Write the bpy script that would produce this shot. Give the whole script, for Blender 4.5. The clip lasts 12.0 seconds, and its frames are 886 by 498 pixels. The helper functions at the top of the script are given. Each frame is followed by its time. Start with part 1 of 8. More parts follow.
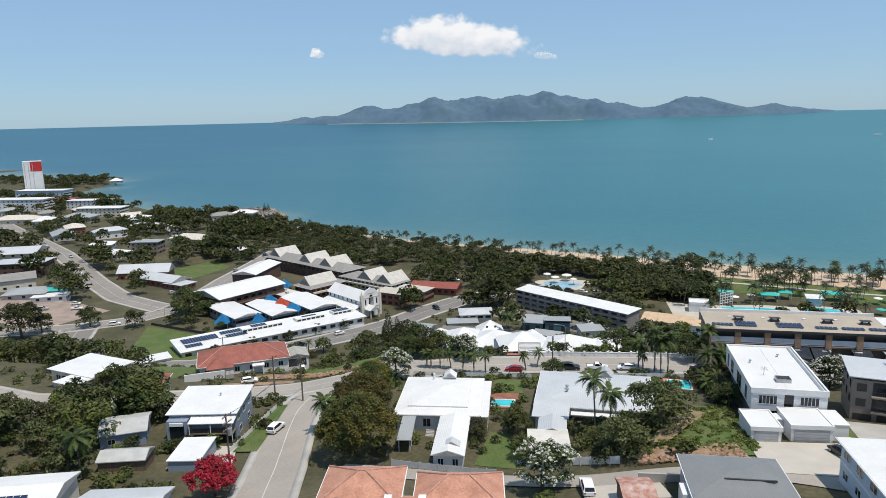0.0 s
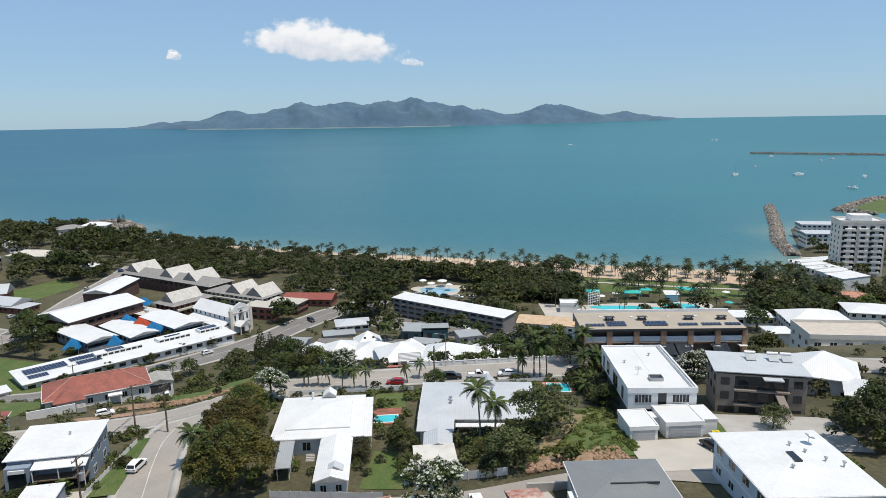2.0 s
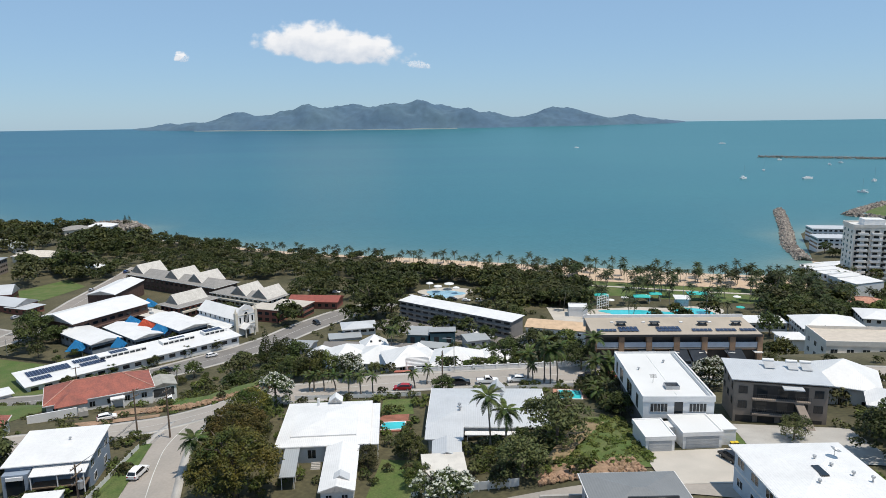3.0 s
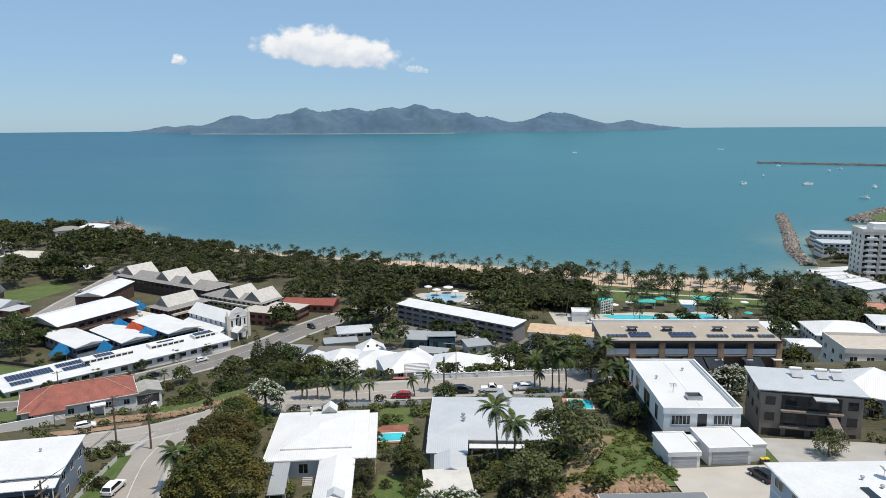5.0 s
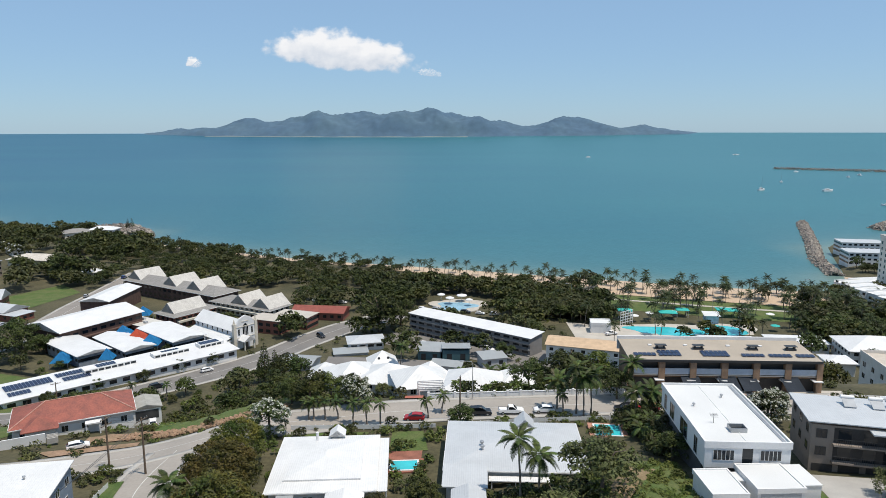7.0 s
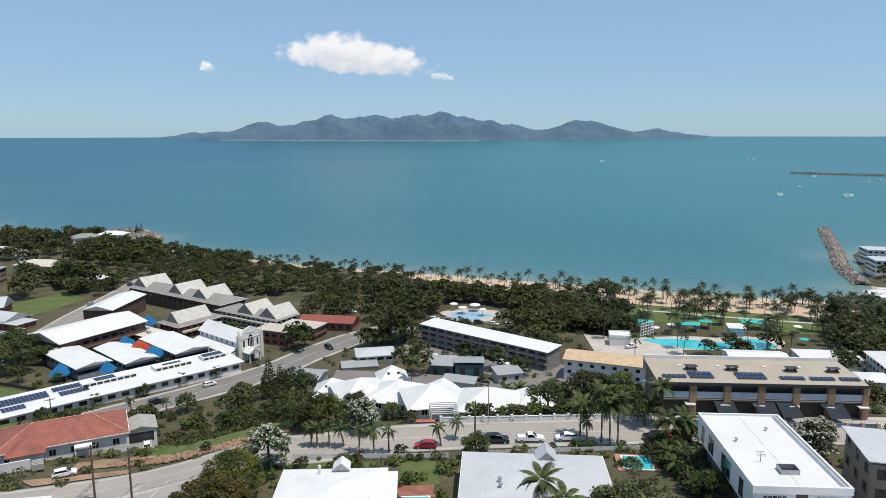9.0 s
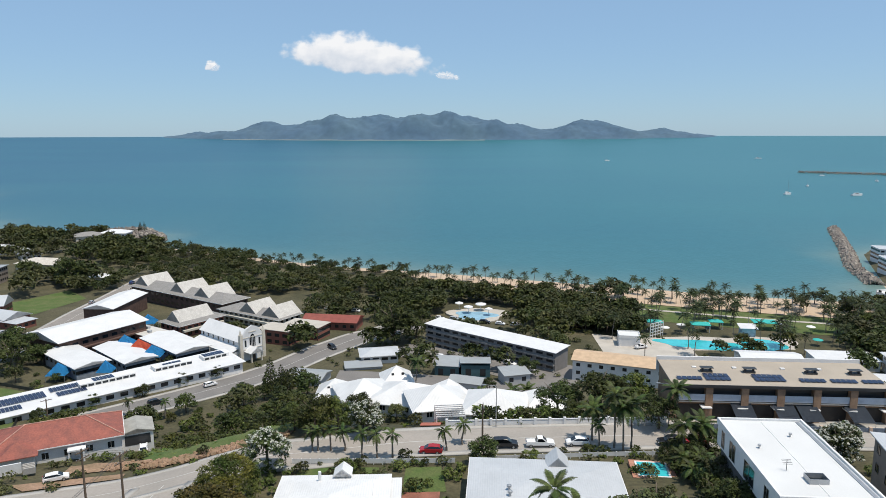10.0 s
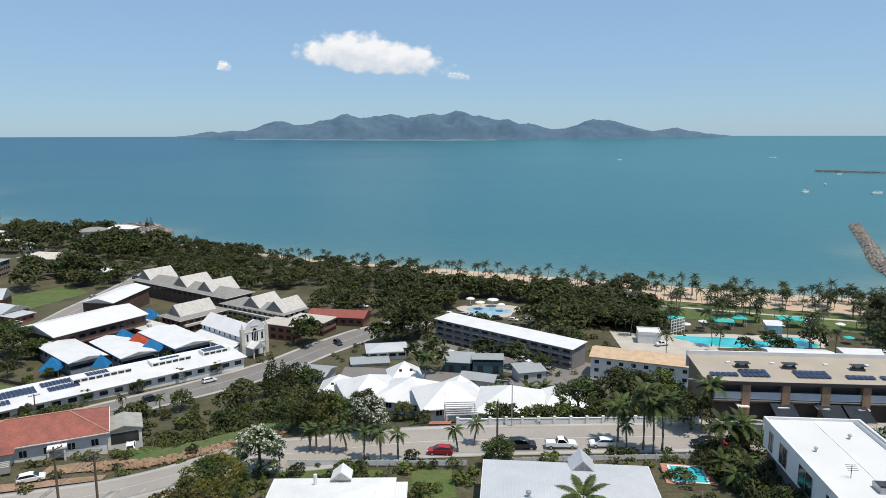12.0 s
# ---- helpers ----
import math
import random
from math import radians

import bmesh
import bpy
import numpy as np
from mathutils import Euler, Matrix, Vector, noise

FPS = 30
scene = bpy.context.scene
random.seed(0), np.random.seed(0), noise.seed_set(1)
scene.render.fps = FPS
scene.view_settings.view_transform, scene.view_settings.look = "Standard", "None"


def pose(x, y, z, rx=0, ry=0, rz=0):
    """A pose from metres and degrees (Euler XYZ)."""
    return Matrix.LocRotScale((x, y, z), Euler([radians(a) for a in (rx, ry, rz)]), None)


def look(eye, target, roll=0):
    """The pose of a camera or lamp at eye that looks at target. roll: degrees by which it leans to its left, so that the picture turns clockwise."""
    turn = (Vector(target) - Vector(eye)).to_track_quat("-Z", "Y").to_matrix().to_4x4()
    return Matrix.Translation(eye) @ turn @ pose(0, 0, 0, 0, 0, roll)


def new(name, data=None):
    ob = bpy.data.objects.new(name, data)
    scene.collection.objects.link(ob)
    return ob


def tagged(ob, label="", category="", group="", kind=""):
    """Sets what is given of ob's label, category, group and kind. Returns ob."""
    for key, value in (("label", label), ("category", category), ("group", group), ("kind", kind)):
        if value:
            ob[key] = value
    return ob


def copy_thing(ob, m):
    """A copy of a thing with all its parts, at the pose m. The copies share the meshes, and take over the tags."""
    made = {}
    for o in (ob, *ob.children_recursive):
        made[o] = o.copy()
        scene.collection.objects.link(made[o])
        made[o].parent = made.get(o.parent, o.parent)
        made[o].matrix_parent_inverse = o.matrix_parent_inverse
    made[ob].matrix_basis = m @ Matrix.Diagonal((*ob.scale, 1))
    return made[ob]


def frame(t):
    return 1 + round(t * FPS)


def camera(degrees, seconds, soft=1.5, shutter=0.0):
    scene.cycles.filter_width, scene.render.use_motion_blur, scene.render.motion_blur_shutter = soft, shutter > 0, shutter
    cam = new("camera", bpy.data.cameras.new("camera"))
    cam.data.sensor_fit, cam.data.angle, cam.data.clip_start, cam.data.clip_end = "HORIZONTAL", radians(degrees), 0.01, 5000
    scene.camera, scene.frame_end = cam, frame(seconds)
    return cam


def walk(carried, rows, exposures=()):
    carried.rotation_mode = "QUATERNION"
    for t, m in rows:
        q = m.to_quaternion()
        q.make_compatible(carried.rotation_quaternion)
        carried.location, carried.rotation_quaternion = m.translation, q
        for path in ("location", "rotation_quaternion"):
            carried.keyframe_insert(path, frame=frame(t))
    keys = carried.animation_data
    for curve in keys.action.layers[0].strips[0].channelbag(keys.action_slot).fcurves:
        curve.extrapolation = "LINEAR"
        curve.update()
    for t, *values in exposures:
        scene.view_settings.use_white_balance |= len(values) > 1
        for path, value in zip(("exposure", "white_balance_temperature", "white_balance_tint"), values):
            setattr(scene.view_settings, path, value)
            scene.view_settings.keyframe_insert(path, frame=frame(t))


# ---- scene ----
import collections

cam = camera(65.4, 12.0, soft=0.55)
PATH = [
    (0, (2.814, 2.874, 89.61), (2.549, 4.82, 89.229), -1.3),
    (0.5, (2.621, 3.368, 89.677), (2.464, 5.324, 89.293), -1.3),
    (1, (2.223, 4.669, 89.65), (2.173, 6.631, 89.269), -1.2),
    (1.5, (2.125, 6.033, 89.723), (2.201, 7.995, 89.347), -1.2),
    (2, (1.562, 7.445, 89.817), (1.664, 9.407, 89.445), -1.0),
    (2.5, (1.34, 9.103, 89.642), (1.432, 11.067, 89.274), -0.9),
    (3, (0.963, 10.827, 89.31), (1.049, 12.792, 88.945), -0.8),
    (5, (0.098, 19.925, 86.399), (0.194, 21.892, 86.048), -0.4),
    (5.5, (-0.204, 22.255, 86.342), (-0.116, 24.222, 85.994), -0.3),
    (6, (-0.304, 24.638, 86.356), (-0.224, 26.606, 86.01), -0.3),
    (6.5, (-0.513, 27.093, 86.328), (-0.442, 29.063, 85.985), -0.2),
    (7, (-0.572, 29.837, 86.319), (-0.509, 31.807, 85.978), -0.1),
    (9, (-0.67, 40.534, 86.403), (-0.641, 42.506, 86.073), -0.1),
    (9.5, (-0.802, 42.974, 86.018), (-0.78, 44.946, 85.688), -0.1),
    (10, (-0.856, 45.535, 84.976), (-0.841, 47.507, 84.645), -0.1),
    (10.5, (-0.92, 48.115, 83.719), (-0.913, 50.088, 83.388), -0.1),
    (11, (-0.895, 50.721, 82.426), (-0.896, 52.694, 82.097), -0.1),
    (11.5, (-0.944, 53.471, 81.212), (-0.952, 55.444, 80.881), -0.1),
    (12, (-0.854, 56.235, 79.865), (-0.87, 58.208, 79.536), -0.1),
]
walk(cam, [(t, look(eye, target, roll)) for t, eye, target, roll in PATH])

# ---- world and light
SUN_DIR = Vector((0.27, -0.18, 0.94)).normalized()
world = bpy.data.worlds.new("sky_world")
scene.world = world
world.use_nodes = True
wn = world.node_tree.nodes
sky = wn.new("ShaderNodeTexSky")
sky.sky_type = "NISHITA"
sky.sun_disc = False
sky.sun_elevation = math.asin(SUN_DIR.z)
sky.sun_rotation = math.atan2(SUN_DIR.x, SUN_DIR.y)
sky.air_density = 1.0
sky.dust_density = 0.2
sky.ozone_density = 4.0
wn["Background"].inputs["Strength"].default_value = 0.1
tone = wn.new("ShaderNodeMix")
tone.data_type, tone.blend_type = "RGBA", "MULTIPLY"
tone.inputs["Factor"].default_value = 1.0
tone.inputs["B"].default_value = (0.73, 0.91, 1.13, 1)
world.node_tree.links.new(sky.outputs[0], tone.inputs["A"])
haze = wn.new("ShaderNodeMix")
haze.data_type = "RGBA"
haze.inputs["Factor"].default_value = 0.56
haze.inputs["B"].default_value = (3.75, 5.6, 7.45, 1)
world.node_tree.links.new(tone.outputs["Result"], haze.inputs["A"])
world.node_tree.links.new(haze.outputs["Result"], wn["Background"].inputs["Color"])
sun = new("sun", bpy.data.lights.new("sun", "SUN"))
sun.data.energy = 4.15
sun.data.angle = radians(0.53)
sun.data.color = (1.0, 0.92, 0.8)
sun.matrix_world = look(SUN_DIR * 400, (0, 0, 0))
scene.view_settings.exposure = 0.0

# ---- materials
MATS = {}


def mat(name, color, rough=0.7, metal=0.0, var=0.18, scale=0.6, fine=9.0, bump=0.15, tint=None, rnd=0.0, island=0.0, stretch=None):
    """A plain procedural surface: base colour with broad and fine variation, wear and relief."""
    if name in MATS:
        return MATS[name]
    m = bpy.data.materials.new(name)
    m.use_nodes = True
    nt = m.node_tree
    n, l = nt.nodes, nt.links
    b = n["Principled BSDF"]
    b.inputs["Roughness"].default_value = rough
    b.inputs["Metallic"].default_value = metal
    geo = n.new("ShaderNodeNewGeometry")
    src = geo.outputs["Position"]
    if stretch:
        mp = n.new("ShaderNodeMapping")
        mp.inputs["Scale"].default_value = stretch
        l.new(src, mp.inputs["Vector"])
        src = mp.outputs[0]
    big, small = n.new("ShaderNodeTexNoise"), n.new("ShaderNodeTexNoise")
    big.inputs["Scale"].default_value = scale
    big.inputs["Detail"].default_value = 6
    small.inputs["Scale"].default_value = fine
    small.inputs["Detail"].default_value = 4
    l.new(src, big.inputs["Vector"])
    l.new(src, small.inputs["Vector"])
    c = Vector(color)
    t2 = Vector(tint) if tint else c * (1 - 2.2 * var)
    mix = n.new("ShaderNodeMix")
    mix.data_type = "RGBA"
    mix.inputs["A"].default_value = (*c, 1)
    mix.inputs["B"].default_value = (*[max(0.0, v) for v in t2], 1)
    ramp = n.new("ShaderNodeMapRange")
    ramp.inputs["From Min"].default_value = 0.35
    ramp.inputs["From Max"].default_value = 0.75
    l.new(big.outputs["Fac"], ramp.inputs["Value"])
    l.new(ramp.outputs[0], mix.inputs["Factor"])
    hsv = n.new("ShaderNodeHueSaturation")
    l.new(mix.outputs["Result"], hsv.inputs["Color"])
    val = n.new("ShaderNodeMapRange")
    val.inputs["To Min"].default_value = 1 - var
    val.inputs["To Max"].default_value = 1 + var
    val.inputs["From Min"].default_value = 0.25
    val.inputs["From Max"].default_value = 0.75
    l.new(small.outputs["Fac"], val.inputs["Value"])
    last = val.outputs[0]
    for amount, out in ((rnd, "oi"), (island, "isl")):
        if amount:
            s = n.new("ShaderNodeObjectInfo").outputs["Random"] if out == "oi" else geo.outputs["Random Per Island"]
            r = n.new("ShaderNodeMapRange")
            r.inputs["To Min"].default_value = 1 - amount
            r.inputs["To Max"].default_value = 1 + amount
            l.new(s, r.inputs["Value"])
            mu = n.new("ShaderNodeMath")
            mu.operation = "MULTIPLY"
            l.new(last, mu.inputs[0])
            l.new(r.outputs[0], mu.inputs[1])
            last = mu.outputs[0]
            hr = n.new("ShaderNodeMapRange")
            hr.inputs["To Min"].default_value = 0.5 - 0.06 * amount
            hr.inputs["To Max"].default_value = 0.5 + 0.06 * amount
            l.new(s, hr.inputs["Value"])
            if not hsv.inputs["Hue"].is_linked:
                l.new(hr.outputs[0], hsv.inputs["Hue"])
    l.new(last, hsv.inputs["Value"])
    l.new(hsv.outputs[0], b.inputs["Base Color"])
    if bump:
        bp = n.new("ShaderNodeBump")
        bp.inputs["Strength"].default_value = bump
        bp.inputs["Distance"].default_value = 0.05
        l.new(small.outputs["Fac"], bp.inputs["Height"])
        l.new(bp.outputs[0], b.inputs["Normal"])
    MATS[name] = m
    return m


def ribbed(name, color, rough=0.45, var=0.055, pitch=0.35, axis=0, depth=0.35):
    """Folded metal sheet: ribs in relief along the fall of the roof, with faint stains."""
    if name in MATS:
        return MATS[name]
    m = mat(name, color, rough, 0.0, var, 0.25, 2.0, 0)
    n, l = m.node_tree.nodes, m.node_tree.links
    tc = n.new("ShaderNodeTexCoord")
    wv = n.new("ShaderNodeTexWave")
    wv.bands_direction = "XY"[axis]
    wv.inputs["Scale"].default_value = 0.314 / pitch
    wv.inputs["Distortion"].default_value = 0.0
    l.new(tc.outputs["Object"], wv.inputs["Vector"])
    bp = n.new("ShaderNodeBump")
    bp.inputs["Strength"].default_value = depth
    bp.inputs["Distance"].default_value = 0.04
    l.new(wv.outputs["Fac"], bp.inputs["Height"])
    l.new(bp.outputs[0], n["Principled BSDF"].inputs["Normal"])
    return m


def tiled(name, color, tint, pitch=0.3):
    """Roof tiles in courses, in relief and with tile to tile colour."""
    if name in MATS:
        return MATS[name]
    m = mat(name, color, 0.8, 0.0, 0.2, 0.5, 3.0, 0, tint)
    n, l = m.node_tree.nodes, m.node_tree.links
    tc = n.new("ShaderNodeTexCoord")
    br = n.new("ShaderNodeTexBrick")
    br.inputs["Scale"].default_value = 1.0
    br.inputs["Brick Width"].default_value = pitch
    br.inputs["Row Height"].default_value = pitch
    br.inputs["Mortar Size"].default_value = 0.02
    br.inputs["Color1"].default_value = (0.8, 0.8, 0.8, 1)
    br.inputs["Color2"].default_value = (1, 1, 1, 1)
    br.inputs["Mortar"].default_value = (0.2, 0.2, 0.2, 1)
    l.new(tc.outputs["Object"], br.inputs["Vector"])
    bp = n.new("ShaderNodeBump")
    bp.inputs["Strength"].default_value = 0.6
    bp.inputs["Distance"].default_value = 0.05
    l.new(br.outputs["Color"], bp.inputs["Height"])
    l.new(bp.outputs[0], n["Principled BSDF"].inputs["Normal"])
    return m


WHITE = mat("white_paint", (0.72, 0.715, 0.705), 0.6, var=0.05, scale=0.4, fine=4, bump=0.05)
CREAM = mat("cream_render", (0.62, 0.57, 0.48), 0.8, var=0.07)
GREYW = mat("grey_render", (0.42, 0.43, 0.44), 0.8, var=0.08)
BLUEG = mat("blue_grey_weatherboard", (0.24, 0.29, 0.36), 0.6, var=0.08, stretch=(0.3, 0.3, 8))
BROWNR = mat("taupe_render", (0.27, 0.225, 0.19), 0.85, var=0.08)
BRICK = mat("red_brick", (0.25, 0.085, 0.06), 0.85, var=0.2, fine=14, tint=(0.2, 0.1, 0.075))
BROWNB = mat("brown_brick", (0.12, 0.07, 0.055), 0.85, var=0.2, fine=14)
CONC = mat("weathered_concrete", (0.42, 0.4, 0.37), 0.9, var=0.12, scale=0.2)
PALEC = mat("pale_concrete_paving", (0.48, 0.44, 0.385), 0.9, var=0.08, scale=0.2)
ROOFW = ribbed("white_sheet_roof", (0.7, 0.695, 0.685))
ROOFP = ribbed("pale_grey_sheet_roof", (0.5, 0.515, 0.53))
ROOFC = ribbed("charcoal_sheet_roof", (0.2, 0.205, 0.205))
ROOFG = ribbed("grey_sheet_roof", (0.33, 0.345, 0.35))
ROOFD = ribbed("dark_grey_sheet_roof", (0.125, 0.13, 0.135))
ROOFT = mat("tan_membrane_roof", (0.4, 0.345, 0.28), 0.9, var=0.08, scale=0.15)
ROOFM = mat("white_membrane_roof", (0.65, 0.65, 0.64), 0.7, var=0.05, scale=0.12, bump=0.05)
TILER = tiled("red_tile_roof", (0.33, 0.105, 0.075), (0.2, 0.075, 0.06))
TILET = tiled("terracotta_tile_roof", (0.5, 0.25, 0.17), (0.36, 0.17, 0.115))
RIDGE = mat("pale_ridge_tile", (0.5, 0.27, 0.21), 0.8, var=0.2, fine=3)
TILEG = tiled("fawn_tile_roof", (0.6, 0.55, 0.48), (0.48, 0.43, 0.37))
TILEC = tiled("grey_shingle_roof", (0.27, 0.255, 0.24), (0.21, 0.2, 0.185))
TILEP = tiled("pale_shingle_roof", (0.54, 0.515, 0.475), (0.44, 0.415, 0.38))
GLASS = mat("dark_window_glass", (0.015, 0.02, 0.025), 0.08, var=0.05, bump=0)
DARKM = mat("dark_metal", (0.04, 0.042, 0.045), 0.5, var=0.1)
GREYM = mat("galvanised_metal", (0.45, 0.46, 0.47), 0.4, 0.6, var=0.1)
WOOD = mat("weathered_timber", (0.16, 0.115, 0.08), 0.85, var=0.2, stretch=(6, 6, 0.6))
RUST = mat("rusty_sheet_roof", (0.33, 0.13, 0.09), 0.85, var=0.3, scale=0.9, tint=(0.5, 0.42, 0.38))
SOLAR = mat("solar_cells", (0.02, 0.032, 0.075), 0.18, var=0.1, bump=0)
SHADEB = mat("blue_shade_cloth", (0.025, 0.28, 0.6), 0.8, var=0.06)
SHADER = mat("orange_red_shade_cloth", (0.68, 0.12, 0.055), 0.8, var=0.06)
SHADEN = mat("navy_awning_cloth", (0.05, 0.065, 0.09), 0.8, var=0.08)
TEAL = mat("teal_cloth", (0.03, 0.42, 0.38), 0.7, var=0.06)
POOLT = mat("pool_water", (0.05, 0.5, 0.55), 0.06, var=0.08, scale=0.3, fine=1.5, bump=0.05)
GRASS = mat("lawn_grass", (0.062, 0.105, 0.02), 0.95, var=0.3, scale=0.22, fine=3, bump=0.5, tint=(0.12, 0.13, 0.045))
EARTH = mat("red_earth", (0.33, 0.21, 0.14), 0.95, var=0.25, scale=0.3, fine=2, bump=0.6, tint=(0.2, 0.14, 0.075))
GROUND = mat("town_ground", (0.055, 0.052, 0.024), 0.95, var=0.35, scale=0.09, fine=1.2, bump=0.6, tint=(0.105, 0.09, 0.048))
ASPH = mat("sunbleached_asphalt", (0.34, 0.305, 0.27), 0.95, var=0.08, scale=0.15, fine=2, bump=0.2, tint=(0.29, 0.265, 0.235))
ASPHM = mat("mid_asphalt", (0.26, 0.235, 0.212), 0.95, var=0.1, scale=0.15, fine=2, bump=0.2, tint=(0.21, 0.19, 0.172))
GRAVEL = mat("pinkish_gravel", (0.33, 0.255, 0.215), 0.95, var=0.15, scale=0.2, fine=2, bump=0.4)
ASPHG = mat("grey_asphalt", (0.2, 0.185, 0.172), 0.95, var=0.12, scale=0.15, fine=2, bump=0.2, tint=(0.16, 0.15, 0.14))
SAND = mat("beach_sand", (0.5, 0.375, 0.265), 0.95, var=0.1, scale=0.08, fine=0.8, bump=0.3, tint=(0.46, 0.35, 0.25))
ROCK = mat("breakwater_rock", (0.3, 0.26, 0.225), 0.95, var=0.25, scale=0.3, fine=3, bump=0.5, island=0.3)
BARK = mat("bark", (0.16, 0.125, 0.095), 0.95, var=0.25, stretch=(4, 4, 0.8))
PALMB = mat("palm_trunk_bark", (0.26, 0.22, 0.18), 0.95, var=0.2, stretch=(1, 1, 5))


def leafy(name, color, tint, rnd=0.35, island=0.45):
    """Foliage: leaf to leaf and tree to tree colour, with light passing through the leaves."""
    m = mat(name, color, 0.6, 0, 0.25, 0.25, 2.0, 0, tint, rnd, island)
    n, l = m.node_tree.nodes, m.node_tree.links
    b = n["Principled BSDF"]
    b.inputs["Specular IOR Level"].default_value = 0.25
    tr = n.new("ShaderNodeBsdfTranslucent")
    add = n.new("ShaderNodeMixShader")
    add.inputs[0].default_value = 0.1
    hue = b.inputs["Base Color"].links[0].from_socket
    l.new(hue, tr.inputs["Color"])
    l.new(b.outputs[0], add.inputs[1])
    l.new(tr.outputs[0], add.inputs[2])
    l.new(add.outputs[0], n["Material Output"].inputs["Surface"])
    return m


LEAF = leafy("dark_green_leaves", (0.026, 0.037, 0.009), (0.068, 0.082, 0.018))
LEAFL = leafy("mid_green_leaves", (0.043, 0.06, 0.012), (0.105, 0.115, 0.024))
LEAFO = leafy("olive_leaves", (0.041, 0.05, 0.016), (0.102, 0.1, 0.034))
LEAFM = leafy("mango_leaves_with_rusty_growth", (0.038, 0.054, 0.009), (0.13, 0.095, 0.018))
LEAFG = leafy("rank_green_weeds", (0.075, 0.12, 0.018), (0.17, 0.17, 0.05))
LEAFR = leafy("scarlet_flowers", (0.36, 0.012, 0.022), (0.22, 0.02, 0.02), 0.1, 0.35)
LEAFW = leafy("white_blossom_and_leaves", (0.042, 0.065, 0.018), (0.08, 0.1, 0.03))
BLOOM = leafy("white_blossom", (0.55, 0.55, 0.48), (0.4, 0.42, 0.34), 0.1, 0.15)
PALMG = leafy("garden_palm_fronds", (0.034, 0.056, 0.012), (0.085, 0.105, 0.026))
PALML = leafy("palm_fronds", (0.024, 0.036, 0.01), (0.058, 0.068, 0.022))
# ---- the lie of the land
YS = (40, 60, 90, 108, 118, 135, 145, 160, 176, 182, 190, 205, 220, 250, 290, 340, 380)
ZA = (44, 41, 38, 36.6, 35.8, 33.2, 31, 29.2, 28.2, 27.0, 22, 14.5, 10.5, 6.5, 4.3, 3.2, 2.6)
ZM = (42, 38.5, 34, 30.5, 30, 29.3, 29, 28.6, 27.8, 22.5, 18.5, 15, 12.2, 8, 4.5, 3.2, 2.6)
ZB = (40, 35, 31, 29, 28, 27, 26.2, 23.8, 21.0, 19.2, 15, 9.5, 7.4, 5.8, 4.6, 3.6, 3.0)


def smooth(a, b, v):
    t = min(1.0, max(0.0, (v - a) / (b - a)))
    return t * t * (3 - 2 * t)


def coast(x):
    """How far out the water's edge lies, for each x along the shore."""
    y = 438 - 0.3 * (x - 90) if x > -60 else 483 - 0.55 * (x + 60)
    y += 18 * smooth(80, -60, x)
    y -= 14 + 11 * smooth(-20, -160, x)
    y += 66 * math.exp(-((x + 264) / 24) ** 2)
    y += 30 * math.exp(-((x + 480) / 60) ** 2) + 200 * smooth(-560, -640, x)
    if x > 236:
        y = min(398 + 2.0 * (x - 238), 545 + 0.1 * (x - 310))
    return y + 4 * math.sin(x / 37)


def ground_z(x, y):
    """Height of the ground above the sea."""
    a, m, b = (float(np.interp(y, YS, z)) for z in (ZA, ZM, ZB))
    w1, w2 = smooth(-60, -25, x), smooth(-8, 38, x)
    z = b + (m - b) * w1
    z = z + (a - z) * w2
    z += 14 * smooth(-170, -420, x) * smooth(560, 200, y)
    c = coast(x)
    return z if y < c - 60 else z + (-4 - z) * smooth(c - 30, c + 34, y)


# ---- building helpers
def part(name, bm, material, parent=None, label="", smooth_faces=False):
    """Links a bmesh as one mesh object under a thing or a part."""
    me = bpy.data.meshes.new(name)
    bm.to_mesh(me)
    bm.free()
    me.materials.append(material)
    if smooth_faces:
        me.shade_smooth()
    ob = new(name, me)
    ob.parent = parent
    if label:
        tagged(ob, label)
    return ob


def shared(name, me, parent, m):
    """A part that uses a mesh already made, at the pose m under its parent."""
    ob = new(name, me)
    ob.parent = parent
    ob.matrix_basis = m
    return ob


def mesh_of(name, verts, faces, material, smooth_faces=False):
    me = bpy.data.meshes.new(name)
    me.from_pydata(verts, [], faces)
    me.materials.append(material)
    if smooth_faces:
        me.shade_smooth()
    me.update()
    return me


def thing(name, m, label, category, group="", kind=""):
    ob = new(name)
    ob.empty_display_size = 0.5
    ob.matrix_basis = m
    return tagged(ob, label, category, group, kind)


def box(bm, x0, x1, y0, y1, z0, z1):
    v = [bm.verts.new(p) for p in ((x0, y0, z0), (x1, y0, z0), (x1, y1, z0), (x0, y1, z0), (x0, y0, z1), (x1, y0, z1), (x1, y1, z1), (x0, y1, z1))]
    for f in ((3, 2, 1, 0), (4, 5, 6, 7), (0, 1, 5, 4), (1, 2, 6, 5), (2, 3, 7, 6), (3, 0, 4, 7)):
        bm.faces.new([v[i] for i in f])
    return bm


def boxes(*dims):
    bm = bmesh.new()
    for d in dims:
        box(bm, *d)
    return bm


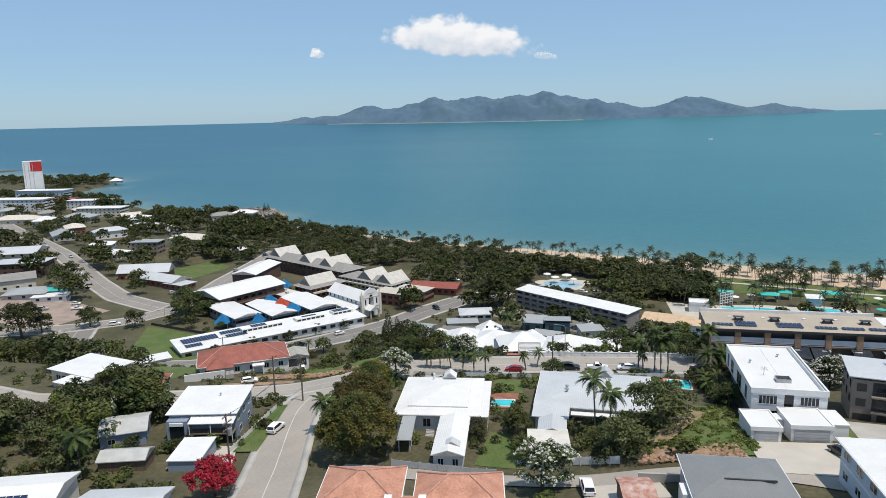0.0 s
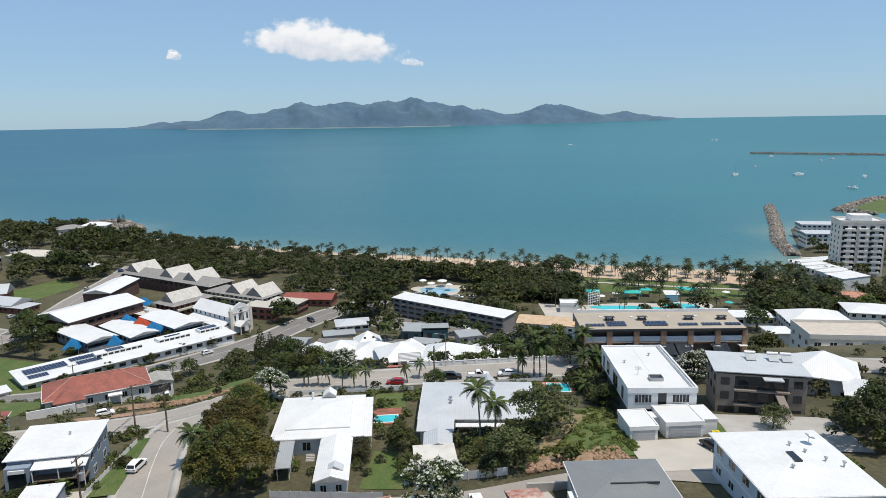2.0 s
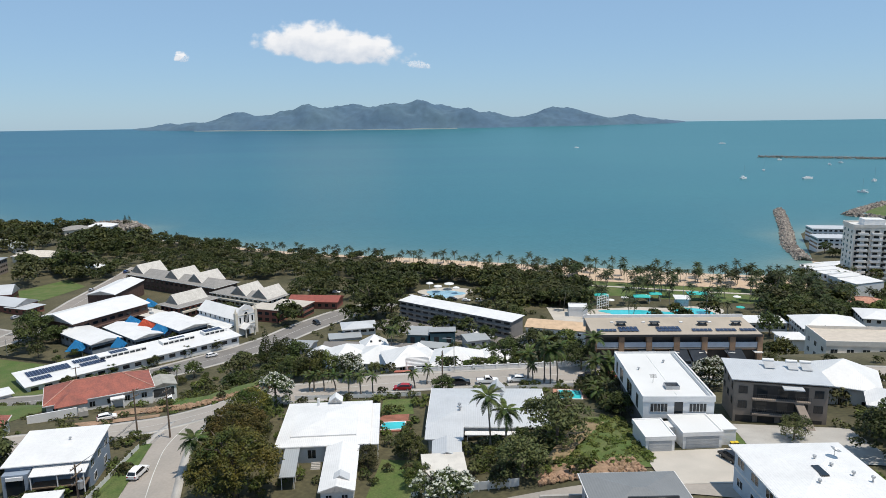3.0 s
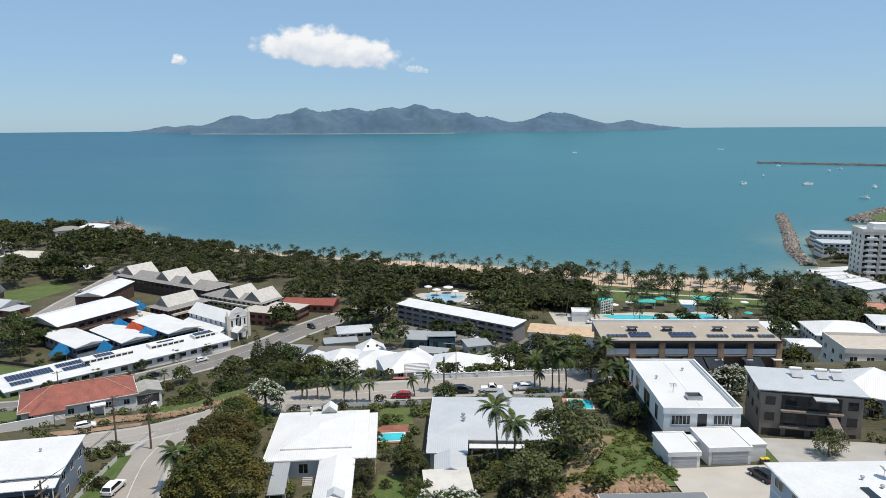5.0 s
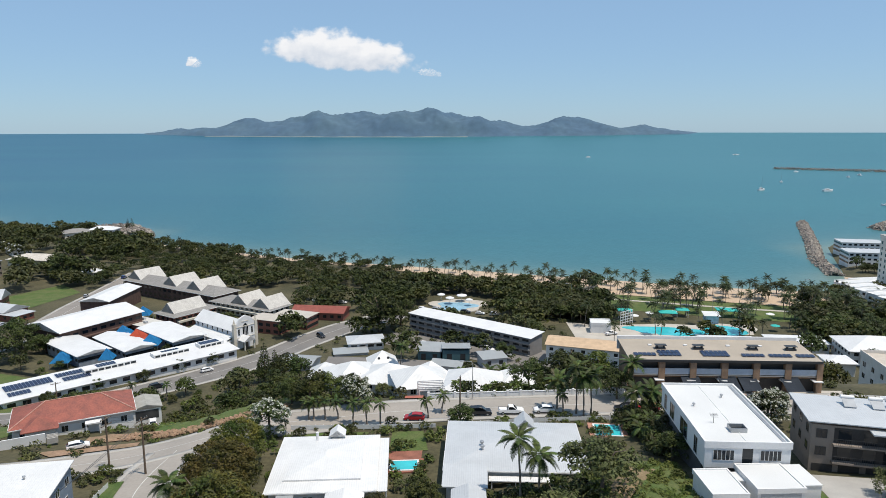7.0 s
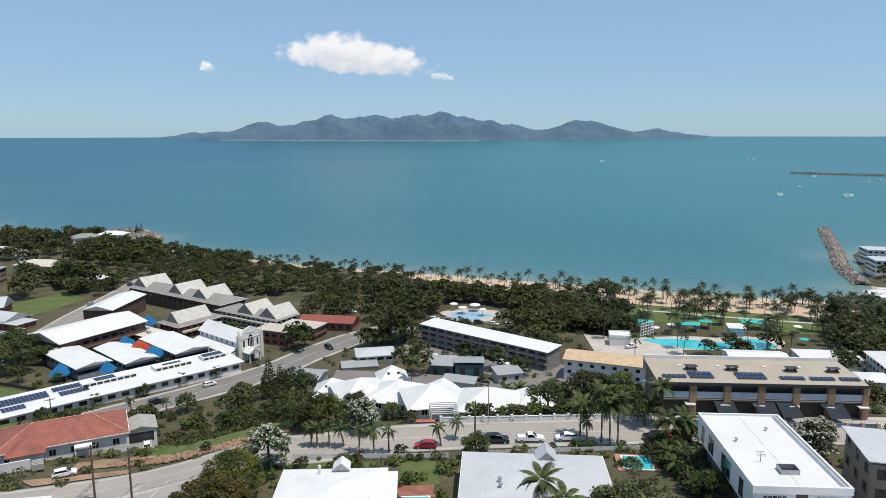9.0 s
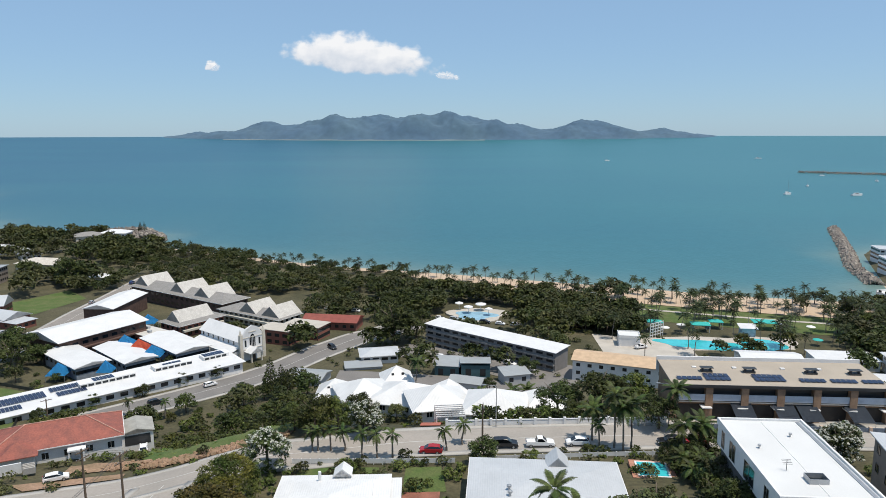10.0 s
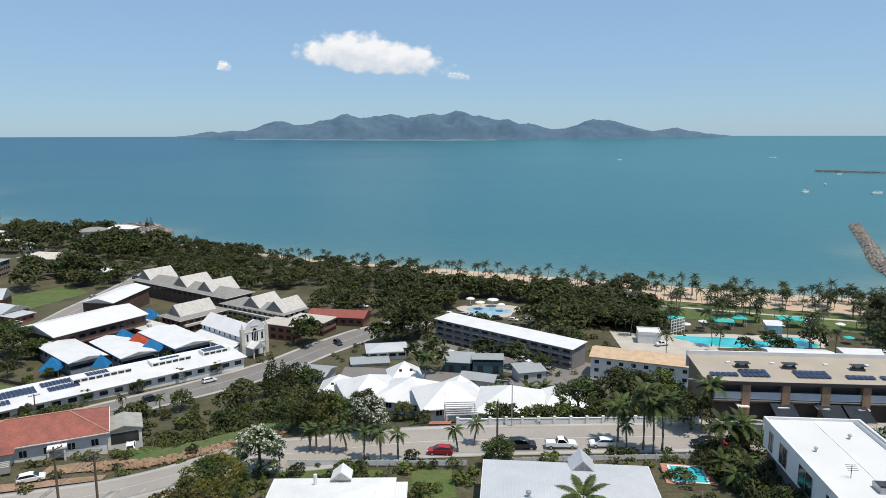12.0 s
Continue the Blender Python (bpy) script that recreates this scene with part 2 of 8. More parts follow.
def tube(bm, points, radii, sides=8, cap=True):
    """A round tapered bar along points."""
    rings = []
    for i, p in enumerate(points):
        a, b = Vector(points[max(i - 1, 0)]), Vector(points[min(i + 1, len(points) - 1)])
        q = (b - a).to_track_quat("Z", "Y")
        rings.append([bm.verts.new(Vector(p) + q @ Vector((radii[i] * math.cos(k * math.tau / sides), radii[i] * math.sin(k * math.tau / sides), 0))) for k in range(sides)])
    for r, s in zip(rings, rings[1:]):
        for k in range(sides):
            bm.faces.new((r[k], r[(k + 1) % sides], s[(k + 1) % sides], s[k]))
    if cap:
        bm.faces.new(rings[-1])
        bm.faces.new(rings[0][::-1])
    return bm


def slab(bm, ring, drop):
    """A sheet with the given corners, thickened downwards."""
    top = [bm.verts.new(p) for p in ring]
    low = [bm.verts.new((p[0], p[1], p[2] - drop)) for p in ring]
    bm.faces.new(top)
    bm.faces.new(low[::-1])
    for i in range(len(ring)):
        j = (i + 1) % len(ring)
        bm.faces.new((top[j], top[i], low[i], low[j]))
    return bm


def roof_bm(kind, w, d, h, rise, eave, axis="x", drop=0.16):
    """A roof over a plan w by d whose walls end at height h."""
    bm = bmesh.new()
    x, y = w / 2 + eave, d / 2 + eave
    if kind == "flat":
        slab(bm, ((-x, -y, h + drop), (x, -y, h + drop), (x, y, h + drop), (-x, y, h + drop)), drop)
    elif kind == "skillion":
        slab(bm, ((-x, -y, h + drop), (x, -y, h + drop), (x, y, h + drop + rise), (-x, y, h + drop + rise)), drop)
    elif kind == "skillion_back":
        slab(bm, ((-x, -y, h + drop + rise), (x, -y, h + drop + rise), (x, y, h + drop), (-x, y, h + drop)), drop)
    else:
        s = -rise * eave / (d / 2 if axis == "x" else w / 2)
        lo, hi = h + s + drop, h + rise + drop
        along, across = (x, y) if axis == "x" else (y, x)
        r = along if kind == "gable" else 0.0 if kind == "pyramid" else max(0.0, along - across)
        c = [(-x, -y, lo), (x, -y, lo), (x, y, lo), (-x, y, lo)]
        ridge = [(0, 0, hi)] if r < 0.05 else [(-r, 0, hi), (r, 0, hi)] if axis == "x" else [(0, -r, hi), (0, r, hi)]
        a, b2 = 4, 4 + len(ridge) - 1
        if axis == "x":
            faces = [(0, 1, b2, a), (1, 2, b2), (2, 3, a, b2), (3, 0, a)]
        else:
            faces = [(0, 1, a), (1, 2, b2, a), (2, 3, b2), (3, 0, a, b2)]
        top = [bm.verts.new(p) for p in c + ridge]
        low = [bm.verts.new((p[0], p[1], p[2] - drop)) for p in c + ridge]
        for f in faces:
            f = list(dict.fromkeys(f))
            bm.faces.new([top[k] for k in f])
            bm.faces.new([low[k] for k in f[::-1]])
        for k in range(4):
            n = (k + 1) % 4
            bm.faces.new((top[n], top[k], low[k], low[n]))
    return bm


def ring_bm(x0, x1, y0, y1, z0, z1, t):
    """A rectangular rim of thickness t, one closed piece."""
    bm = bmesh.new()
    loops = []
    for e, z in ((0, z0), (0, z1), (t, z1), (t, z0)):
        loops.append([bm.verts.new(p) for p in ((x0 + e, y0 + e, z), (x1 - e, y0 + e, z), (x1 - e, y1 - e, z), (x0 + e, y1 - e, z))])
    for a, b2 in zip(loops, loops[1:] + loops[:1]):
        for k in range(4):
            bm.faces.new((a[k], a[(k + 1) % 4], b2[(k + 1) % 4], b2[k]))
    return bm


def wall_bm(w, d, h, base, rise=0.0, axis="x", kind="hip"):
    bm = boxes((-w / 2, w / 2, -d / 2, d / 2, -base, h))
    if kind == "gable":
        for s in (-1, 1):
            e = 0.002 * s
            p = ((s * w / 2 - e, -d / 2, h), (s * w / 2 - e, d / 2, h), (s * w / 2 - e, 0, h + rise)) if axis == "x" else ((-w / 2, s * d / 2 - e, h), (w / 2, s * d / 2 - e, h), (0, s * d / 2 - e, h + rise))
            q = [(v[0] - (s * 0.15 if axis == "x" else 0), v[1] - (s * 0.15 if axis == "y" else 0), v[2]) for v in p]
            a, b = [bm.verts.new(v) for v in p], [bm.verts.new(v) for v in q]
            bm.faces.new(a)
            bm.faces.new(b[::-1])
            for i in range(3):
                bm.faces.new((a[i], a[(i + 1) % 3], b[(i + 1) % 3], b[i]))
    return bm


WINS = {}


def lattice_bm(xs, zs, y0, y1):
    """A flat frame with openings: every second span of xs and of zs is open. One connected piece."""
    bm = bmesh.new()
    g = [[[bm.verts.new((x, y, z)) for z in zs] for x in xs] for y in (y0, y1)]
    solid = {(i, k) for i in range(len(xs) - 1) for k in range(len(zs) - 1) if i % 2 == 0 or k % 2 == 0}
    for i, k in sorted(solid):
        for s in (0, 1):
            q = [g[s][i][k], g[s][i + 1][k], g[s][i + 1][k + 1], g[s][i][k + 1]]
            bm.faces.new(q if s == 0 else q[::-1])
        for di, dk, a, c in ((-1, 0, (i, k + 1), (i, k)), (1, 0, (i + 1, k), (i + 1, k + 1)), (0, -1, (i, k), (i + 1, k)), (0, 1, (i + 1, k + 1), (i, k + 1))):
            if (i + di, k + dk) not in solid:
                bm.faces.new((g[0][c[0]][c[1]], g[0][a[0]][a[1]], g[1][a[0]][a[1]], g[1][c[0]][c[1]]))
    return bm


def window_meshes(ww, wh, mullions, frame_m):
    key = (ww, wh, mullions, frame_m.name)
    if key not in WINS:
        f = 0.07
        xs, step = [-ww / 2 - f], (ww + f) / (mullions + 1)
        for k in range(mullions + 2):
            c = -ww / 2 - f / 2 + k * step
            xs += [c + f / 2] if k == 0 else [c - f / 2, c + f / 2]
        bm = lattice_bm(xs, [-wh / 2 - f, -wh / 2, wh / 2, wh / 2 + f], -0.06, 0.02)
        fr = bpy.data.meshes.new("window_frame")
        bm.to_mesh(fr)
        bm.free()
        fr.materials.append(frame_m)
        bm = boxes((-ww / 2, ww / 2, -0.02, 0.02, -wh / 2, wh / 2))
        pa = bpy.data.meshes.new("pane")
        bm.to_mesh(pa)
        bm.free()
        pa.materials.append(GLASS)
        WINS[key] = (fr, pa)
    return WINS[key]


def windows(root, w, d, rows, frame_m=None):
    """Windows on the sides of a block: side, number, width, height, height of the middle, mullions."""
    for side, n, ww, wh, zc, mull in rows:
        fr, pa = window_meshes(ww, wh, mull, frame_m or WHITE)
        length, off = (w, d / 2) if side in "fb" else (d, w / 2)
        for k in range(n):
            u = (k + 0.5) / n * length - length / 2
            m = {"f": pose(u, -off, zc), "b": pose(u, off, zc, 0, 0, 180), "r": pose(off, u, zc, 0, 0, 90), "l": pose(-off, u, zc, 0, 0, -90)}[side]
            if root.location.y > 240:
                shared("window", pa, root, m)
                continue
            win = shared("window", fr, root, m)
            shared("pane", pa, win, Matrix())


def gutter_bm(w, d, z, eave):
    x, y, t = w / 2 + eave, d / 2 + eave, 0.12
    return ring_bm(-x - t, x + t, -y - t, y + t, z - 0.12, z + 0.06, t)


FOOT = []


def building(name, x, y, rot, w, d, h, label, wall_m, roof_m, roof="hip", rise=1.8, eave=0.5, axis="x", wins=(), z=None, base=4.0, cat="house", group="", frame_m=None, parapet=0.0, fascia=None):
    """A building block: walls, roof, gutter or parapet and windows. h: height of the eaves above z."""
    z = ground_z(x, y) if z is None else z
    root = thing(name, pose(x, y, z, 0, 0, rot), label, cat, group)
    FOOT.append((x, y, rot, w / 2 + 1.5, d / 2 + 1.5))
    part("wall", wall_bm(w, d, h, base, rise, axis, roof), wall_m, root)
    part("roof", roof_bm(roof, w, d, h, rise, eave, axis), roof_m, root)
    if parapet:
        X, Y, zt = w / 2 + eave + 0.01, d / 2 + eave + 0.01, h + 0.17
        part("parapet", ring_bm(-X, X, -Y, Y, zt - 0.6, zt + parapet, 0.22), fascia or wall_m, root)
    elif roof in ("hip", "pyramid"):
        lo = h - rise * eave / (d / 2 if axis == "x" else w / 2)
        part("gutter", gutter_bm(w, d, lo + 0.05, eave), fascia or WHITE, root)
    if roof == "hip" and roof_m in (TILER, TILET):
        x, y = w / 2 + eave, d / 2 + eave
        lo, hi, r = h - rise * eave / (d / 2) + 0.2, h + rise + 0.2, max(0.0, x - y)
        lines = [((-r, 0, hi), (r, 0, hi))] + [((sx * x, sy * y, lo), (sx * r, 0, hi)) for sx in (-1, 1) for sy in (-1, 1)]
        for p, q in lines:
            part("ridge_cap", tube(bmesh.new(), [p, q], [0.13, 0.13], 6), RIDGE, root)
    windows(root, w, d, wins, frame_m)
    return root


# ---- ground, sea, island, cloud
def grid_mesh(name, xs, ys, zf, material):
    v = [(x, y, zf(x, y)) for y in ys for x in xs]
    n = len(xs)
    f = [(j * n + i, j * n + i + 1, (j + 1) * n + i + 1, (j + 1) * n + i) for j in range(len(ys) - 1) for i in range(n - 1)]
    return mesh_of(name, v, f, material, True)


def steps(*spans):
    out = []
    for a, b, s in spans:
        out += list(np.arange(a, b, s))
    return [float(v) for v in out] + [float(spans[-1][1])]


land = new("ground", grid_mesh("ground", steps((-4700, -900, 190), (-900, -260, 12), (-260, -120, 5), (-120, 130, 2.5), (130, 300, 5), (300, 900, 20), (900, 4700, 190)), steps((-1500, -100, 100), (-100, 40, 10), (40, 240, 2.5), (240, 700, 6), (700, 1000, 20), (1000, 4700, 185)), ground_z, GROUND))
tagged(land, "grassy dry hillside town ground sloping to the beach", "ground", kind="structure")


def sea_z(x, y):
    r = math.hypot(x, y)
    return min(66.0 * max(0.0, (r - 2300) / 2450) ** 1.5, 88 - 0.0048 * r)


wm = bpy.data.materials.new("sea_water")
wm.use_nodes = True
nt = wm.node_tree
b = nt.nodes["Principled BSDF"]
b.inputs["Roughness"].default_value = 0.32
b.inputs["IOR"].default_value = 1.2
geo = nt.nodes.new("ShaderNodeNewGeometry")
mp = nt.nodes.new("ShaderNodeMapping")
mp.inputs["Scale"].default_value = (0.0011, 0.0034, 0.001)
n1 = nt.nodes.new("ShaderNodeTexNoise")
n1.inputs["Scale"].default_value = 1.0
n1.inputs["Detail"].default_value = 7
n1.inputs["Roughness"].default_value = 0.55
nt.links.new(geo.outputs["Position"], mp.inputs["Vector"])
nt.links.new(mp.outputs[0], n1.inputs["Vector"])
sep = nt.nodes.new("ShaderNodeSeparateXYZ")
nt.links.new(geo.outputs["Position"], sep.inputs[0])
mr = nt.nodes.new("ShaderNodeMapRange")
mr.inputs["From Min"].default_value = -900
mr.inputs["From Max"].default_value = 500
nt.links.new(sep.outputs["X"], mr.inputs["Value"])
sumn = nt.nodes.new("ShaderNodeMath")
sumn.operation = "MULTIPLY_ADD"
sumn.inputs[1].default_value = 1.1
nt.links.new(n1.outputs["Fac"], sumn.inputs[0])
nt.links.new(mr.outputs[0], sumn.inputs[2])
cr = nt.nodes.new("ShaderNodeMapRange")
cr.inputs["From Min"].default_value = 0.35
cr.inputs["From Max"].default_value = 1.55
nt.links.new(sumn.outputs[0], cr.inputs["Value"])
mx = nt.nodes.new("ShaderNodeMix")
mx.data_type = "RGBA"
mx.inputs["A"].default_value = (0.010, 0.083, 0.138, 1)
mx.inputs["B"].default_value = (0.032, 0.148, 0.174, 1)
nt.links.new(cr.outputs[0], mx.inputs["Factor"])
n3 = nt.nodes.new("ShaderNodeTexNoise")
n3.inputs["Scale"].default_value = 0.07
n3.inputs["Detail"].default_value = 5
hs = nt.nodes.new("ShaderNodeHueSaturation")
vr = nt.nodes.new("ShaderNodeMapRange")
vr.inputs["To Min"].default_value = 0.86
vr.inputs["To Max"].default_value = 1.14
nt.links.new(geo.outputs["Position"], n3.inputs["Vector"])
nt.links.new(n3.outputs["Fac"], vr.inputs["Value"])
nt.links.new(vr.outputs[0], hs.inputs["Value"])
shoal = nt.nodes.new("ShaderNodeAttribute")
shoal.attribute_name = "shallow"
silt = nt.nodes.new("ShaderNodeMix")
silt.data_type = "RGBA"
silt.inputs["B"].default_value = (0.16, 0.225, 0.2, 1)
nt.links.new(shoal.outputs["Fac"], silt.inputs["Factor"])
nt.links.new(mx.outputs["Result"], silt.inputs["A"])
nt.links.new(silt.outputs["Result"], hs.inputs["Color"])
nt.links.new(hs.outputs[0], b.inputs["Base Color"])
n2 = nt.nodes.new("ShaderNodeTexNoise")
n2.inputs["Scale"].default_value = 0.35
n2.inputs["Detail"].default_value = 4
bp = nt.nodes.new("ShaderNodeBump")
bp.inputs["Strength"].default_value = 0.5
bp.inputs["Distance"].default_value = 0.4
nt.links.new(geo.outputs["Position"], n2.inputs["Vector"])
nt.links.new(n2.outputs["Fac"], bp.inputs["Height"])
nt.links.new(bp.outputs[0], b.inputs["Normal"])
sea = new("water", grid_mesh("water", steps((-4700, 4700, 50)), steps((-4700, 300, 500), (300, 760, 8), (760, 4700, 55)), sea_z, wm))
att = sea.data.attributes.new("shallow", "FLOAT", "POINT")
for i, p in enumerate(sea.data.vertices):
    off = max(0.0, p.co.y - coast(p.co.x))
    att.data[i].value = 0.75 * math.exp(-off / 14) + 0.22 * math.exp(-off / 90) if off < 600 else 0.0
tagged(sea, "calm turquoise sea under a clear sky", "sea", kind="structure")

# Air haze is put into the island's blue base colour.
ISLE = mat("forested_island_haze_blue", (0.062, 0.115, 0.175), 0.95, var=0.14, scale=0.004, fine=0.03, bump=0, tint=(0.08, 0.138, 0.182))
HILLS = ((-1640, 26, 100), (-1475, 50, 110), (-1269, 62, 120), (-1063, 112, 150), (-822, 104, 150), (-615, 151, 150), (-375, 158, 150), (-134, 169, 140), (45, 186, 120), (210, 169, 120), (348, 130, 120), (485, 104, 120), (657, 72, 110), (898, 132, 130), (1036, 112, 100), (1139, 74, 110), (1311, 62, 110), (1414, 70, 80), (1517, 44, 90), (1650, 36, 110), (1740, 16, 80))


def isle_z(x, y):
    z = 0.0
    wx = x + 45 * noise.noise(Vector((x / 170, y / 170, 1.0)))
    wy = y + 60 * noise.noise(Vector((x / 150, y / 150, 8.0)))
    for k, (hx, hh, hw) in enumerate(HILLS):
        hy = 4420 + 50 * math.sin(k * 2.4)
        z += (hh * math.exp(-abs((wx - hx) / (hw * 1.55)) ** 1.7 - ((wy - hy) / 190) ** 2)) ** 3
    z = z ** (1 / 3) * (0.85 + 0.1 * smooth(-60, -400, x))
    ridge = noise.ridged_multi_fractal(Vector((x / 190, y / 190, 3.3)), 0.9, 2.1, 6, 1.0, 2.0) - 1.0
    edge = smooth(4130, 4260, y)
    return 30 + (14 + z * (1.0 + 0.14 * ridge) + 4 * ridge * min(1.0, z / 40)) * edge * smooth(-1800, -1720, x) * smooth(1840, 1790, x)


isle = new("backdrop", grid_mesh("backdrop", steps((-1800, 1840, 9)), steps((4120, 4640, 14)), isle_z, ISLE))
tagged(isle, "distant forested island, several rounded peaks, blue haze painted in", "island", kind="structure")


foot = [(x, 4126 + 4 * math.sin(x / 60)) for x in range(-1250, 300, 25)]
fv = [(x, y, sea_z(x, y) + z) for x, y in foot for z in (-3.0, 4.6 + 1.2 * math.sin(x / 37.0))]
strand = new("ground", mesh_of("strand", fv, [(2 * i, 2 * i + 2, 2 * i + 3, 2 * i + 1) for i in range(len(foot) - 1)], mat("pale_beach", (0.68, 0.64, 0.57), 0.95, var=0.1)))
tagged(strand, "pale line of beach at the foot of the island", "beach", kind="structure")


def cloud(x, z, w, h, seed, label):
    m = bpy.data.materials.new("cloud_shade_glow")
    m.use_nodes = True
    n, l = m.node_tree.nodes, m.node_tree.links
    n.remove(n["Principled BSDF"])
    tc = n.new("ShaderNodeTexCoord")
    sp = n.new("ShaderNodeSeparateXYZ")
    l.new(tc.outputs["Object"], sp.inputs[0])

    def math_node(op, a, c):
        q = n.new("ShaderNodeMath")
        q.operation = op
        for i, v in enumerate((a, c)):
            if isinstance(v, (int, float)):
                q.inputs[i].default_value = v
            else:
                l.new(v, q.inputs[i])
        return q.outputs[0]

    nz = n.new("ShaderNodeTexNoise")
    nz.inputs["Scale"].default_value = 4.2 / h
    nz.inputs["Detail"].default_value = 6
    nz.inputs["Roughness"].default_value = 0.5
    mp = n.new("ShaderNodeMapping")
    mp.inputs["Location"].default_value = (seed * 31.7, 0, seed * 7.1)
    mp.inputs["Scale"].default_value = (0.7, 1, 1)
    l.new(tc.outputs["Object"], mp.inputs["Vector"])
    l.new(mp.outputs[0], nz.inputs["Vector"])
    ex = math_node("DIVIDE", sp.outputs["X"], w * 0.5)
    lift = math_node("ADD", sp.outputs["Z"], math_node("MULTIPLY", sp.outputs["X"], 0.1))
    ez = math_node("DIVIDE", lift, h * 0.5)
    up = math_node("MAXIMUM", ez, 0.0)
    dn = math_node("MULTIPLY", math_node("MINIMUM", ez, 0.0), 1.9)
    rr = math_node("ADD", math_node("MULTIPLY", ex, ex), math_node("ADD", math_node("MULTIPLY", up, up), math_node("MULTIPLY", dn, dn)))
    dens = math_node("SUBTRACT", math_node("ADD", math_node("MULTIPLY", math_node("SUBTRACT", nz.outputs["Fac"], 0.5), 1.9), 1.0), rr)
    al = n.new("ShaderNodeMapRange")
    al.interpolation_type = "SMOOTHSTEP"
    al.inputs["From Min"].default_value = 0.0
    al.inputs["From Max"].default_value = 0.6
    al.inputs["To Max"].default_value = 0.97
    l.new(dens, al.inputs["Value"])
    # Glows in place of sunlight; grey underside shade put into the colour.
    em, tr, mx = n.new("ShaderNodeEmission"), n.new("ShaderNodeBsdfTransparent"), n.new("ShaderNodeMixShader")
    sh = n.new("ShaderNodeMix")
    sh.data_type = "RGBA"
    sh.inputs["A"].default_value = (0.60, 0.66, 0.75, 1)
    sh.inputs["B"].default_value = (0.93, 0.93, 0.94, 1)
    sr = n.new("ShaderNodeMapRange")
    sr.inputs["From Min"].default_value = -0.45
    sr.inputs["From Max"].default_value = 0.45
    l.new(math_node("ADD", ez, math_node("MULTIPLY", math_node("SUBTRACT", nz.outputs["Fac"], 0.5), 1.6)), sr.inputs["Value"])
    l.new(sr.outputs[0], sh.inputs["Factor"])
    l.new(sh.outputs["Result"], em.inputs["Color"])
    l.new(al.outputs[0], mx.inputs[0])
    l.new(tr.outputs[0], mx.inputs[1])
    l.new(em.outputs[0], mx.inputs[2])
    l.new(mx.outputs[0], n["Material Output"].inputs["Surface"])
    me = mesh_of("backdrop", [(-w, 0, -h), (w, 0, -h), (w, 0, h), (-w, 0, h)], [(0, 1, 2, 3)], m)
    ob = new("backdrop", me)
    ob.location = (x, 4600, z)
    tagged(ob, label, "cloud", kind="structure")


cloud(-500, 548, 1020, 350, 1, "white cumulus cloud with its shaded underside painted grey")
cloud(-1440, 500, 110, 90, 2, "tiny wisp of white cloud")
cloud(60, 440, 170, 70, 3, "thin shred of white cloud")


# ---- plants
def leaf_cloud(name, seed, lobes, count, size, material, flat=0.55):
    """A crown: many small leaves scattered through lumps of uneven size."""
    r = np.random.RandomState(seed)
    lob = np.array(lobes, float)
    pick = r.choice(len(lob), count, p=lob[:, 3] ** 2 / (lob[:, 3] ** 2).sum())
    d = r.normal(size=(count, 3))
    d /= np.linalg.norm(d, axis=1)[:, None]
    d[:, 2] = np.where((d[:, 2] < -0.15) & (r.rand(count) < 0.85), -d[:, 2], d[:, 2])
    depth = 1 - 0.42 * r.rand(count) ** 2.2 + 0.10 * r.normal(size=count)
    c = lob[pick, :3] + d * (lob[pick, 3] * depth)[:, None] * (1, 1, 0.8)
    n = d + 0.5 * r.normal(size=(count, 3)) + (0, 0, flat)
    n /= np.linalg.norm(n, axis=1)[:, None]
    a = np.cross(n, r.normal(size=(count, 3)))
    a /= np.linalg.norm(a, axis=1)[:, None] + 1e-9
    b2 = np.cross(n, a)
    s = size * (0.6 + 0.8 * r.rand(count))[:, None]
    v = np.stack([c - a * s, c - b2 * s * 0.5, c + a * s, c + b2 * s * 0.5], 1).reshape(-1, 3)
    me = bpy.data.meshes.new(name)
    me.from_pydata(v.tolist(), [], np.arange(count * 4).reshape(-1, 4).tolist())
    me.materials.append(material)
    me.update()
    return me


def trunk_mesh(seed, height, radius, limbs, spread):
    r = random.Random(seed)
    bm = bmesh.new()
    lean = (r.uniform(-0.4, 0.4), r.uniform(-0.4, 0.4))
    fork = height * 0.45
    tube(bm, [(0, 0, -1.2), (lean[0] * 0.3, lean[1] * 0.3, fork * 0.5), (lean[0], lean[1], fork)], [radius * 1.25, radius, radius * 0.8])
    for k in range(limbs):
        a = k * math.tau / limbs + r.uniform(-0.4, 0.4)
        s = spread * r.uniform(0.6, 1.0)
        tube(bm, [(lean[0], lean[1], fork * 0.92), (lean[0] + 0.5 * s * math.cos(a), lean[1] + 0.5 * s * math.sin(a), fork + 0.3 * height), (lean[0] + s * math.cos(a), lean[1] + s * math.sin(a), height * r.uniform(0.75, 0.95))], [radius * 0.6, radius * 0.4, radius * 0.12], 6)
    me = bpy.data.meshes.new("trunk")
    bm.to_mesh(me)
    bm.free()
    me.materials.append(BARK)
    me.shade_smooth()
    return me


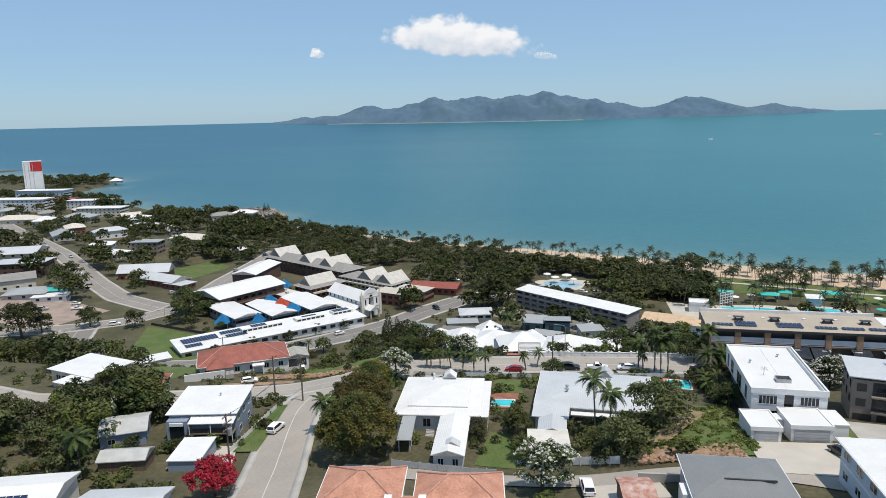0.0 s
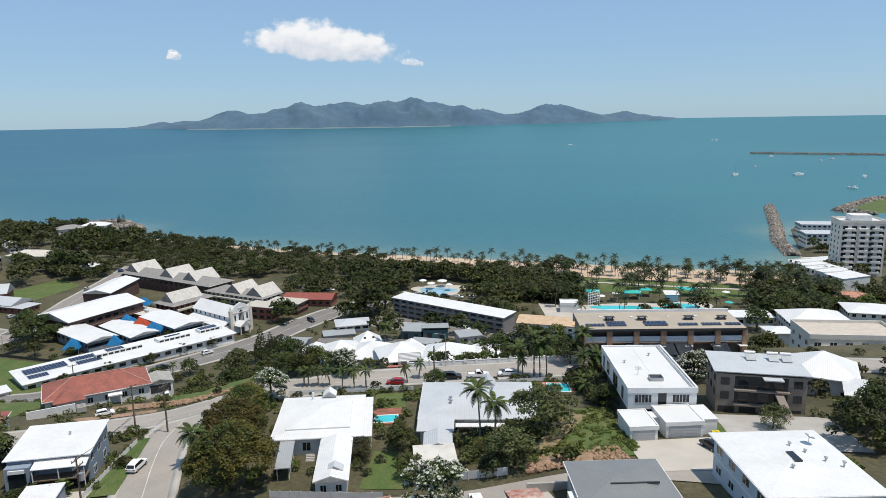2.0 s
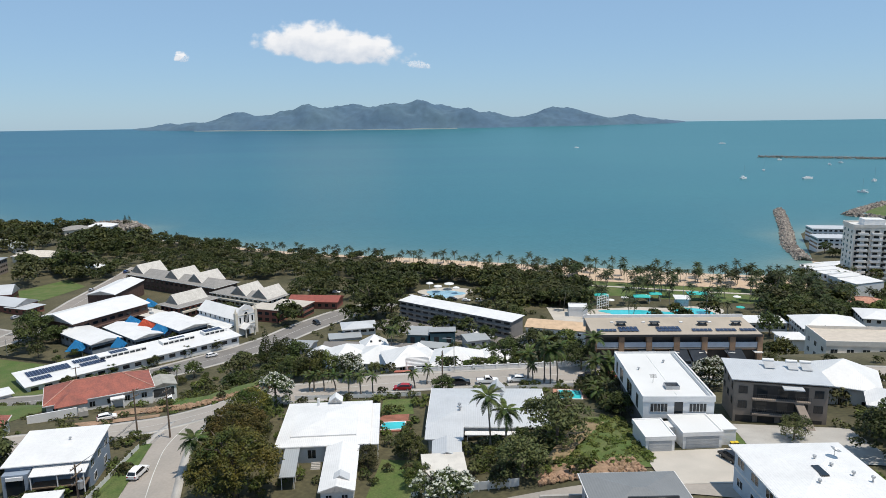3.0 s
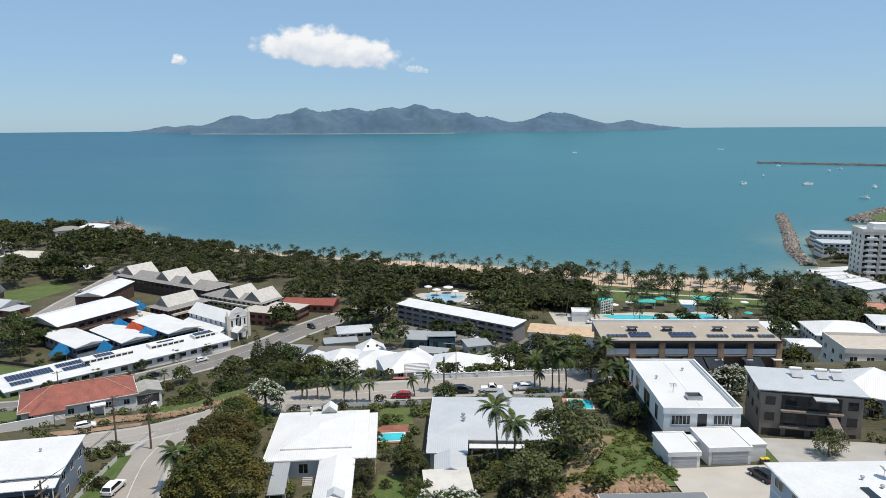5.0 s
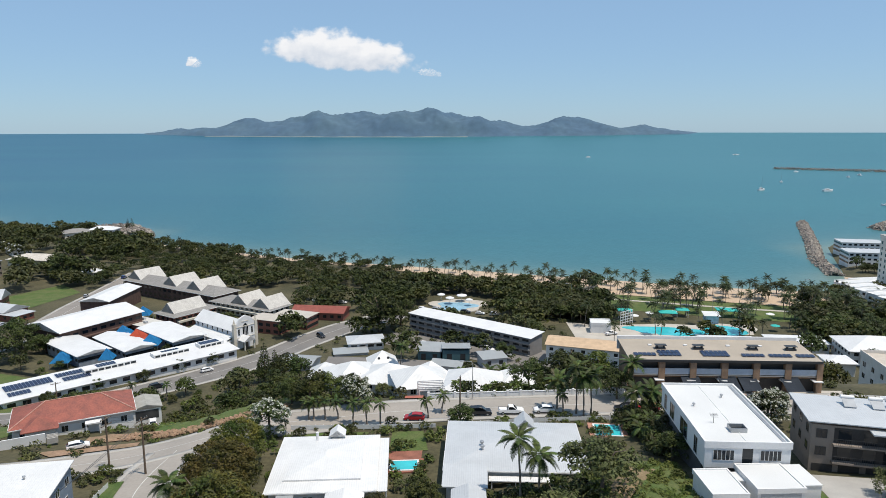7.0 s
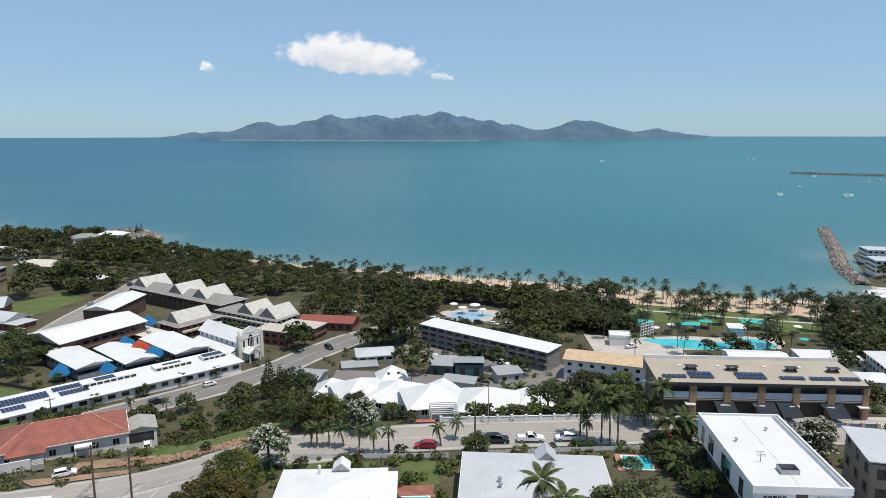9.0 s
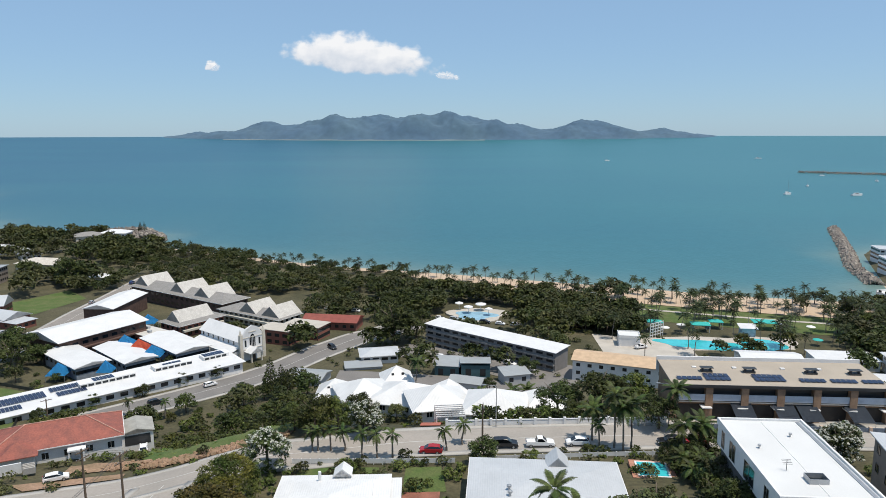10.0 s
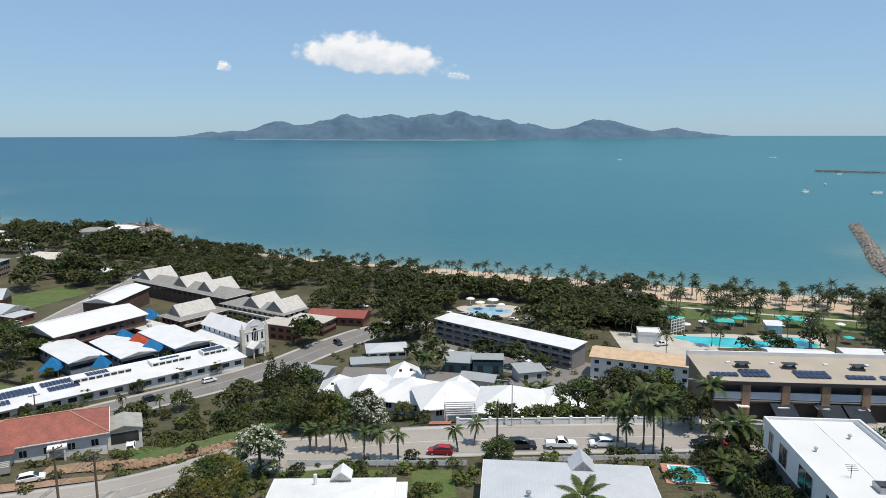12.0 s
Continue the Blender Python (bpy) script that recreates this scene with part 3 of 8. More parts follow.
def tree_kind(seed, height, width, count, size, material, limbs=5, low=0.35, dome_crown=False):
    """The two meshes of a broadleaf tree: trunk with limbs, crown."""
    r = random.Random(seed)
    lobes = []
    p1, p2, p3 = (r.uniform(0, math.tau) for _ in range(3))
    for k in range(52):
        a = r.uniform(0, math.tau)
        uneven = 1 + 0.16 * math.sin(2 * a + p1) + 0.12 * math.sin(3 * a + p2)
        q = math.sqrt(r.random()) * width * 0.41 * uneven
        dome = math.sqrt(max(0.0, 1 - (q / (width * 0.5 * uneven)) ** 2)) * (1 + 0.13 * math.sin(a + p3))
        zc = height * (low + (0.86 - low) * dome * r.uniform(0.72, 1.06))
        lobes.append((q * math.cos(a), q * math.sin(a), zc, width * (0.05 + 0.09 * r.random() ** 1.4)))
    for k in range(10):
        a = k * math.tau / 10
        e = 1 + 0.16 * math.sin(2 * a + p1) + 0.12 * math.sin(3 * a + p2)
        lobes.append((width * 0.35 * e * math.cos(a), width * 0.35 * e * math.sin(a), height * (low + 0.05 + 0.12 * r.random()), width * r.uniform(0.08, 0.13)))
    lobes.append((0, 0, height * 0.52, width * 0.25))
    if dome_crown:
        lobes = [(0, 0, height * 0.45, width * 0.33)]
        for k in range(150):
            up = 1 - 1.3 * (k + 0.5) / 150
            a, q = k * 2.39996 + r.uniform(-0.2, 0.2), math.sqrt(max(0.0, 1 - up * up)) * r.uniform(0.92, 1.04)
            lump = 1 + 0.07 * math.sin(3 * a + p1) + 0.05 * math.sin(5 * up + 2 * a + p2)
            lobes.append((0.4 * width * q * lump * math.cos(a), 0.4 * width * q * lump * math.sin(a), height * (0.45 + 0.42 * up * lump), width * r.uniform(0.045, 0.085)))
    return trunk_mesh(seed, height, 0.03 * height, limbs, width * 0.3), leaf_cloud("crown", seed, lobes, count, size, material)


LOT = []


def forest(name, label):
    """All the far trees gathered so far: one mass of trunks, and one of leaves for each leaf colour."""
    bm = bmesh.new()
    tube(bm, [(0, 0, -1), (0.2, 0, 2.2), (0.4, 0.3, 5.5)], [0.3, 0.24, 0.12], 5, False)
    stem = np.array([tuple(v.co) for v in bm.verts])
    rings = [[v.index for v in f.verts] for f in bm.faces]
    bm.free()
    heaps = collections.defaultdict(lambda: ([], [], [0]))
    for kind, x, y, s, rot in LOT:
        if math.hypot(x + 256, y - 578) < 26 or (-276 < x < -222 and y > 572):
            continue
        if x < -110 and y > 430:
            s *= 0.78
        me = kind[1]
        co = np.empty(len(me.vertices) * 3)
        me.vertices.foreach_get("co", co)
        leaves = co.reshape(-1, 4, 3)[: int(len(me.vertices) // 4 * 0.28)]
        mid = leaves.mean(1, keepdims=True)
        leaves = ((leaves - mid) * 1.7 + mid).reshape(-1, 3)
        a, z = radians(rot), ground_z(x, y)
        for key, pts, faces in ((me.materials[0], leaves, np.arange(len(leaves)).reshape(-1, 4)), (BARK, stem, np.array(rings))):
            V, F, n0 = heaps[key]
            p = pts * s
            V.append(np.stack([p[:, 0] * math.cos(a) - p[:, 1] * math.sin(a) + x, p[:, 0] * math.sin(a) + p[:, 1] * math.cos(a) + y, p[:, 2] + z], 1))
            F += (faces + n0[0]).tolist()
            n0[0] += len(p)
    for m, (V, F, _) in heaps.items():
        tagged(new(name, mesh_of(name, np.concatenate(V).tolist(), F, m)), label, "trees", kind="stuff")


def plant_tree(kind, x, y, s, rot, label, group="", name="tree", sz=1.0, z=None, cat="tree"):
    root = thing(name, pose(x, y, ground_z(x, y) if z is None else z, 0, 0, rot), label, cat, group)
    root.scale = (s, s, s * sz)
    shared("trunk", kind[0], root, Matrix())
    shared("crown", kind[1], root, Matrix())
    if len(kind) > 2:
        shared("blossom", kind[2], root, Matrix())
    return root


def with_blossom(kind, seed, count, size):
    """Adds clusters of flowers on the outside of a crown."""
    co = np.empty(len(kind[1].vertices) * 3)
    kind[1].vertices.foreach_get("co", co)
    r = np.random.RandomState(seed)
    c = co.reshape(-1, 4, 3).mean(1)
    mid = c.mean(0)
    out = np.linalg.norm((c - mid) * (1, 1, 1.2), axis=1)
    far = np.argsort(-out)[: len(out) * 2 // 3]
    lobes = [(*(mid + (c[i] - mid) * 1.03), size) for i in r.choice(far, count // 5)]
    return (*kind, leaf_cloud("blossom", seed, lobes, count, size * 0.8, BLOOM))


FAR = [tree_kind(11 + k, 9, 11, 900, 0.5, (LEAF, LEAF, LEAFL, LEAFO)[k]) for k in range(4)]
MID = [tree_kind(81 + k, 9, 11, 1350, 0.43, (LEAF, LEAFL, LEAFO)[k], low=0.2) for k in range(3)]
NEAR = [tree_kind(31 + k, 9, 11, 3600, 0.27, (LEAF, LEAFL, LEAFM, LEAFO)[k], low=0.2) for k in range(4)]
MANGO = tree_kind(41, 9, 11, 15000, 0.16, LEAFM, low=0.22, dome_crown=True)
BUSH = [tree_kind(51 + k, 3, 4.2, 230, 0.34, (LEAF, LEAFL, LEAFO, LEAFR, LEAFW)[k], 4, 0.15) for k in range(5)]
FLOW = (with_blossom(tree_kind(71, 9, 9, 5000, 0.24, LEAFW, low=0.2), 5, 2600, 0.26), tree_kind(72, 7, 9, 5000, 0.24, LEAFR, low=0.3))


def frond_mesh(length, droop, leaflets, width, seed, blade=0.029):
    r = random.Random(seed)
    v, f = [], []

    def at(t):
        return Vector((length * (t - 0.12 * t * t), 0, length * (0.42 * t - droop * t * t)))

    for k in range(leaflets):
        t = 0.14 + 0.86 * k / (leaflets - 1)
        p, q = at(t), at(min(1, t + 0.02)) - at(t - 0.02)
        w = width * math.sin(math.pi * min(1, 0.15 + 0.83 * t)) * r.uniform(0.85, 1.1)
        for s in (-1, 1):
            tip = p + Vector((w * 0.55, s * w, -w * (0.35 + 0.5 * t)))
            n0 = len(v)
            wd = length * blade
            mid = p.lerp(tip, 0.6)
            v += [p, p + q.normalized() * wd, mid + q.normalized() * wd * 0.9, tip, mid]
            f.append((n0, n0 + 1, n0 + 2, n0 + 3, n0 + 4))
    for k in range(5):
        a, c = at(k / 5), at((k + 1) / 5)
        n0, g = len(v), 0.035 * (1 - k / 6)
        v += [a + Vector((0, -g, 0)), a + Vector((0, g, 0)), c + Vector((0, g * 0.8, 0)), c + Vector((0, -g * 0.8, 0))]
        f.append((n0, n0 + 1, n0 + 2, n0 + 3))
    return v, f


def palm_trunk(height, radius, lean, seed):
    bm = bmesh.new()
    pts = [(lean * (t / 6) ** 1.6, 0.3 * lean * math.sin(t), height * t / 6 - (1.0 if t == 0 else 0)) for t in range(7)]
    tube(bm, pts, [radius * (1.35 if t == 0 else 1.0 - 0.07 * t) for t in range(7)], 7)
    me = bpy.data.meshes.new("trunk")
    bm.to_mesh(me)
    bm.free()
    me.materials.append(PALMB)
    me.shade_smooth()
    return me, pts[-1]


def frond_set(n, seed, length):
    r = random.Random(seed)
    return [(k * 137.5, r.uniform(-55, 30) if k % 3 else r.uniform(30, 95), length * r.uniform(0.8, 1.1)) for k in range(n)]


def palm_kind(seed, height, lean, fronds=19, length=4.0):
    me, top = palm_trunk(height, 0.2, lean, seed)
    V, F = [], []
    for rz, up, ln in frond_set(fronds, seed, length):
        v, f = frond_mesh(ln, 0.72, 6, ln * 0.22, seed, 0.105)
        m = Matrix.Translation(top) @ pose(0, 0, 0, 0, -up * 0.6, rz)
        n0 = len(V)
        V += [tuple(m @ p) for p in v]
        F += [tuple(i + n0 for i in q) for q in f]
    return me, mesh_of("crown", V, F, PALML)


PALMS = [palm_kind(3 + k, (8.5, 10, 7, 9.2)[k], (0.6, -0.9, 0.3, 1.4)[k]) for k in range(4)]


def big_palm(x, y, height, lean, rot, n, length, label, z=None):
    """A palm near the camera's way: every frond is a part."""
    root = thing("palm_tree", pose(x, y, ground_z(x, y) if z is None else z, 0, 0, rot), label, "palm tree")
    me, top = palm_trunk(height, 0.2, lean, int(height * 10))
    shared("trunk", me, root, Matrix())
    for k in range(3):
        key = ("frond", length, k)
        if key not in WINS:
            v, f = frond_mesh(length, (0.66, 0.8, 0.95)[k], 30, length * 0.2, k)
            WINS[key] = mesh_of("frond", [tuple(p) for p in v], f, PALMG)
    for i, (rz, up, _) in enumerate(frond_set(n, int(x * 7 + y), length)):
        shared("frond", WINS[("frond", length, i % 3)], root, Matrix.Translation(top) @ pose(0, 0, 0, 0, -up * 0.6, rz))
    return root




def norfolk_pine(x, y, h, label):
    """A straight trunk with tiers of level boughs."""
    root = thing("pine_tree", pose(x, y, ground_z(x, y)), label, "pine tree")
    part("trunk", tube(bmesh.new(), [(0, 0, -1), (0, 0, h)], [0.3, 0.05], 7), BARK, root)
    lobes = []
    for k in range(12):
        z = h * (0.18 + 0.78 * k / 11)
        r = h * 0.26 * (1 - k / 13)
        for j in range(7):
            a = j * math.tau / 7 + k
            lobes.append((r * 0.7 * math.cos(a), r * 0.7 * math.sin(a), z, r * 0.34))
    shared("crown", leaf_cloud("crown", int(h * 7), lobes, 1800, 0.3, LEAF), root, Matrix())


norfolk_pine(-243, 612, 15, "tall dark pine beside the headland restaurant")
norfolk_pine(-249, 618, 12, "dark pine beside the headland restaurant")
norfolk_pine(-51, 243, 13, "dark tiered pine beside the lower street")
norfolk_pine(-47, 240, 11, "dark tiered pine near the lower street")


# ---- roads, beach, lawns, paved yards
def strip_mesh(name, pts, width, material, lift, side=0.0, across=4):
    """A ribbon over the ground along pts, side metres off its middle line."""
    line = []
    for a, c in zip(pts, pts[1:]):
        n = max(1, int(math.dist(a, c) / 2.0))
        line += [(a[0] + (c[0] - a[0]) * k / n, a[1] + (c[1] - a[1]) * k / n) for k in range(n)]
    line.append(pts[-1])
    for _ in range(3):
        line = [line[0]] + [tuple((p[i] + 2 * q[i] + r[i]) / 4 for i in (0, 1)) for p, q, r in zip(line, line[1:], line[2:])] + [line[-1]]
    v, f = [], []
    for k, p in enumerate(line):
        a, c = line[max(k - 1, 0)], line[min(k + 1, len(line) - 1)]
        t = Vector((c[0] - a[0], c[1] - a[1])).normalized()
        for j in range(across + 1):
            o = side + width * (j / across - 0.5)
            x, y = p[0] - t.y * o, p[1] + t.x * o
            v.append((x, y, ground_z(x, y) + lift))
    m = across + 1
    for k in range(len(line) - 1):
        for j in range(across):
            f.append((k * m + j + 1, k * m + j, (k + 1) * m + j, (k + 1) * m + j + 1))
    return mesh_of(name, v, f, material, True)


def road(pts, width, label, kerbs=True, lines=True, surface=ASPH):
    ob = new("road", strip_mesh("road", pts, width, surface, 0.16))
    tagged(ob, label, "road", kind="structure")
    if kerbs:
        for s in (-1, 1):
            k = new("pavement", strip_mesh("pavement", pts, 1.5, CONC, 0.28, s * (width / 2 + 0.75), 1))
            so = k.modifiers.new("thickness", "SOLIDIFY")
            so.thickness, so.offset = 0.3, -1
            tagged(k, "pale concrete kerb and footpath beside the road", "pavement", kind="structure")
    if lines:
        tagged(new("trim", strip_mesh("trim", pts, 0.14, LINE, 0.172, 0, 1)), "faded white painted centre line", "road marking", kind="structure")
    return ob


LINE = mat("road_paint", (0.62, 0.61, 0.58), 0.8, var=0.12)
MAIN = [(120, 158), (90, 165), (60, 167.5), (41, 167.5), (28, 167.2), (7, 166.9), (-6, 166.2), (-16, 163.8), (-24, 161.2), (-40, 160.8), (-50, 157.5), (-60, 152.5), (-72, 146.8), (-92, 141), (-115, 137), (-150, 150)]
SIDE = [(-36, 84), (-40, 100), (-43, 113), (-46, 126), (-48.2, 138), (-47.6, 155)]
LOWER = [(-12, 335), (-33, 313), (-46, 292), (-54, 275), (-63, 262), (-75, 249), (-88, 235), (-112, 210), (-140, 205), (-175, 235), (-185, 256)]
WEST = [(-167, 436), (-166, 400), (-165, 352), (-161, 310), (-163, 285), (-172, 268), (-190, 255), (-215, 242), (-260, 225)]
TOWN = [(-560, 640), (-478, 563), (-385, 481), (-305, 410), (-233, 338), (-200, 308), (-166, 290)]
LANE = [(-30, 108), (-3, 106), (10, 102.5), (25, 101.8), (40, 100.2), (52, 96)]
road(MAIN, 10.5, "wide sunbleached asphalt street crossing the hillside")
road(SIDE, 8.4, "steep asphalt side street running down the slope")
road(LOWER, 12.5, "grey asphalt street beside the school and church", surface=ASPHG)
road(WEST, 10.5, "asphalt road running towards the beach", surface=ASPHM)
road(TOWN, 11.0, "asphalt avenue through the far suburb", surface=ASPHM)
road(LANE, 4.6, "narrow asphalt lane behind the houses", False, False)


def near_road(x, y, gap):
    for pts in (MAIN, SIDE, LOWER, WEST, TOWN, LANE):
        for a, c in zip(pts, pts[1:]):
            d = Vector((c[0] - a[0], c[1] - a[1]))
            t = min(1, max(0, ((x - a[0]) * d.x + (y - a[1]) * d.y) / d.length_squared))
            if math.hypot(a[0] + t * d.x - x, a[1] + t * d.y - y) < gap:
                return True
    return False


def taken(x, y, gap=0.0):
    for fx, fy, rot, hw, hd in FOOT:
        a = radians(rot)
        u, v = (x - fx) * math.cos(a) + (y - fy) * math.sin(a), -(x - fx) * math.sin(a) + (y - fy) * math.cos(a)
        if abs(u) < hw + gap and abs(v) < hd + gap:
            return True
    return False


PAVED = []


def paved(x, y):
    """Whether a point lies on one of the made pieces of ground."""
    for q in PAVED:
        if all((q[(k + 1) % 4][0] - q[k][0]) * (y - q[k][1]) - (q[(k + 1) % 4][1] - q[k][1]) * (x - q[k][0]) > 0 for k in range(4)):
            return True
    return False


def patch(name, a, b, c, d, material, label, cat, lift=0.09, bumps=0.0, seed=0.0):
    """A four-cornered piece of made ground laid over the slope."""
    PAVED.append((a, b, c, d))
    n = max(4, int(math.dist(a, b) / 1.5))
    m = max(4, int(math.dist(a, d) / 1.5))
    v = []
    for j in range(m + 1):
        for i in range(n + 1):
            s, t = i / n, j / m
            x = (a[0] * (1 - s) + b[0] * s) * (1 - t) + (d[0] * (1 - s) + c[0] * s) * t
            y = (a[1] * (1 - s) + b[1] * s) * (1 - t) + (d[1] * (1 - s) + c[1] * s) * t
            e = 0.0
            if bumps:
                edge = min(1.0, 6 * min(s, t, 1 - s, 1 - t))
                e = bumps * edge * (0.6 + noise.fractal(Vector((x / 3, y / 3, seed)), 0.9, 2.0, 4))
            v.append((x, y, ground_z(x, y) + lift + e))
    f = [(j * (n + 1) + i, j * (n + 1) + i + 1, (j + 1) * (n + 1) + i + 1, (j + 1) * (n + 1) + i) for j in range(m) for i in range(n)]
    ob = new(name, mesh_of(name, v, f, material, True))
    return tagged(ob, label, cat, kind="structure")


# the beach follows the water's edge
v, f = [], []
xs = [-230 + 3.5 * k for k in range(138)]
for x in xs:
    c = coast(x)
    wide = 14 + 30 * smooth(-50, 50, x)
    for j in range(10):
        y = c - 8 - wide + (wide + 22) * j / 9
        v.append((x, y, ground_z(x, y) + 0.3))
f = [(i * 10 + j, (i + 1) * 10 + j, (i + 1) * 10 + j + 1, i * 10 + j + 1) for i in range(len(xs) - 1) for j in range(9)]
tagged(new("ground", mesh_of("beach", v, f, SAND, True)), "pale golden sand beach along the calm bay", "beach", kind="structure")
for k in range(9):
    x0, x1 = 84 + 16 * k, 100 + 16 * k
    patch("lawn", (x0, coast(x0) - 86), (x1, coast(x1) - 86), (x1, coast(x1) - 50), (x0, coast(x0) - 50), GRASS, "mown green foreshore lawn behind the beach", "lawn")
PATHS = [(x, coast(x) - 64) for x in range(60, 236, 8)]
tagged(new("pavement", strip_mesh("pavement", PATHS, 2.6, PALEC, 0.2)), "pale promenade path across the foreshore lawn", "path", kind="structure")

patch("lawn", (-140, 214), (-112, 214), (-127, 250), (-158, 262), GRASS, "green school sports lawn", "lawn")
patch("lawn", (-214, 366), (-186, 352), (-178, 386), (-196, 404), GRASS, "dry green vacant lawn", "lawn")
patch("lawn", (-108, 168), (-92, 160), (-88, 176), (-104, 188), GRASS, "green sloping lawn beside the red-roofed house", "lawn")
patch("lawn", (-53.2, 116), (-48.4, 116), (-51.6, 141), (-54.6, 141), GRASS, "clipped green verge beside the street", "lawn", 0.3)
patch("lawn", (-24.5, 147), (-11, 147), (-11, 155.5), (-24.5, 155.5), GRASS, "green front lawn behind the white house", "lawn")
patch("lawn", (-6.6, 146.6), (0.4, 146.6), (-0.4, 155.5), (-6.4, 155.5), GRASS, "small rectangular green lawn with edging", "lawn")
patch("lawn", (-7.5, 112), (1, 110), (1.5, 124), (-5.5, 126), GRASS, "green back lawn with shrubs", "lawn")
patch("lawn", (22, 108), (38, 107), (39.5, 131), (33, 133), GRASS, "overgrown green slope with dry patches", "lawn", 0.15, 0.5, 3.0)
patch("ground", (21, 113), (25, 113), (35, 127), (31, 129), mat("dry_straw_grass", (0.27, 0.2, 0.11), 0.95, var=0.25, scale=0.5, fine=4, bump=0.5), "strip of dry straw-coloured grass on the slope", "dry grass", 0.75, 0.5, 4.0)
patch("ground", (20, 106.5), (34, 105.5), (34, 110), (21, 111.5), EARTH, "bare red earth and dry cuttings on the slope", "earth", 0.25, 0.7, 5.0)
patch("ground", (-70, 163.5), (-56, 169), (-55, 174.5), (-71, 169), EARTH, "bare red earth bank beside the house", "earth", 0.2, 0.5, 7.0)
patch("ground", (-57, 166.8), (-30, 168), (-29, 172), (-58, 171.5), EARTH, "eroded red earth bank above the street", "earth", 0.25, 0.45, 9.0)
patch("lawn", (-59, 171.4), (-29, 171.8), (-28, 187), (-62, 190), GRASS, "grassy terrace on the earth bank", "lawn", 0.35, 0.5, 2.0)
patch("ground", (-72, 155.5), (-58, 161.8), (-58.5, 164.5), (-76, 158.5), EARTH, "dusty gravel verge beside the street", "earth", 0.2)
patch("pavement", (36.5, 101), (53, 100), (53.5, 113), (37, 112.6), PALEC, "cream concrete driveway before the garages", "driveway", 0.22)
patch("pavement", (54, 108), (74, 104), (76, 120), (57, 125), CONC, "stained concrete car park below the flats", "driveway", 0.2)
patch("lawn", (52, 113), (55.5, 112.5), (57.5, 124), (53.5, 125), GRASS, "narrow green grass strip between the buildings", "lawn", 0.14)
patch("pavement", (-62, 108), (-50, 108), (-53.5, 119), (-61, 119), PALEC, "concrete driveway beside the street", "driveway", 0.2)
patch("pavement", (10, 95), (22, 94), (21, 100), (10, 100.5), PALEC, "sandy concrete yard below the lane", "driveway", 0.15)
patch("pavement", (-4.5, 173.8), (-0.5, 173.8), (2.5, 193), (-2.5, 193), mat("red_paving", (0.45, 0.15, 0.1), 0.85, var=0.15), "red paved driveway sloping down to the villas", "driveway", 0.3)
patch("pavement", (40, 246), (-20, 290), (-8, 312), (50, 272), ASPHG, "asphalt car park behind the motel", "car park", 0.12)
patch("pavement", (-34, 238), (34, 232), (36, 252), (-34, 268), ASPHG, "asphalt yard around the small studios", "car park", 0.13)
patch("pavement", (60, 278), (92, 270), (96, 304), (62, 318), PALEC, "pale paved forecourt beside the pool", "forecourt", 0.14)
patch("pavement", (44, 172.9), (92, 168.5), (93, 173.5), (45, 178), PALEC, "concrete apron before the row of townhouses", "pavement", 0.24)
patch("pavement", (-255, 268), (-200, 250), (-190, 285), (-250, 312), GRAVEL, "pinkish gravel car park", "car park", 0.12)

# the resort pool
POOLS = thing("swimming_pool", pose(-3, -8, 0), "large turquoise lagoon swimming pool with pale surround", "swimming pool")
pz = 4.2


def blob(bm, cx, cy, rx, ry, rot, z, wob=0.12, seed=0, n=40):
    a = radians(rot)
    ring = []
    for k in range(n):
        t = k * math.tau / n
        r = 1 + wob * math.sin(3 * t + seed) + wob * 0.6 * math.sin(5 * t + 2 * seed)
        u, w = rx * r * math.cos(t), ry * r * math.sin(t)
        ring.append((cx + u * math.cos(a) - w * math.sin(a), cy + u * math.sin(a) + w * math.cos(a), z))
    slab(bm, ring, 0.5)
    return bm


part("surround", blob(blob(bmesh.new(), 106, 310, 24, 11, -6, pz), 127, 309, 14, 12, 0, pz - 0.01), PALEC, POOLS)
part("water", blob(bmesh.new(), 105, 309.5, 18, 6.0, -14, pz + 0.06, 0.1), POOLT, POOLS, "still turquoise pool water")
part("water", blob(bmesh.new(), 127, 309, 8.5, 8.5, 0, pz + 0.07, 0.1, 2), POOLT, POOLS, "still turquoise pool water")
WPARK = thing("water_playground", pose(17, 350, 3.6), "shallow blue and white water playground among trees", "water playground")
part("surround", blob(bmesh.new(), 0, 0, 13, 12, 0, 0.1), PALEC, WPARK)
part("basin", blob(bmesh.new(), -1, -2, 9, 7.5, 0, 0.16, 0.15, 1), mat("pale_blue_basin", (0.3, 0.5, 0.62), 0.3, var=0.15, scale=0.3), WPARK)
for k, (px, py, pr) in enumerate(((-4, 2, 2.2), (5, -2, 1.8), (2, 7, 2.6), (-8, 9, 2.0))):
    bm = tube(bmesh.new(), [(px, py, 0.1), (px, py, 3.2)], [0.12, 0.1])
    tube(bm, [(px, py, 3.0), (px, py, 3.3), (px, py, 3.9)], [pr, pr * 0.95, 0.1], 14)
    part("water_mushroom", bm, WHITE, WPARK, "white mushroom-shaped fountain shade")


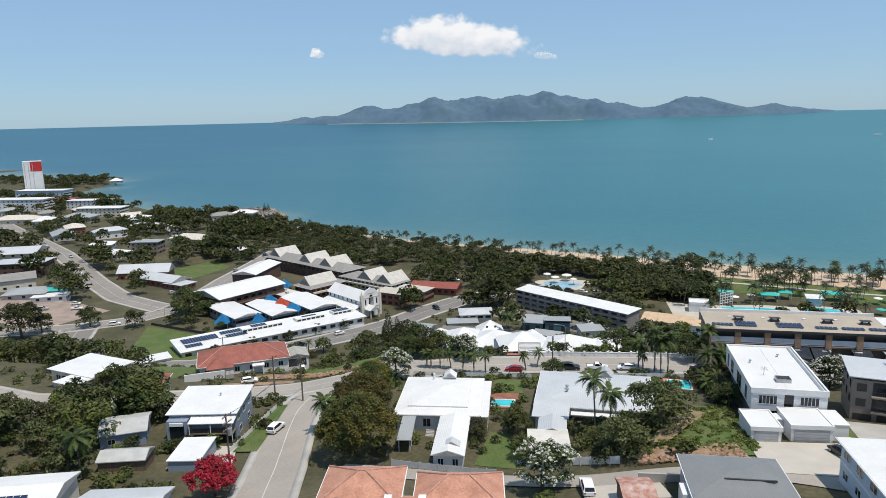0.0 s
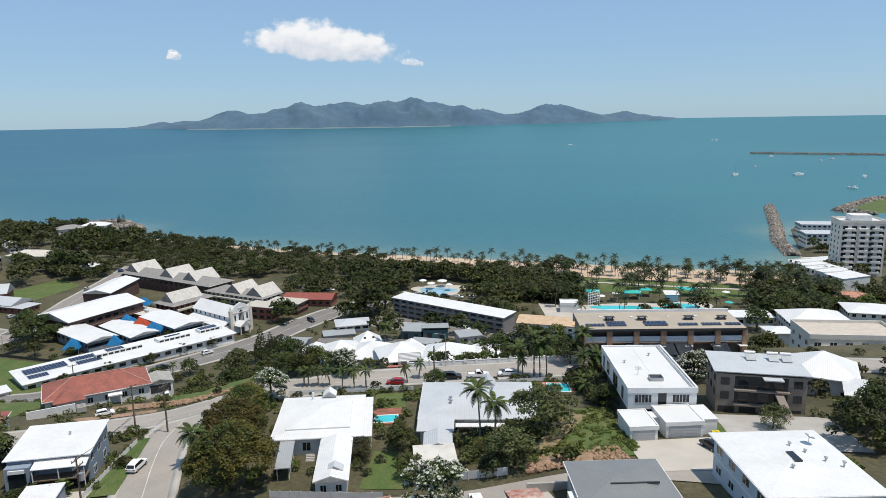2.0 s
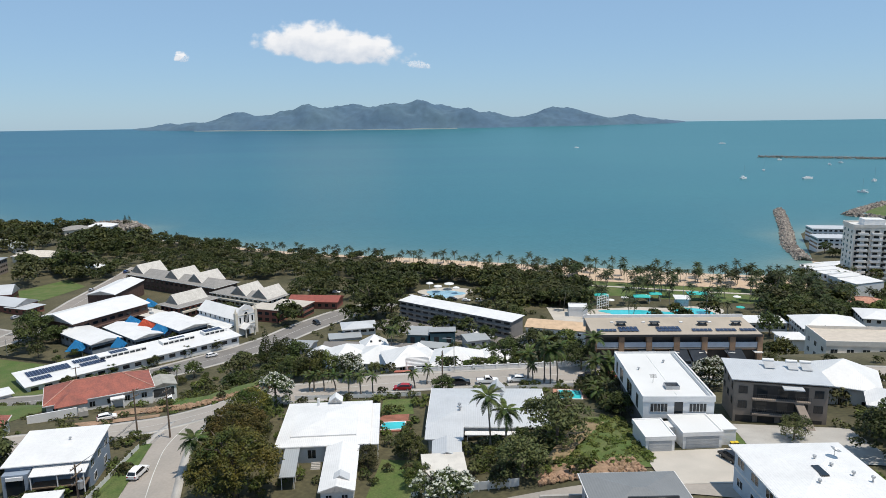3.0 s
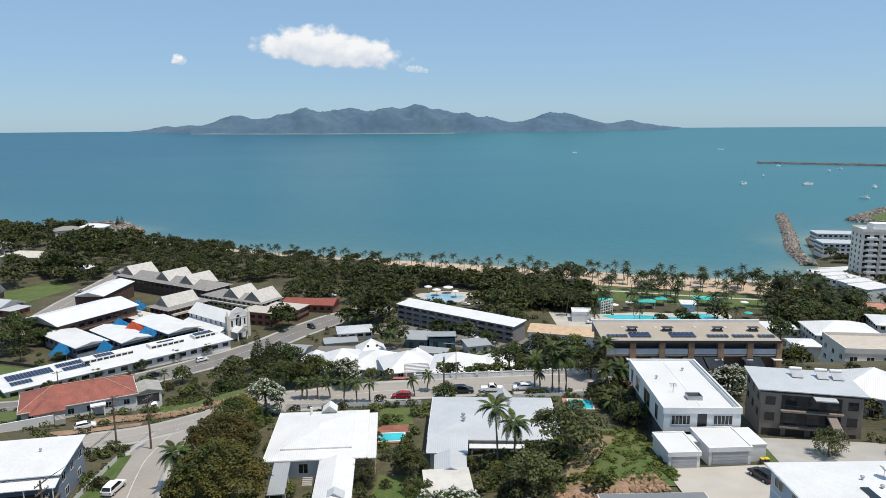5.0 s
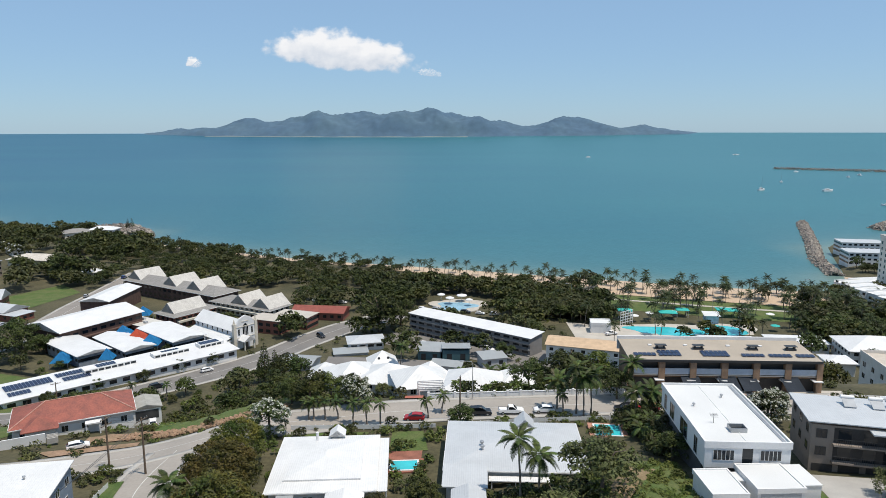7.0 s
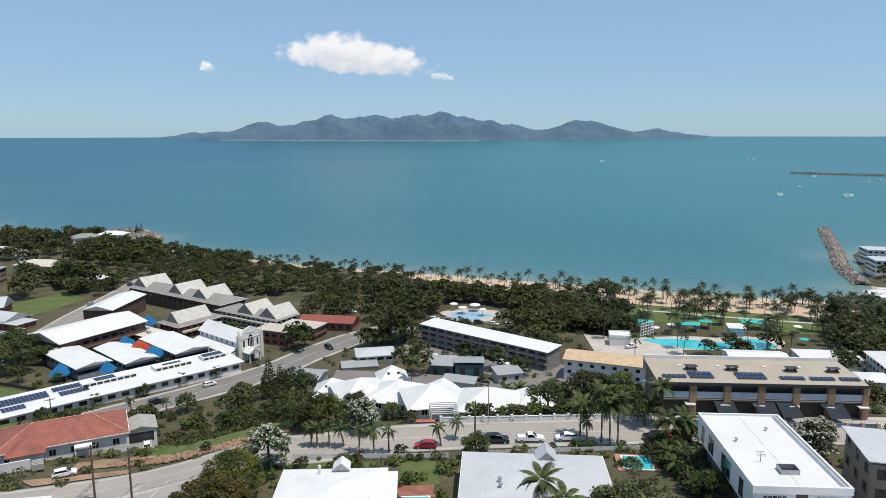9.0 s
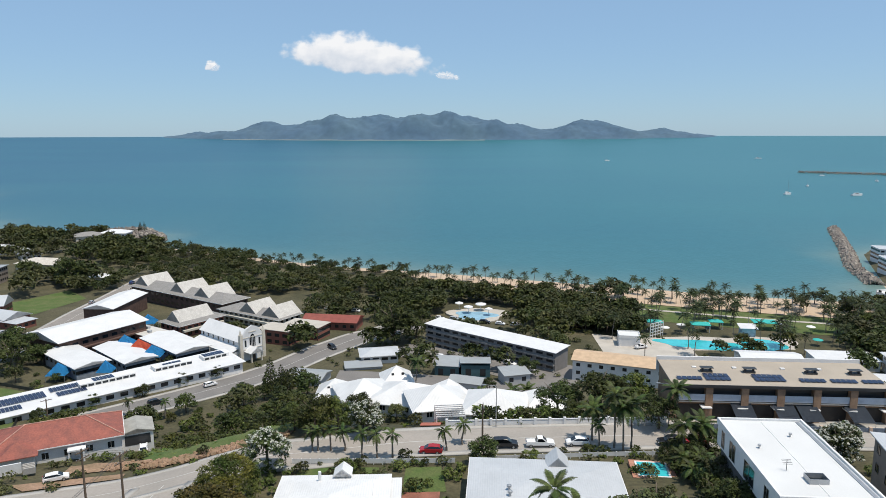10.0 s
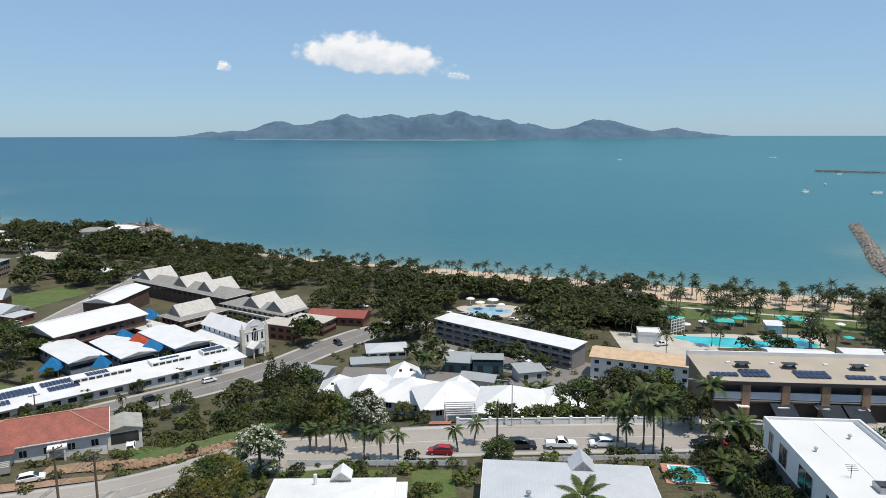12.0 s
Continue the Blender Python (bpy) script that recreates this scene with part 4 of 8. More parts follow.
def pool_small(x, y, rot, w, d, z, paving, label):
    root = thing("swimming_pool", pose(x, y, z, 0, 0, rot), label, "swimming pool")
    part("surround", boxes((-w / 2 - 1.2, w / 2 + 1.2, -d / 2 - 0.8, d / 2 + 0.8, -1.5, 0.12)), paving, root)
    part("coping", ring_bm(-w / 2 - 0.3, w / 2 + 0.3, -d / 2 - 0.3, d / 2 + 0.3, 0.0, 0.2, 0.3), WHITE, root)
    part("water", boxes((-w / 2, w / 2, -d / 2, d / 2, 0.1, 0.15)), POOLT, root)


REDP = mat("red_brick_paving", (0.3, 0.12, 0.08), 0.85, var=0.18, fine=6)
pool_small(34.2, 150.8, -8, 4.6, 4.6, ground_z(34.2, 150.8) + 0.2, TILET, "small turquoise garden pool with terracotta surround")
pool_small(-3.8, 140.4, 2, 4.6, 3.2, ground_z(-3.8, 140.4) + 0.2, REDP, "small blue garden pool on red paving")
patch("pavement", (-6.6, 142.6), (-0.9, 142.3), (-0.6, 146.4), (-6.6, 146.6), REDP, "red brick courtyard paving", "courtyard", 0.2)


# ---- buildings near the camera's way
def flat_box(root, name, m, *dims, label=""):
    return part(name, boxes(*dims), m, root, label)


def solar_array(root, x, y, z, cols, rows, tilt, rot=0.0, pw=1.0, ph=1.65):
    """Panels side by side on a roof, each a piece of its own."""
    key = ("panel", pw, ph)
    if key not in WINS:
        bm = boxes((-pw / 2 + 0.06, pw / 2 - 0.06, -ph / 2 + 0.06, ph / 2 - 0.06, 0, 0.05))
        me = bpy.data.meshes.new("solar_panel")
        bm.to_mesh(me)
        bm.free()
        me.materials.append(SOLAR)
        WINS[key] = me
    base = pose(x, y, z, 0, 0, rot) @ pose(0, 0, 0, tilt, 0, 0)
    for i in range(cols):
        for j in range(rows):
            shared("solar_panel", WINS[key], root, base @ pose((i - (cols - 1) / 2) * pw, (j - (rows - 1) / 2) * ph, 0.08))


def roof_vent(root, x, y, z, s=1.0):
    bm = tube(bmesh.new(), [(x, y, z - 0.2), (x, y, z + 0.35 * s)], [0.12 * s, 0.12 * s], 8)
    tube(bm, [(x, y, z + 0.35 * s), (x, y, z + 0.55 * s), (x, y, z + 0.62 * s)], [0.25 * s, 0.25 * s, 0.05], 8)
    part("roof_vent", bm, GREYM, root)


def dish(root, x, y, z, r=0.6):
    bm = tube(bmesh.new(), [(x, y, z - 0.1), (x, y, z + 0.7)], [0.04, 0.04], 6)
    tube(bm, [(x, y, z + 0.7), (x + 0.08, y, z + 0.82), (x + 0.14, y, z + 0.95)], [0.05, r * 0.7, r], 14, False)
    part("satellite_dish", bm, GREYM, root, "grey satellite dish on a short mast")


# the white pavilion house with two wings
z0 = 33.4
duplex = thing("house", pose(47.2, 133, z0, 0, 0, -4.5), "white modern two-storey house with flat membrane roof", "house")
FOOT.append((46.7, 133, -4.5, 8, 13))
w, d = 12.2, 23.2
flat_box(duplex, "wall", WHITE, (-w / 2, w / 2, -d / 2, d / 2, 4.5, 8.2), label="white rendered upper storey")
# The open undercroft's shade is put into this dark wall colour.
flat_box(duplex, "lower_wall", mat("undercroft_shade", (0.08, 0.085, 0.09), 0.7), (-w / 2 + 0.5, w / 2 - 0.5, -d / 2 + 2.8, d / 2 - 0.5, -3, 4.49), label="recessed ground storey painted dark as undercroft shade")
part("parapet", ring_bm(-w / 2 - 0.15, w / 2 + 0.15, -d / 2 - 0.15, d / 2 + 0.15, 7.6, 8.62, 0.3), WHITE, duplex)
flat_box(duplex, "roof", ROOFM, (-w / 2 + 0.16, w / 2 - 0.16, -d / 2 + 0.16, d / 2 - 0.16, 8.21, 8.3))
flat_box(duplex, "roof_seam", WHITE, (-0.06, 0.06, -d / 2 + 0.4, d / 2 - 0.4, 8.3, 8.36))
flat_box(duplex, "box_gutter", GREYM, (w / 2 - 1.0, w / 2 - 0.5, -d / 2 + 0.4, d / 2 - 0.4, 8.3, 8.42))
# Dark glass panel stands in for the shade of the recessed slot.
flat_box(duplex, "stair_recess", GLASS, (-0.75, 0.75, -d / 2 - 0.02, -d / 2 + 0.1, 4.6, 7.7), label="tall dark glass panel for the shaded recessed slot")
for x in (-w / 2 + 0.15, -0.9, 0.9, w / 2 - 0.15):
    flat_box(duplex, "post", WHITE, (x - 0.12, x + 0.12, -d / 2 + 0.05, -d / 2 + 0.3, -1, 4.5))
for x in (-3.4, 3.3):
    fr, pa = window_meshes(2.9, 1.5, 4, WHITE)
    win = shared("window", fr, duplex, pose(x, -d / 2, 6.5))
    shared("pane", pa, win, Matrix())
for y, ww in ((-7.5, 1.4), (-1.5, 3.6), (5, 2.2), (9, 1.2)):
    fr, pa = window_meshes(ww, 2.6, 1, GREYM)
    win = shared("window", fr, duplex, pose(-w / 2, y, 6.2, 0, 0, -90))
    shared("pane", pa, win, Matrix())
part("skylight_rail", ring_bm(-1.2, 1.2, -8.0, -6.2, 8.3, 9.0, 0.06), GREYM, duplex)
flat_box(duplex, "skylight", GLASS, (-1.0, 1.0, -7.8, -6.4, 8.3, 8.46), label="dark open roof light")
bm = tube(bmesh.new(), [(-2.6, -4.5, 8.2), (-2.6, -4.5, 9.9)], [0.04, 0.04], 6)
for k in range(4):
    box(bm, -3.2, -2.0, -4.52 + 0.25 * (k - 1.5), -4.5 + 0.25 * (k - 1.5), 9.4 + 0.1 * k, 9.44 + 0.1 * k)
part("aerial", bm, DARKM, duplex, "small television aerial")
roof_vent(duplex, 2.2, 6, 8.3)
roof_vent(duplex, -3.6, 2, 8.3)

for gx, gy, gw, gd, lab in ((40.0, 116.0, 4.7, 6.7, "single"), (47.4, 117.2, 6.4, 6.9, "double")):
    root = building("garage", gx, gy, 0, gw, gd, 2.75, "white rendered %s garage with closed grey roller door" % lab, WHITE, ROOFM, "flat", z=36.0, eave=0.15, cat="garage", parapet=0.12)
    door = part("garage_door", boxes((-gw / 2 + 0.45, gw / 2 - 0.45, -gd / 2 - 0.03, -gd / 2 + 0.02, 0.02, 2.34)), GREYW, root, "ribbed grey panel door")
    for k in range(8):
        part("door_panel", boxes((-gw / 2 + 0.5, gw / 2 - 0.5, -gd / 2 - 0.06 - 0.012 * (k % 2), -gd / 2 - 0.03, 0.05 + 0.28 * k, 0.31 + 0.28 * k)), GREYW, door)
building("garage", 52.2, 117.6, 0, 2.4, 5.8, 2.7, "small white store room with flat roof", WHITE, ROOFM, "flat", z=36.0, eave=0.1, cat="garage")
building("passage", 43.4, 118.4, 0, 2.0, 2.4, 2.2, "low white linking passage between two garages", WHITE, ROOFM, "flat", z=36.0, eave=0.05, cat="garage")

# brown three-storey flats
flats = building("apartment_building", 68.0, 130.8, -16.3, 15.6, 12.0, 8.4, "taupe rendered three-storey block of flats", BROWNR, ROOFP, "skillion_back", 0.5, 0.6, z=33.6, cat="apartment building")
for k, zf in enumerate((0.1, 2.9, 5.7)):
    # Dark panels on the closed wall paint the shade of balconies and garages.
    dark = mat("shaded_recess", (0.05, 0.045, 0.042), 0.8)
    if k:
        flat_box(flats, "balcony_recess", dark, (-4.6, 4.6, -6.03, -5.9, zf, zf + 2.4))
        flat_box(flats, "balcony", BROWNR, (-4.8, 4.8, -7.0, -6.0, zf - 0.25, zf), label="taupe concrete balcony slab")
        bm = bmesh.new()
        box(bm, -4.8, 4.8, -7.0, -6.95, zf + 0.95, zf + 1.0)
        for j in range(33):
            box(bm, -4.8 + 0.3 * j, -4.77 + 0.3 * j, -6.99, -6.96, zf, zf + 0.95)
        part("balcony_rail", bm, DARKM, flats, "dark steel balcony railing")
        for x in (-3.1, 0.4, 3.2):
            flat_box(flats, "sliding_door", GLASS, (x - 0.9, x + 0.9, -6.06, -6.02, zf + 0.05, zf + 2.1))
    else:
        for x in (-5.9, -2.2, 1.6, 5.6):
            flat_box(flats, "garage_opening", dark, (x - 1.45, x + 1.45, -6.04, -5.9, zf - 0.5, zf + 2.0), label="dark panel for the shaded garage bay")
for x in (-6.3, 6.3):
    for zf in (4.2, 7.0):
        fr, pa = window_meshes(1.4, 1.3, 1, DARKM)
        win = shared("window", fr, flats, pose(x, -6.0, zf))
        shared("pane", pa, win, Matrix())
windows(flats, 15.6, 12, [("r", 3, 1.2, 1.2, 4.2, 1), ("r", 3, 1.2, 1.2, 7.0, 1), ("l", 3, 1.2, 1.2, 4.2, 1), ("l", 3, 1.2, 1.2, 7.0, 1)], DARKM)
bm = bmesh.new()
slab(bm, ((2.2, -6.4, 5.6), (3.6, -6.4, 5.6), (5.6, -13.0, 0.4), (4.2, -13.0, 0.4)), 0.35)
part("stair_flight", bm, BROWNR, flats, "long straight concrete stair")
flat_box(flats, "entry_canopy", ROOFP, (0.0, 3.4, -8.2, -6.2, 8.2, 8.4))
for x in (-0.5, 3.6, 6.0):
    bm = slab(bmesh.new(), ((x - 0.9, 1.0, 9.0), (x + 0.9, 1.0, 9.0), (x + 0.9, 3.0, 9.6), (x - 0.9, 3.0, 9.6)), 0.08)
    part("solar_collector", bm, GREYW, flats)
    bm = tube(bmesh.new(), [(x - 1.0, 3.3, 9.8), (x + 1.0, 3.3, 9.8)], [0.32, 0.32], 12)
    part("hot_water_tank", bm, WHITE, flats, "white roof-top hot water tank")

# white flats close to the camera
wf = building("apartment_building", 52.4, 90.6, -2, 14.2, 16.6, 6.1, "white block of flats with broad low white roof", mat("pale_blue_render", (0.5, 0.57, 0.64), 0.7, var=0.06), ROOFW, "hip", 0.9, 0.6, z=37.6, cat="apartment building", wins=[("l", 4, 1.9, 1.2, 4.6, 1), ("l", 4, 1.6, 1.1, 1.6, 1), ("b", 4, 1.5, 1.2, 4.6, 1), ("f", 4, 1.6, 1.2, 4.6, 1)])
flat_box(wf, "string_course", WHITE, (-7.16, -7.1, -8.3, 8.3, 3.0, 3.3))
dish(wf, 4.2, 3.8, 6.9, 0.75)
for x, y in ((2.2, 1.0), (3.8, -1.2), (-1.5, -3), (5.5, -2.5), (1.2, 3.2)):
    roof_vent(wf, x, y, 6.75)
flat_box(wf, "roof_light", GLASS, (-0.6, 0.4, -1.8, 0.8, 6.6, 7.2), label="dark sloping roof light")

gh = building("house", 29.8, 92.6, -1.5, 12.4, 11.0, 3.4, "house with a dark grey folded metal hip roof", GREYW, ROOFC, "hip", 1.0, 0.5, z=37.3, wins=[("l", 2, 1.4, 1.2, 1.8, 1)])
flat_box(gh, "roof_ridge", DARKM, (-2.0, 4.6, -2.0, -1.75, 4.1, 4.35), label="raised dark roof flashing")
flat_box(gh, "porch", WHITE, (-7.6, -6.3, -4.0, -1.0, -1, 2.8), label="small white side porch")
building("shed", 16.9, 93.6, 5, 4.2, 5.4, 2.2, "small shed with a rusty flaking iron roof", WOOD, RUST, "gable", 0.7, 0.3, axis="x", z=35.7, cat="shed")

for x, y, ww, dd, hh in ((-20.8, 88.2, 10.4, 9.4, 5.0), (-7.4, 88.8, 11.2, 8.4, 4.7), (-14.0, 82.0, 22.0, 9.0, 4.4)):
    r = building("house", x, y, 5, ww, dd, hh, "house wing under a terracotta tiled hip roof", CREAM, TILET, "hip", 2.0, 0.5, z=34.6, wins=[("b", 3, 1.4, 1.2, 2.6, 1)], group="wings of the terracotta house")
    if ww > 20:
        for u in (-2, 2.5):
            flat_box(r, "roof_light", WHITE, (u - 0.5, u + 0.5, 1.0, 1.9, 5.6, 6.4), label="small white framed roof light")

# white house with courtyard
wz = 29.4
wh = building("house", -16.2, 135, 1.5, 15.4, 18.0, 3.7, "white timber house with a broad white metal roof", WHITE, ROOFW, "hip", 1.0, 0.6, axis="y", z=wz, wins=[("f", 4, 1.4, 1.6, 1.9, 1), ("l", 5, 1.3, 1.5, 1.9, 1), ("r", 5, 1.3, 1.5, 1.9, 1)])
part("upper_roof", roof_bm("hip", 11.2, 13.2, 4.15, 0.9, 0.3, "y", 0.3), ROOFW, wh, "raised white roof with vented step")
flat_box(wh, "verandah_roof", ROOFW, (7.9, 10.0, -9, 9.3, 3.15, 3.3))
for k in range(6):
    flat_box(wh, "verandah_post", WHITE, (9.7, 9.85, -8.6 + 3.5 * k, -8.45 + 3.5 * k, -1, 3.15))
part("gablet", roof_bm("gable", 2.6, 2.4, 4.4, 1.0, 0.1, "y"), ROOFW, wh).location = (1.0, 9.2, 0)
bm = tube(bmesh.new(), [(-2.2, 6.6, 4.4), (-2.2, 6.6, 5.9)], [0.25, 0.25], 8)
part("chimney", bm, WHITE, wh)
wg = building("house_wing", -12.0, 117.6, 1.5, 5.0, 14.6, 3.3, "white rear wing with low white gable roof", WHITE, ROOFW, "gable", 0.8, 0.4, axis="y", z=wz + 0.3, wins=[("f", 2, 0.9, 1.2, 1.9, 1), ("l", 5, 1.1, 1.3, 1.9, 1)], cat="house")
part("gablet", roof_bm("gable", 2.8, 1.8, 3.7, 0.8, 0.1, "y"), ROOFP, wg).location = (0.4, -4.2, 0)
cov = thing("covered_walk", pose(-20.8, 121, wz + 0.4, 0, 0, 4), "grey metal roofed covered walkway beside the court", "covered walkway")
part("roof", roof_bm("skillion", 2.2, 10.4, 2.7, 0.25, 0.2), ROOFG, cov)
for k in range(5):
    for x in (-1.0, 1.0):
        flat_box(cov, "post", WHITE, (x - 0.06, x + 0.06, -4.8 + 2.4 * k, -4.68 + 2.4 * k, -1.5, 2.72))
st = thing("garden_stair", pose(-17.0, 124.6, wz + 0.3), "short pale garden steps in the courtyard", "steps")
for k in range(5):
    flat_box(st, "step", CONC, (-0.8, 0.8, -1.5 + 0.3 * k, -1.2 + 0.3 * k, -0.6, 0.16 * (k + 1)))

# pale grey roofed house
w2 = building("house", 15.0, 139.6, -5, 22.0, 17.4, 3.9, "white weatherboard house with pale grey metal roof", WHITE, ROOFP, "hip", 1.1, 0.6, z=29.4, wins=[("f", 5, 1.3, 1.4, 2.0, 1), ("l", 4, 1.3, 1.4, 2.0, 1), ("r", 4, 1.3, 1.4, 2.0, 1)])
part("gablet", roof_bm("gable", 3.2, 3.6, 4.2, 1.5, 0.2, "y"), ROOFP, w2).location = (2.2, 8.2, 0)
flat_box(w2, "front_wing_wall", WHITE, (-10.9, -5.2, -13.6, -8.71, -3, 3.6))
part("front_wing_roof", slab(bmesh.new(), ((-11.6, -14.2, 3.75), (-4.6, -14.2, 3.75), (-4.6, -8.0, 4.3), (-11.6, -8.0, 4.3)), 0.16), ROOFP, w2)
flat_box(w2, "verandah_roof", ROOFW, (-4.4, 11.2, -11.0, -9.4, 3.0, 3.15), label="low white verandah roof")
for k in range(5):
    flat_box(w2, "verandah_post", WHITE, (-4.0 + 3.7 * k, -3.86 + 3.7 * k, -10.9, -10.76, -2, 3.0))
for x, y in ((-5.5, -2), (-5.4, -3.6), (3, 3)):
    roof_vent(w2, x, y, 4.7, 1.4)
building("house_wing", 6.0, 121.4, -3, 4.6, 5.6, 2.9, "small white wing with pale gable roof", WHITE, ROOFP, "gable", 0.9, 0.3, axis="y", z=30.8, cat="house")
building("shed", 5.2, 115.6, 3, 6.6, 5.6, 2.5, "small outbuilding with a fawn sheet roof", CREAM, mat("fawn_sheet", (0.6, 0.57, 0.52), 0.6, var=0.08), "skillion", 0.5, 0.3, z=31.2, cat="shed")

# red-tiled house and its garage
rh = building("house", -78.4, 178.4, 26, 23.2, 12.4, 3.7, "white rendered house with a red tiled hip roof", WHITE, TILER, "hip", 2.6, 0.6, z=21.3, wins=[("f", 6, 1.2, 1.3, 1.8, 1), ("r", 2, 1.2, 1.3, 1.8, 1)])
part("porch_roof", roof_bm("hip", 6.0, 5.0, 3.6, 1.9, 0.5, "y"), TILER, rh).location = (-6.4, -6.1, 0)
flat_box(rh, "bay_wall", WHITE, (-9.2, -3.6, -8.2, -6.15, -3, 3.6))
flat_box(rh, "entry_slab", WHITE, (2.0, 5.2, -8.6, -6.21, 2.6, 2.9), label="flat white entry canopy")
for x in (2.2, 4.8):
    flat_box(rh, "column", WHITE, (x - 0.15, x + 0.15, -8.5, -8.2, -2, 2.6))
gr = building("garage", -66.2, 187.0, 26, 6.2, 7.2, 2.7, "garage with a grey fibre cement roof and open door", WHITE, mat("grey_fibre_roof", (0.36, 0.35, 0.32), 0.9, var=0.12), "gable", 0.8, 0.3, axis="y", z=19.9, base=6, cat="garage")
# The dark inside of the open door is a flat panel, shade by colour.
flat_box(gr, "garage_opening", DARKM, (-2.5, 2.5, -3.64, -3.5, 0.0, 2.2), label="dark panel for the shaded open garage door")
wl = thing("front_wall", pose(-80.0, 163.0, 24.6, 0, 0, 26), "low white masonry front wall with steps", "garden wall")
flat_box(wl, "wall", WHITE, (-7, 3, -0.15, 0.15, -1, 1.0))
for k in range(4):
    flat_box(wl, "step", CONC, (3.2, 5.2, -1.2 + 0.3 * k, -0.9 + 0.3 * k, -1, 0.17 * (k + 1)))

# blue-grey house on the corner
bh = building("house", -62.6, 127.8, 8, 13.0, 12.0, 5.9, "blue-grey two-storey weatherboard house with white skillion roof", BLUEG, ROOFW, "skillion", 0.7, 0.5, z=27.4, wins=[("r", 3, 1.5, 1.3, 4.4, 1), ("r", 2, 1.5, 1.3, 1.5, 1), ("f", 2, 1.5, 1.3, 4.6, 1), ("l", 3, 1.2, 1.2, 4.4, 1)])
# Carport shade is painted as a dark sheet on the solid wall.
flat_box(bh, "carport_recess", mat("carport_shade", (0.04, 0.04, 0.045), 0.8), (-3.0, 6.2, -6.05, -5.9, 0.0, 2.5), label="dark panel for the shaded carport under the house")
part("verandah_roof", slab(bmesh.new(), ((-2.0, -8.6, 5.0), (6.8, -8.6, 5.0), (6.8, -6.0, 5.5), (-2.0, -6.0, 5.5)), 0.12), ROOFW, bh)
flat_box(bh, "verandah_floor", WOOD, (-2.0, 6.6, -8.4, -6.0, 2.6, 2.8))
flat_box(bh, "bay", BLUEG, (-6.4, -2.4, -7.8, -6.0, -2, 5.2), label="projecting blue-grey bay with white blinds")
flat_box(bh, "bay_window", GLASS, (-5.8, -3.0, -7.84, -7.79, 1.2, 4.4))
flat_box(bh, "white_blind", WHITE, (-5.7, -3.1, -8.1, -7.85, 4.3, 4.9))
for x in (-1.8, 2.3, 6.4):
    flat_box(bh, "verandah_post", WHITE, (x - 0.07, x + 0.07, -8.5, -8.36, -2, 5.0))
roof_vent(bh, 1.5, 1.5, 6.5)
building("garage", -58.8, 111.8, 8, 5.6, 8.8, 2.6, "small blue-grey garage with flat white roof", BLUEG, ROOFW, "flat", z=28.5, eave=0.2, cat="garage")
building("house", -77.6, 121.0, 25, 8.2, 8.6, 3.1, "blue-grey cottage with weathered grey metal roof", BLUEG, mat("weathered_zinc", (0.45, 0.45, 0.44), 0.6, var=0.1), "gable", 1.0, 0.4, z=27.8, wins=[("f", 2, 1.2, 1.0, 1.6, 1), ("r", 2, 1.1, 1.0, 1.6, 1)])
building("shed", -69.8, 108.6, 12, 8.0, 4.6, 2.2, "low shed with two weathered grey roofs", WOOD, mat("weathered_zinc", (0.45, 0.45, 0.44)), "gable", 0.9, 0.3, z=29.0, cat="shed")
be = building("house", -107.0, 153.5, -18, 15.0, 11.0, 4.2, "beige rendered house with flat white roof", CREAM, ROOFW, "flat", z=26.0, eave=0.7, wins=[("f", 3, 1.5, 1.5, 2.2, 1), ("r", 3, 1.3, 1.5, 2.2, 1)])
flat_box(be, "wing_wall", CREAM, (1.5, 7.5, -10.5, -5.5, -4, 4.0))
flat_box(be, "wing_roof", ROOFW, (0.9, 8.2, -11.2, -5.0, 4.0, 4.15))
# No opening is cut: a dark panel gives the verandah's shade.
flat_box(be, "recess", GLASS, (-3.5, 0.6, -5.56, -5.45, 0.2, 3.0), label="dark glass panel for the shaded deep verandah")
building("pavilion", -88.2, 150.6, 15, 5.0, 5.0, 2.4, "small garden pavilion with red tiled pyramid roof", CREAM, TILER, "pyramid", 1.3, 0.5, z=26.2, cat="pavilion")
bl = building("house", -73.4, 87.2, 14, 13.0, 10.5, 4.4, "house with a wide white sheet roof", CREAM, ROOFW, "gable", 1.2, 0.5, z=31.4)
solar_array(bl, 1.0, -3.2, 5.25, 4, 1, 13)
building("house", -56.2, 86.4, 10, 11.5, 8.0, 4.2, "house with a pale metal gable roof", GREYW, ROOFP, "gable", 1.0, 0.5, z=31.4)

# row of townhouses above the street
town = thing("townhouse_row", pose(67.0, 180.6, 28.2, 0, 0, -4.4), "brown brick townhouse row with a tan flat roof", "townhouses")
FOOT.append((67, 180.6, -4.4, 24, 9))
TB = mat("tan_brick", (0.33, 0.215, 0.14), 0.85, var=0.18, fine=10)
flat_box(town, "wall", TB, (-20.5, 20.5, -5.6, 6.2, -9, 7.6))
part("roof", slab(bmesh.new(), ((-21, -6.9, 7.75), (21, -6.9, 7.75), (21, 6.5, 8.45), (-21, 6.5, 8.45)), 0.22), ROOFT, town)
flat_box(town, "fascia", DARKM, (-21.05, 21.05, -7.05, -6.9, 7.2, 7.8))
flat_box(town, "rear_parapet", WHITE, (-21.1, 21.1, 6.2, 6.6, 6, 9.2), label="white rear parapet")
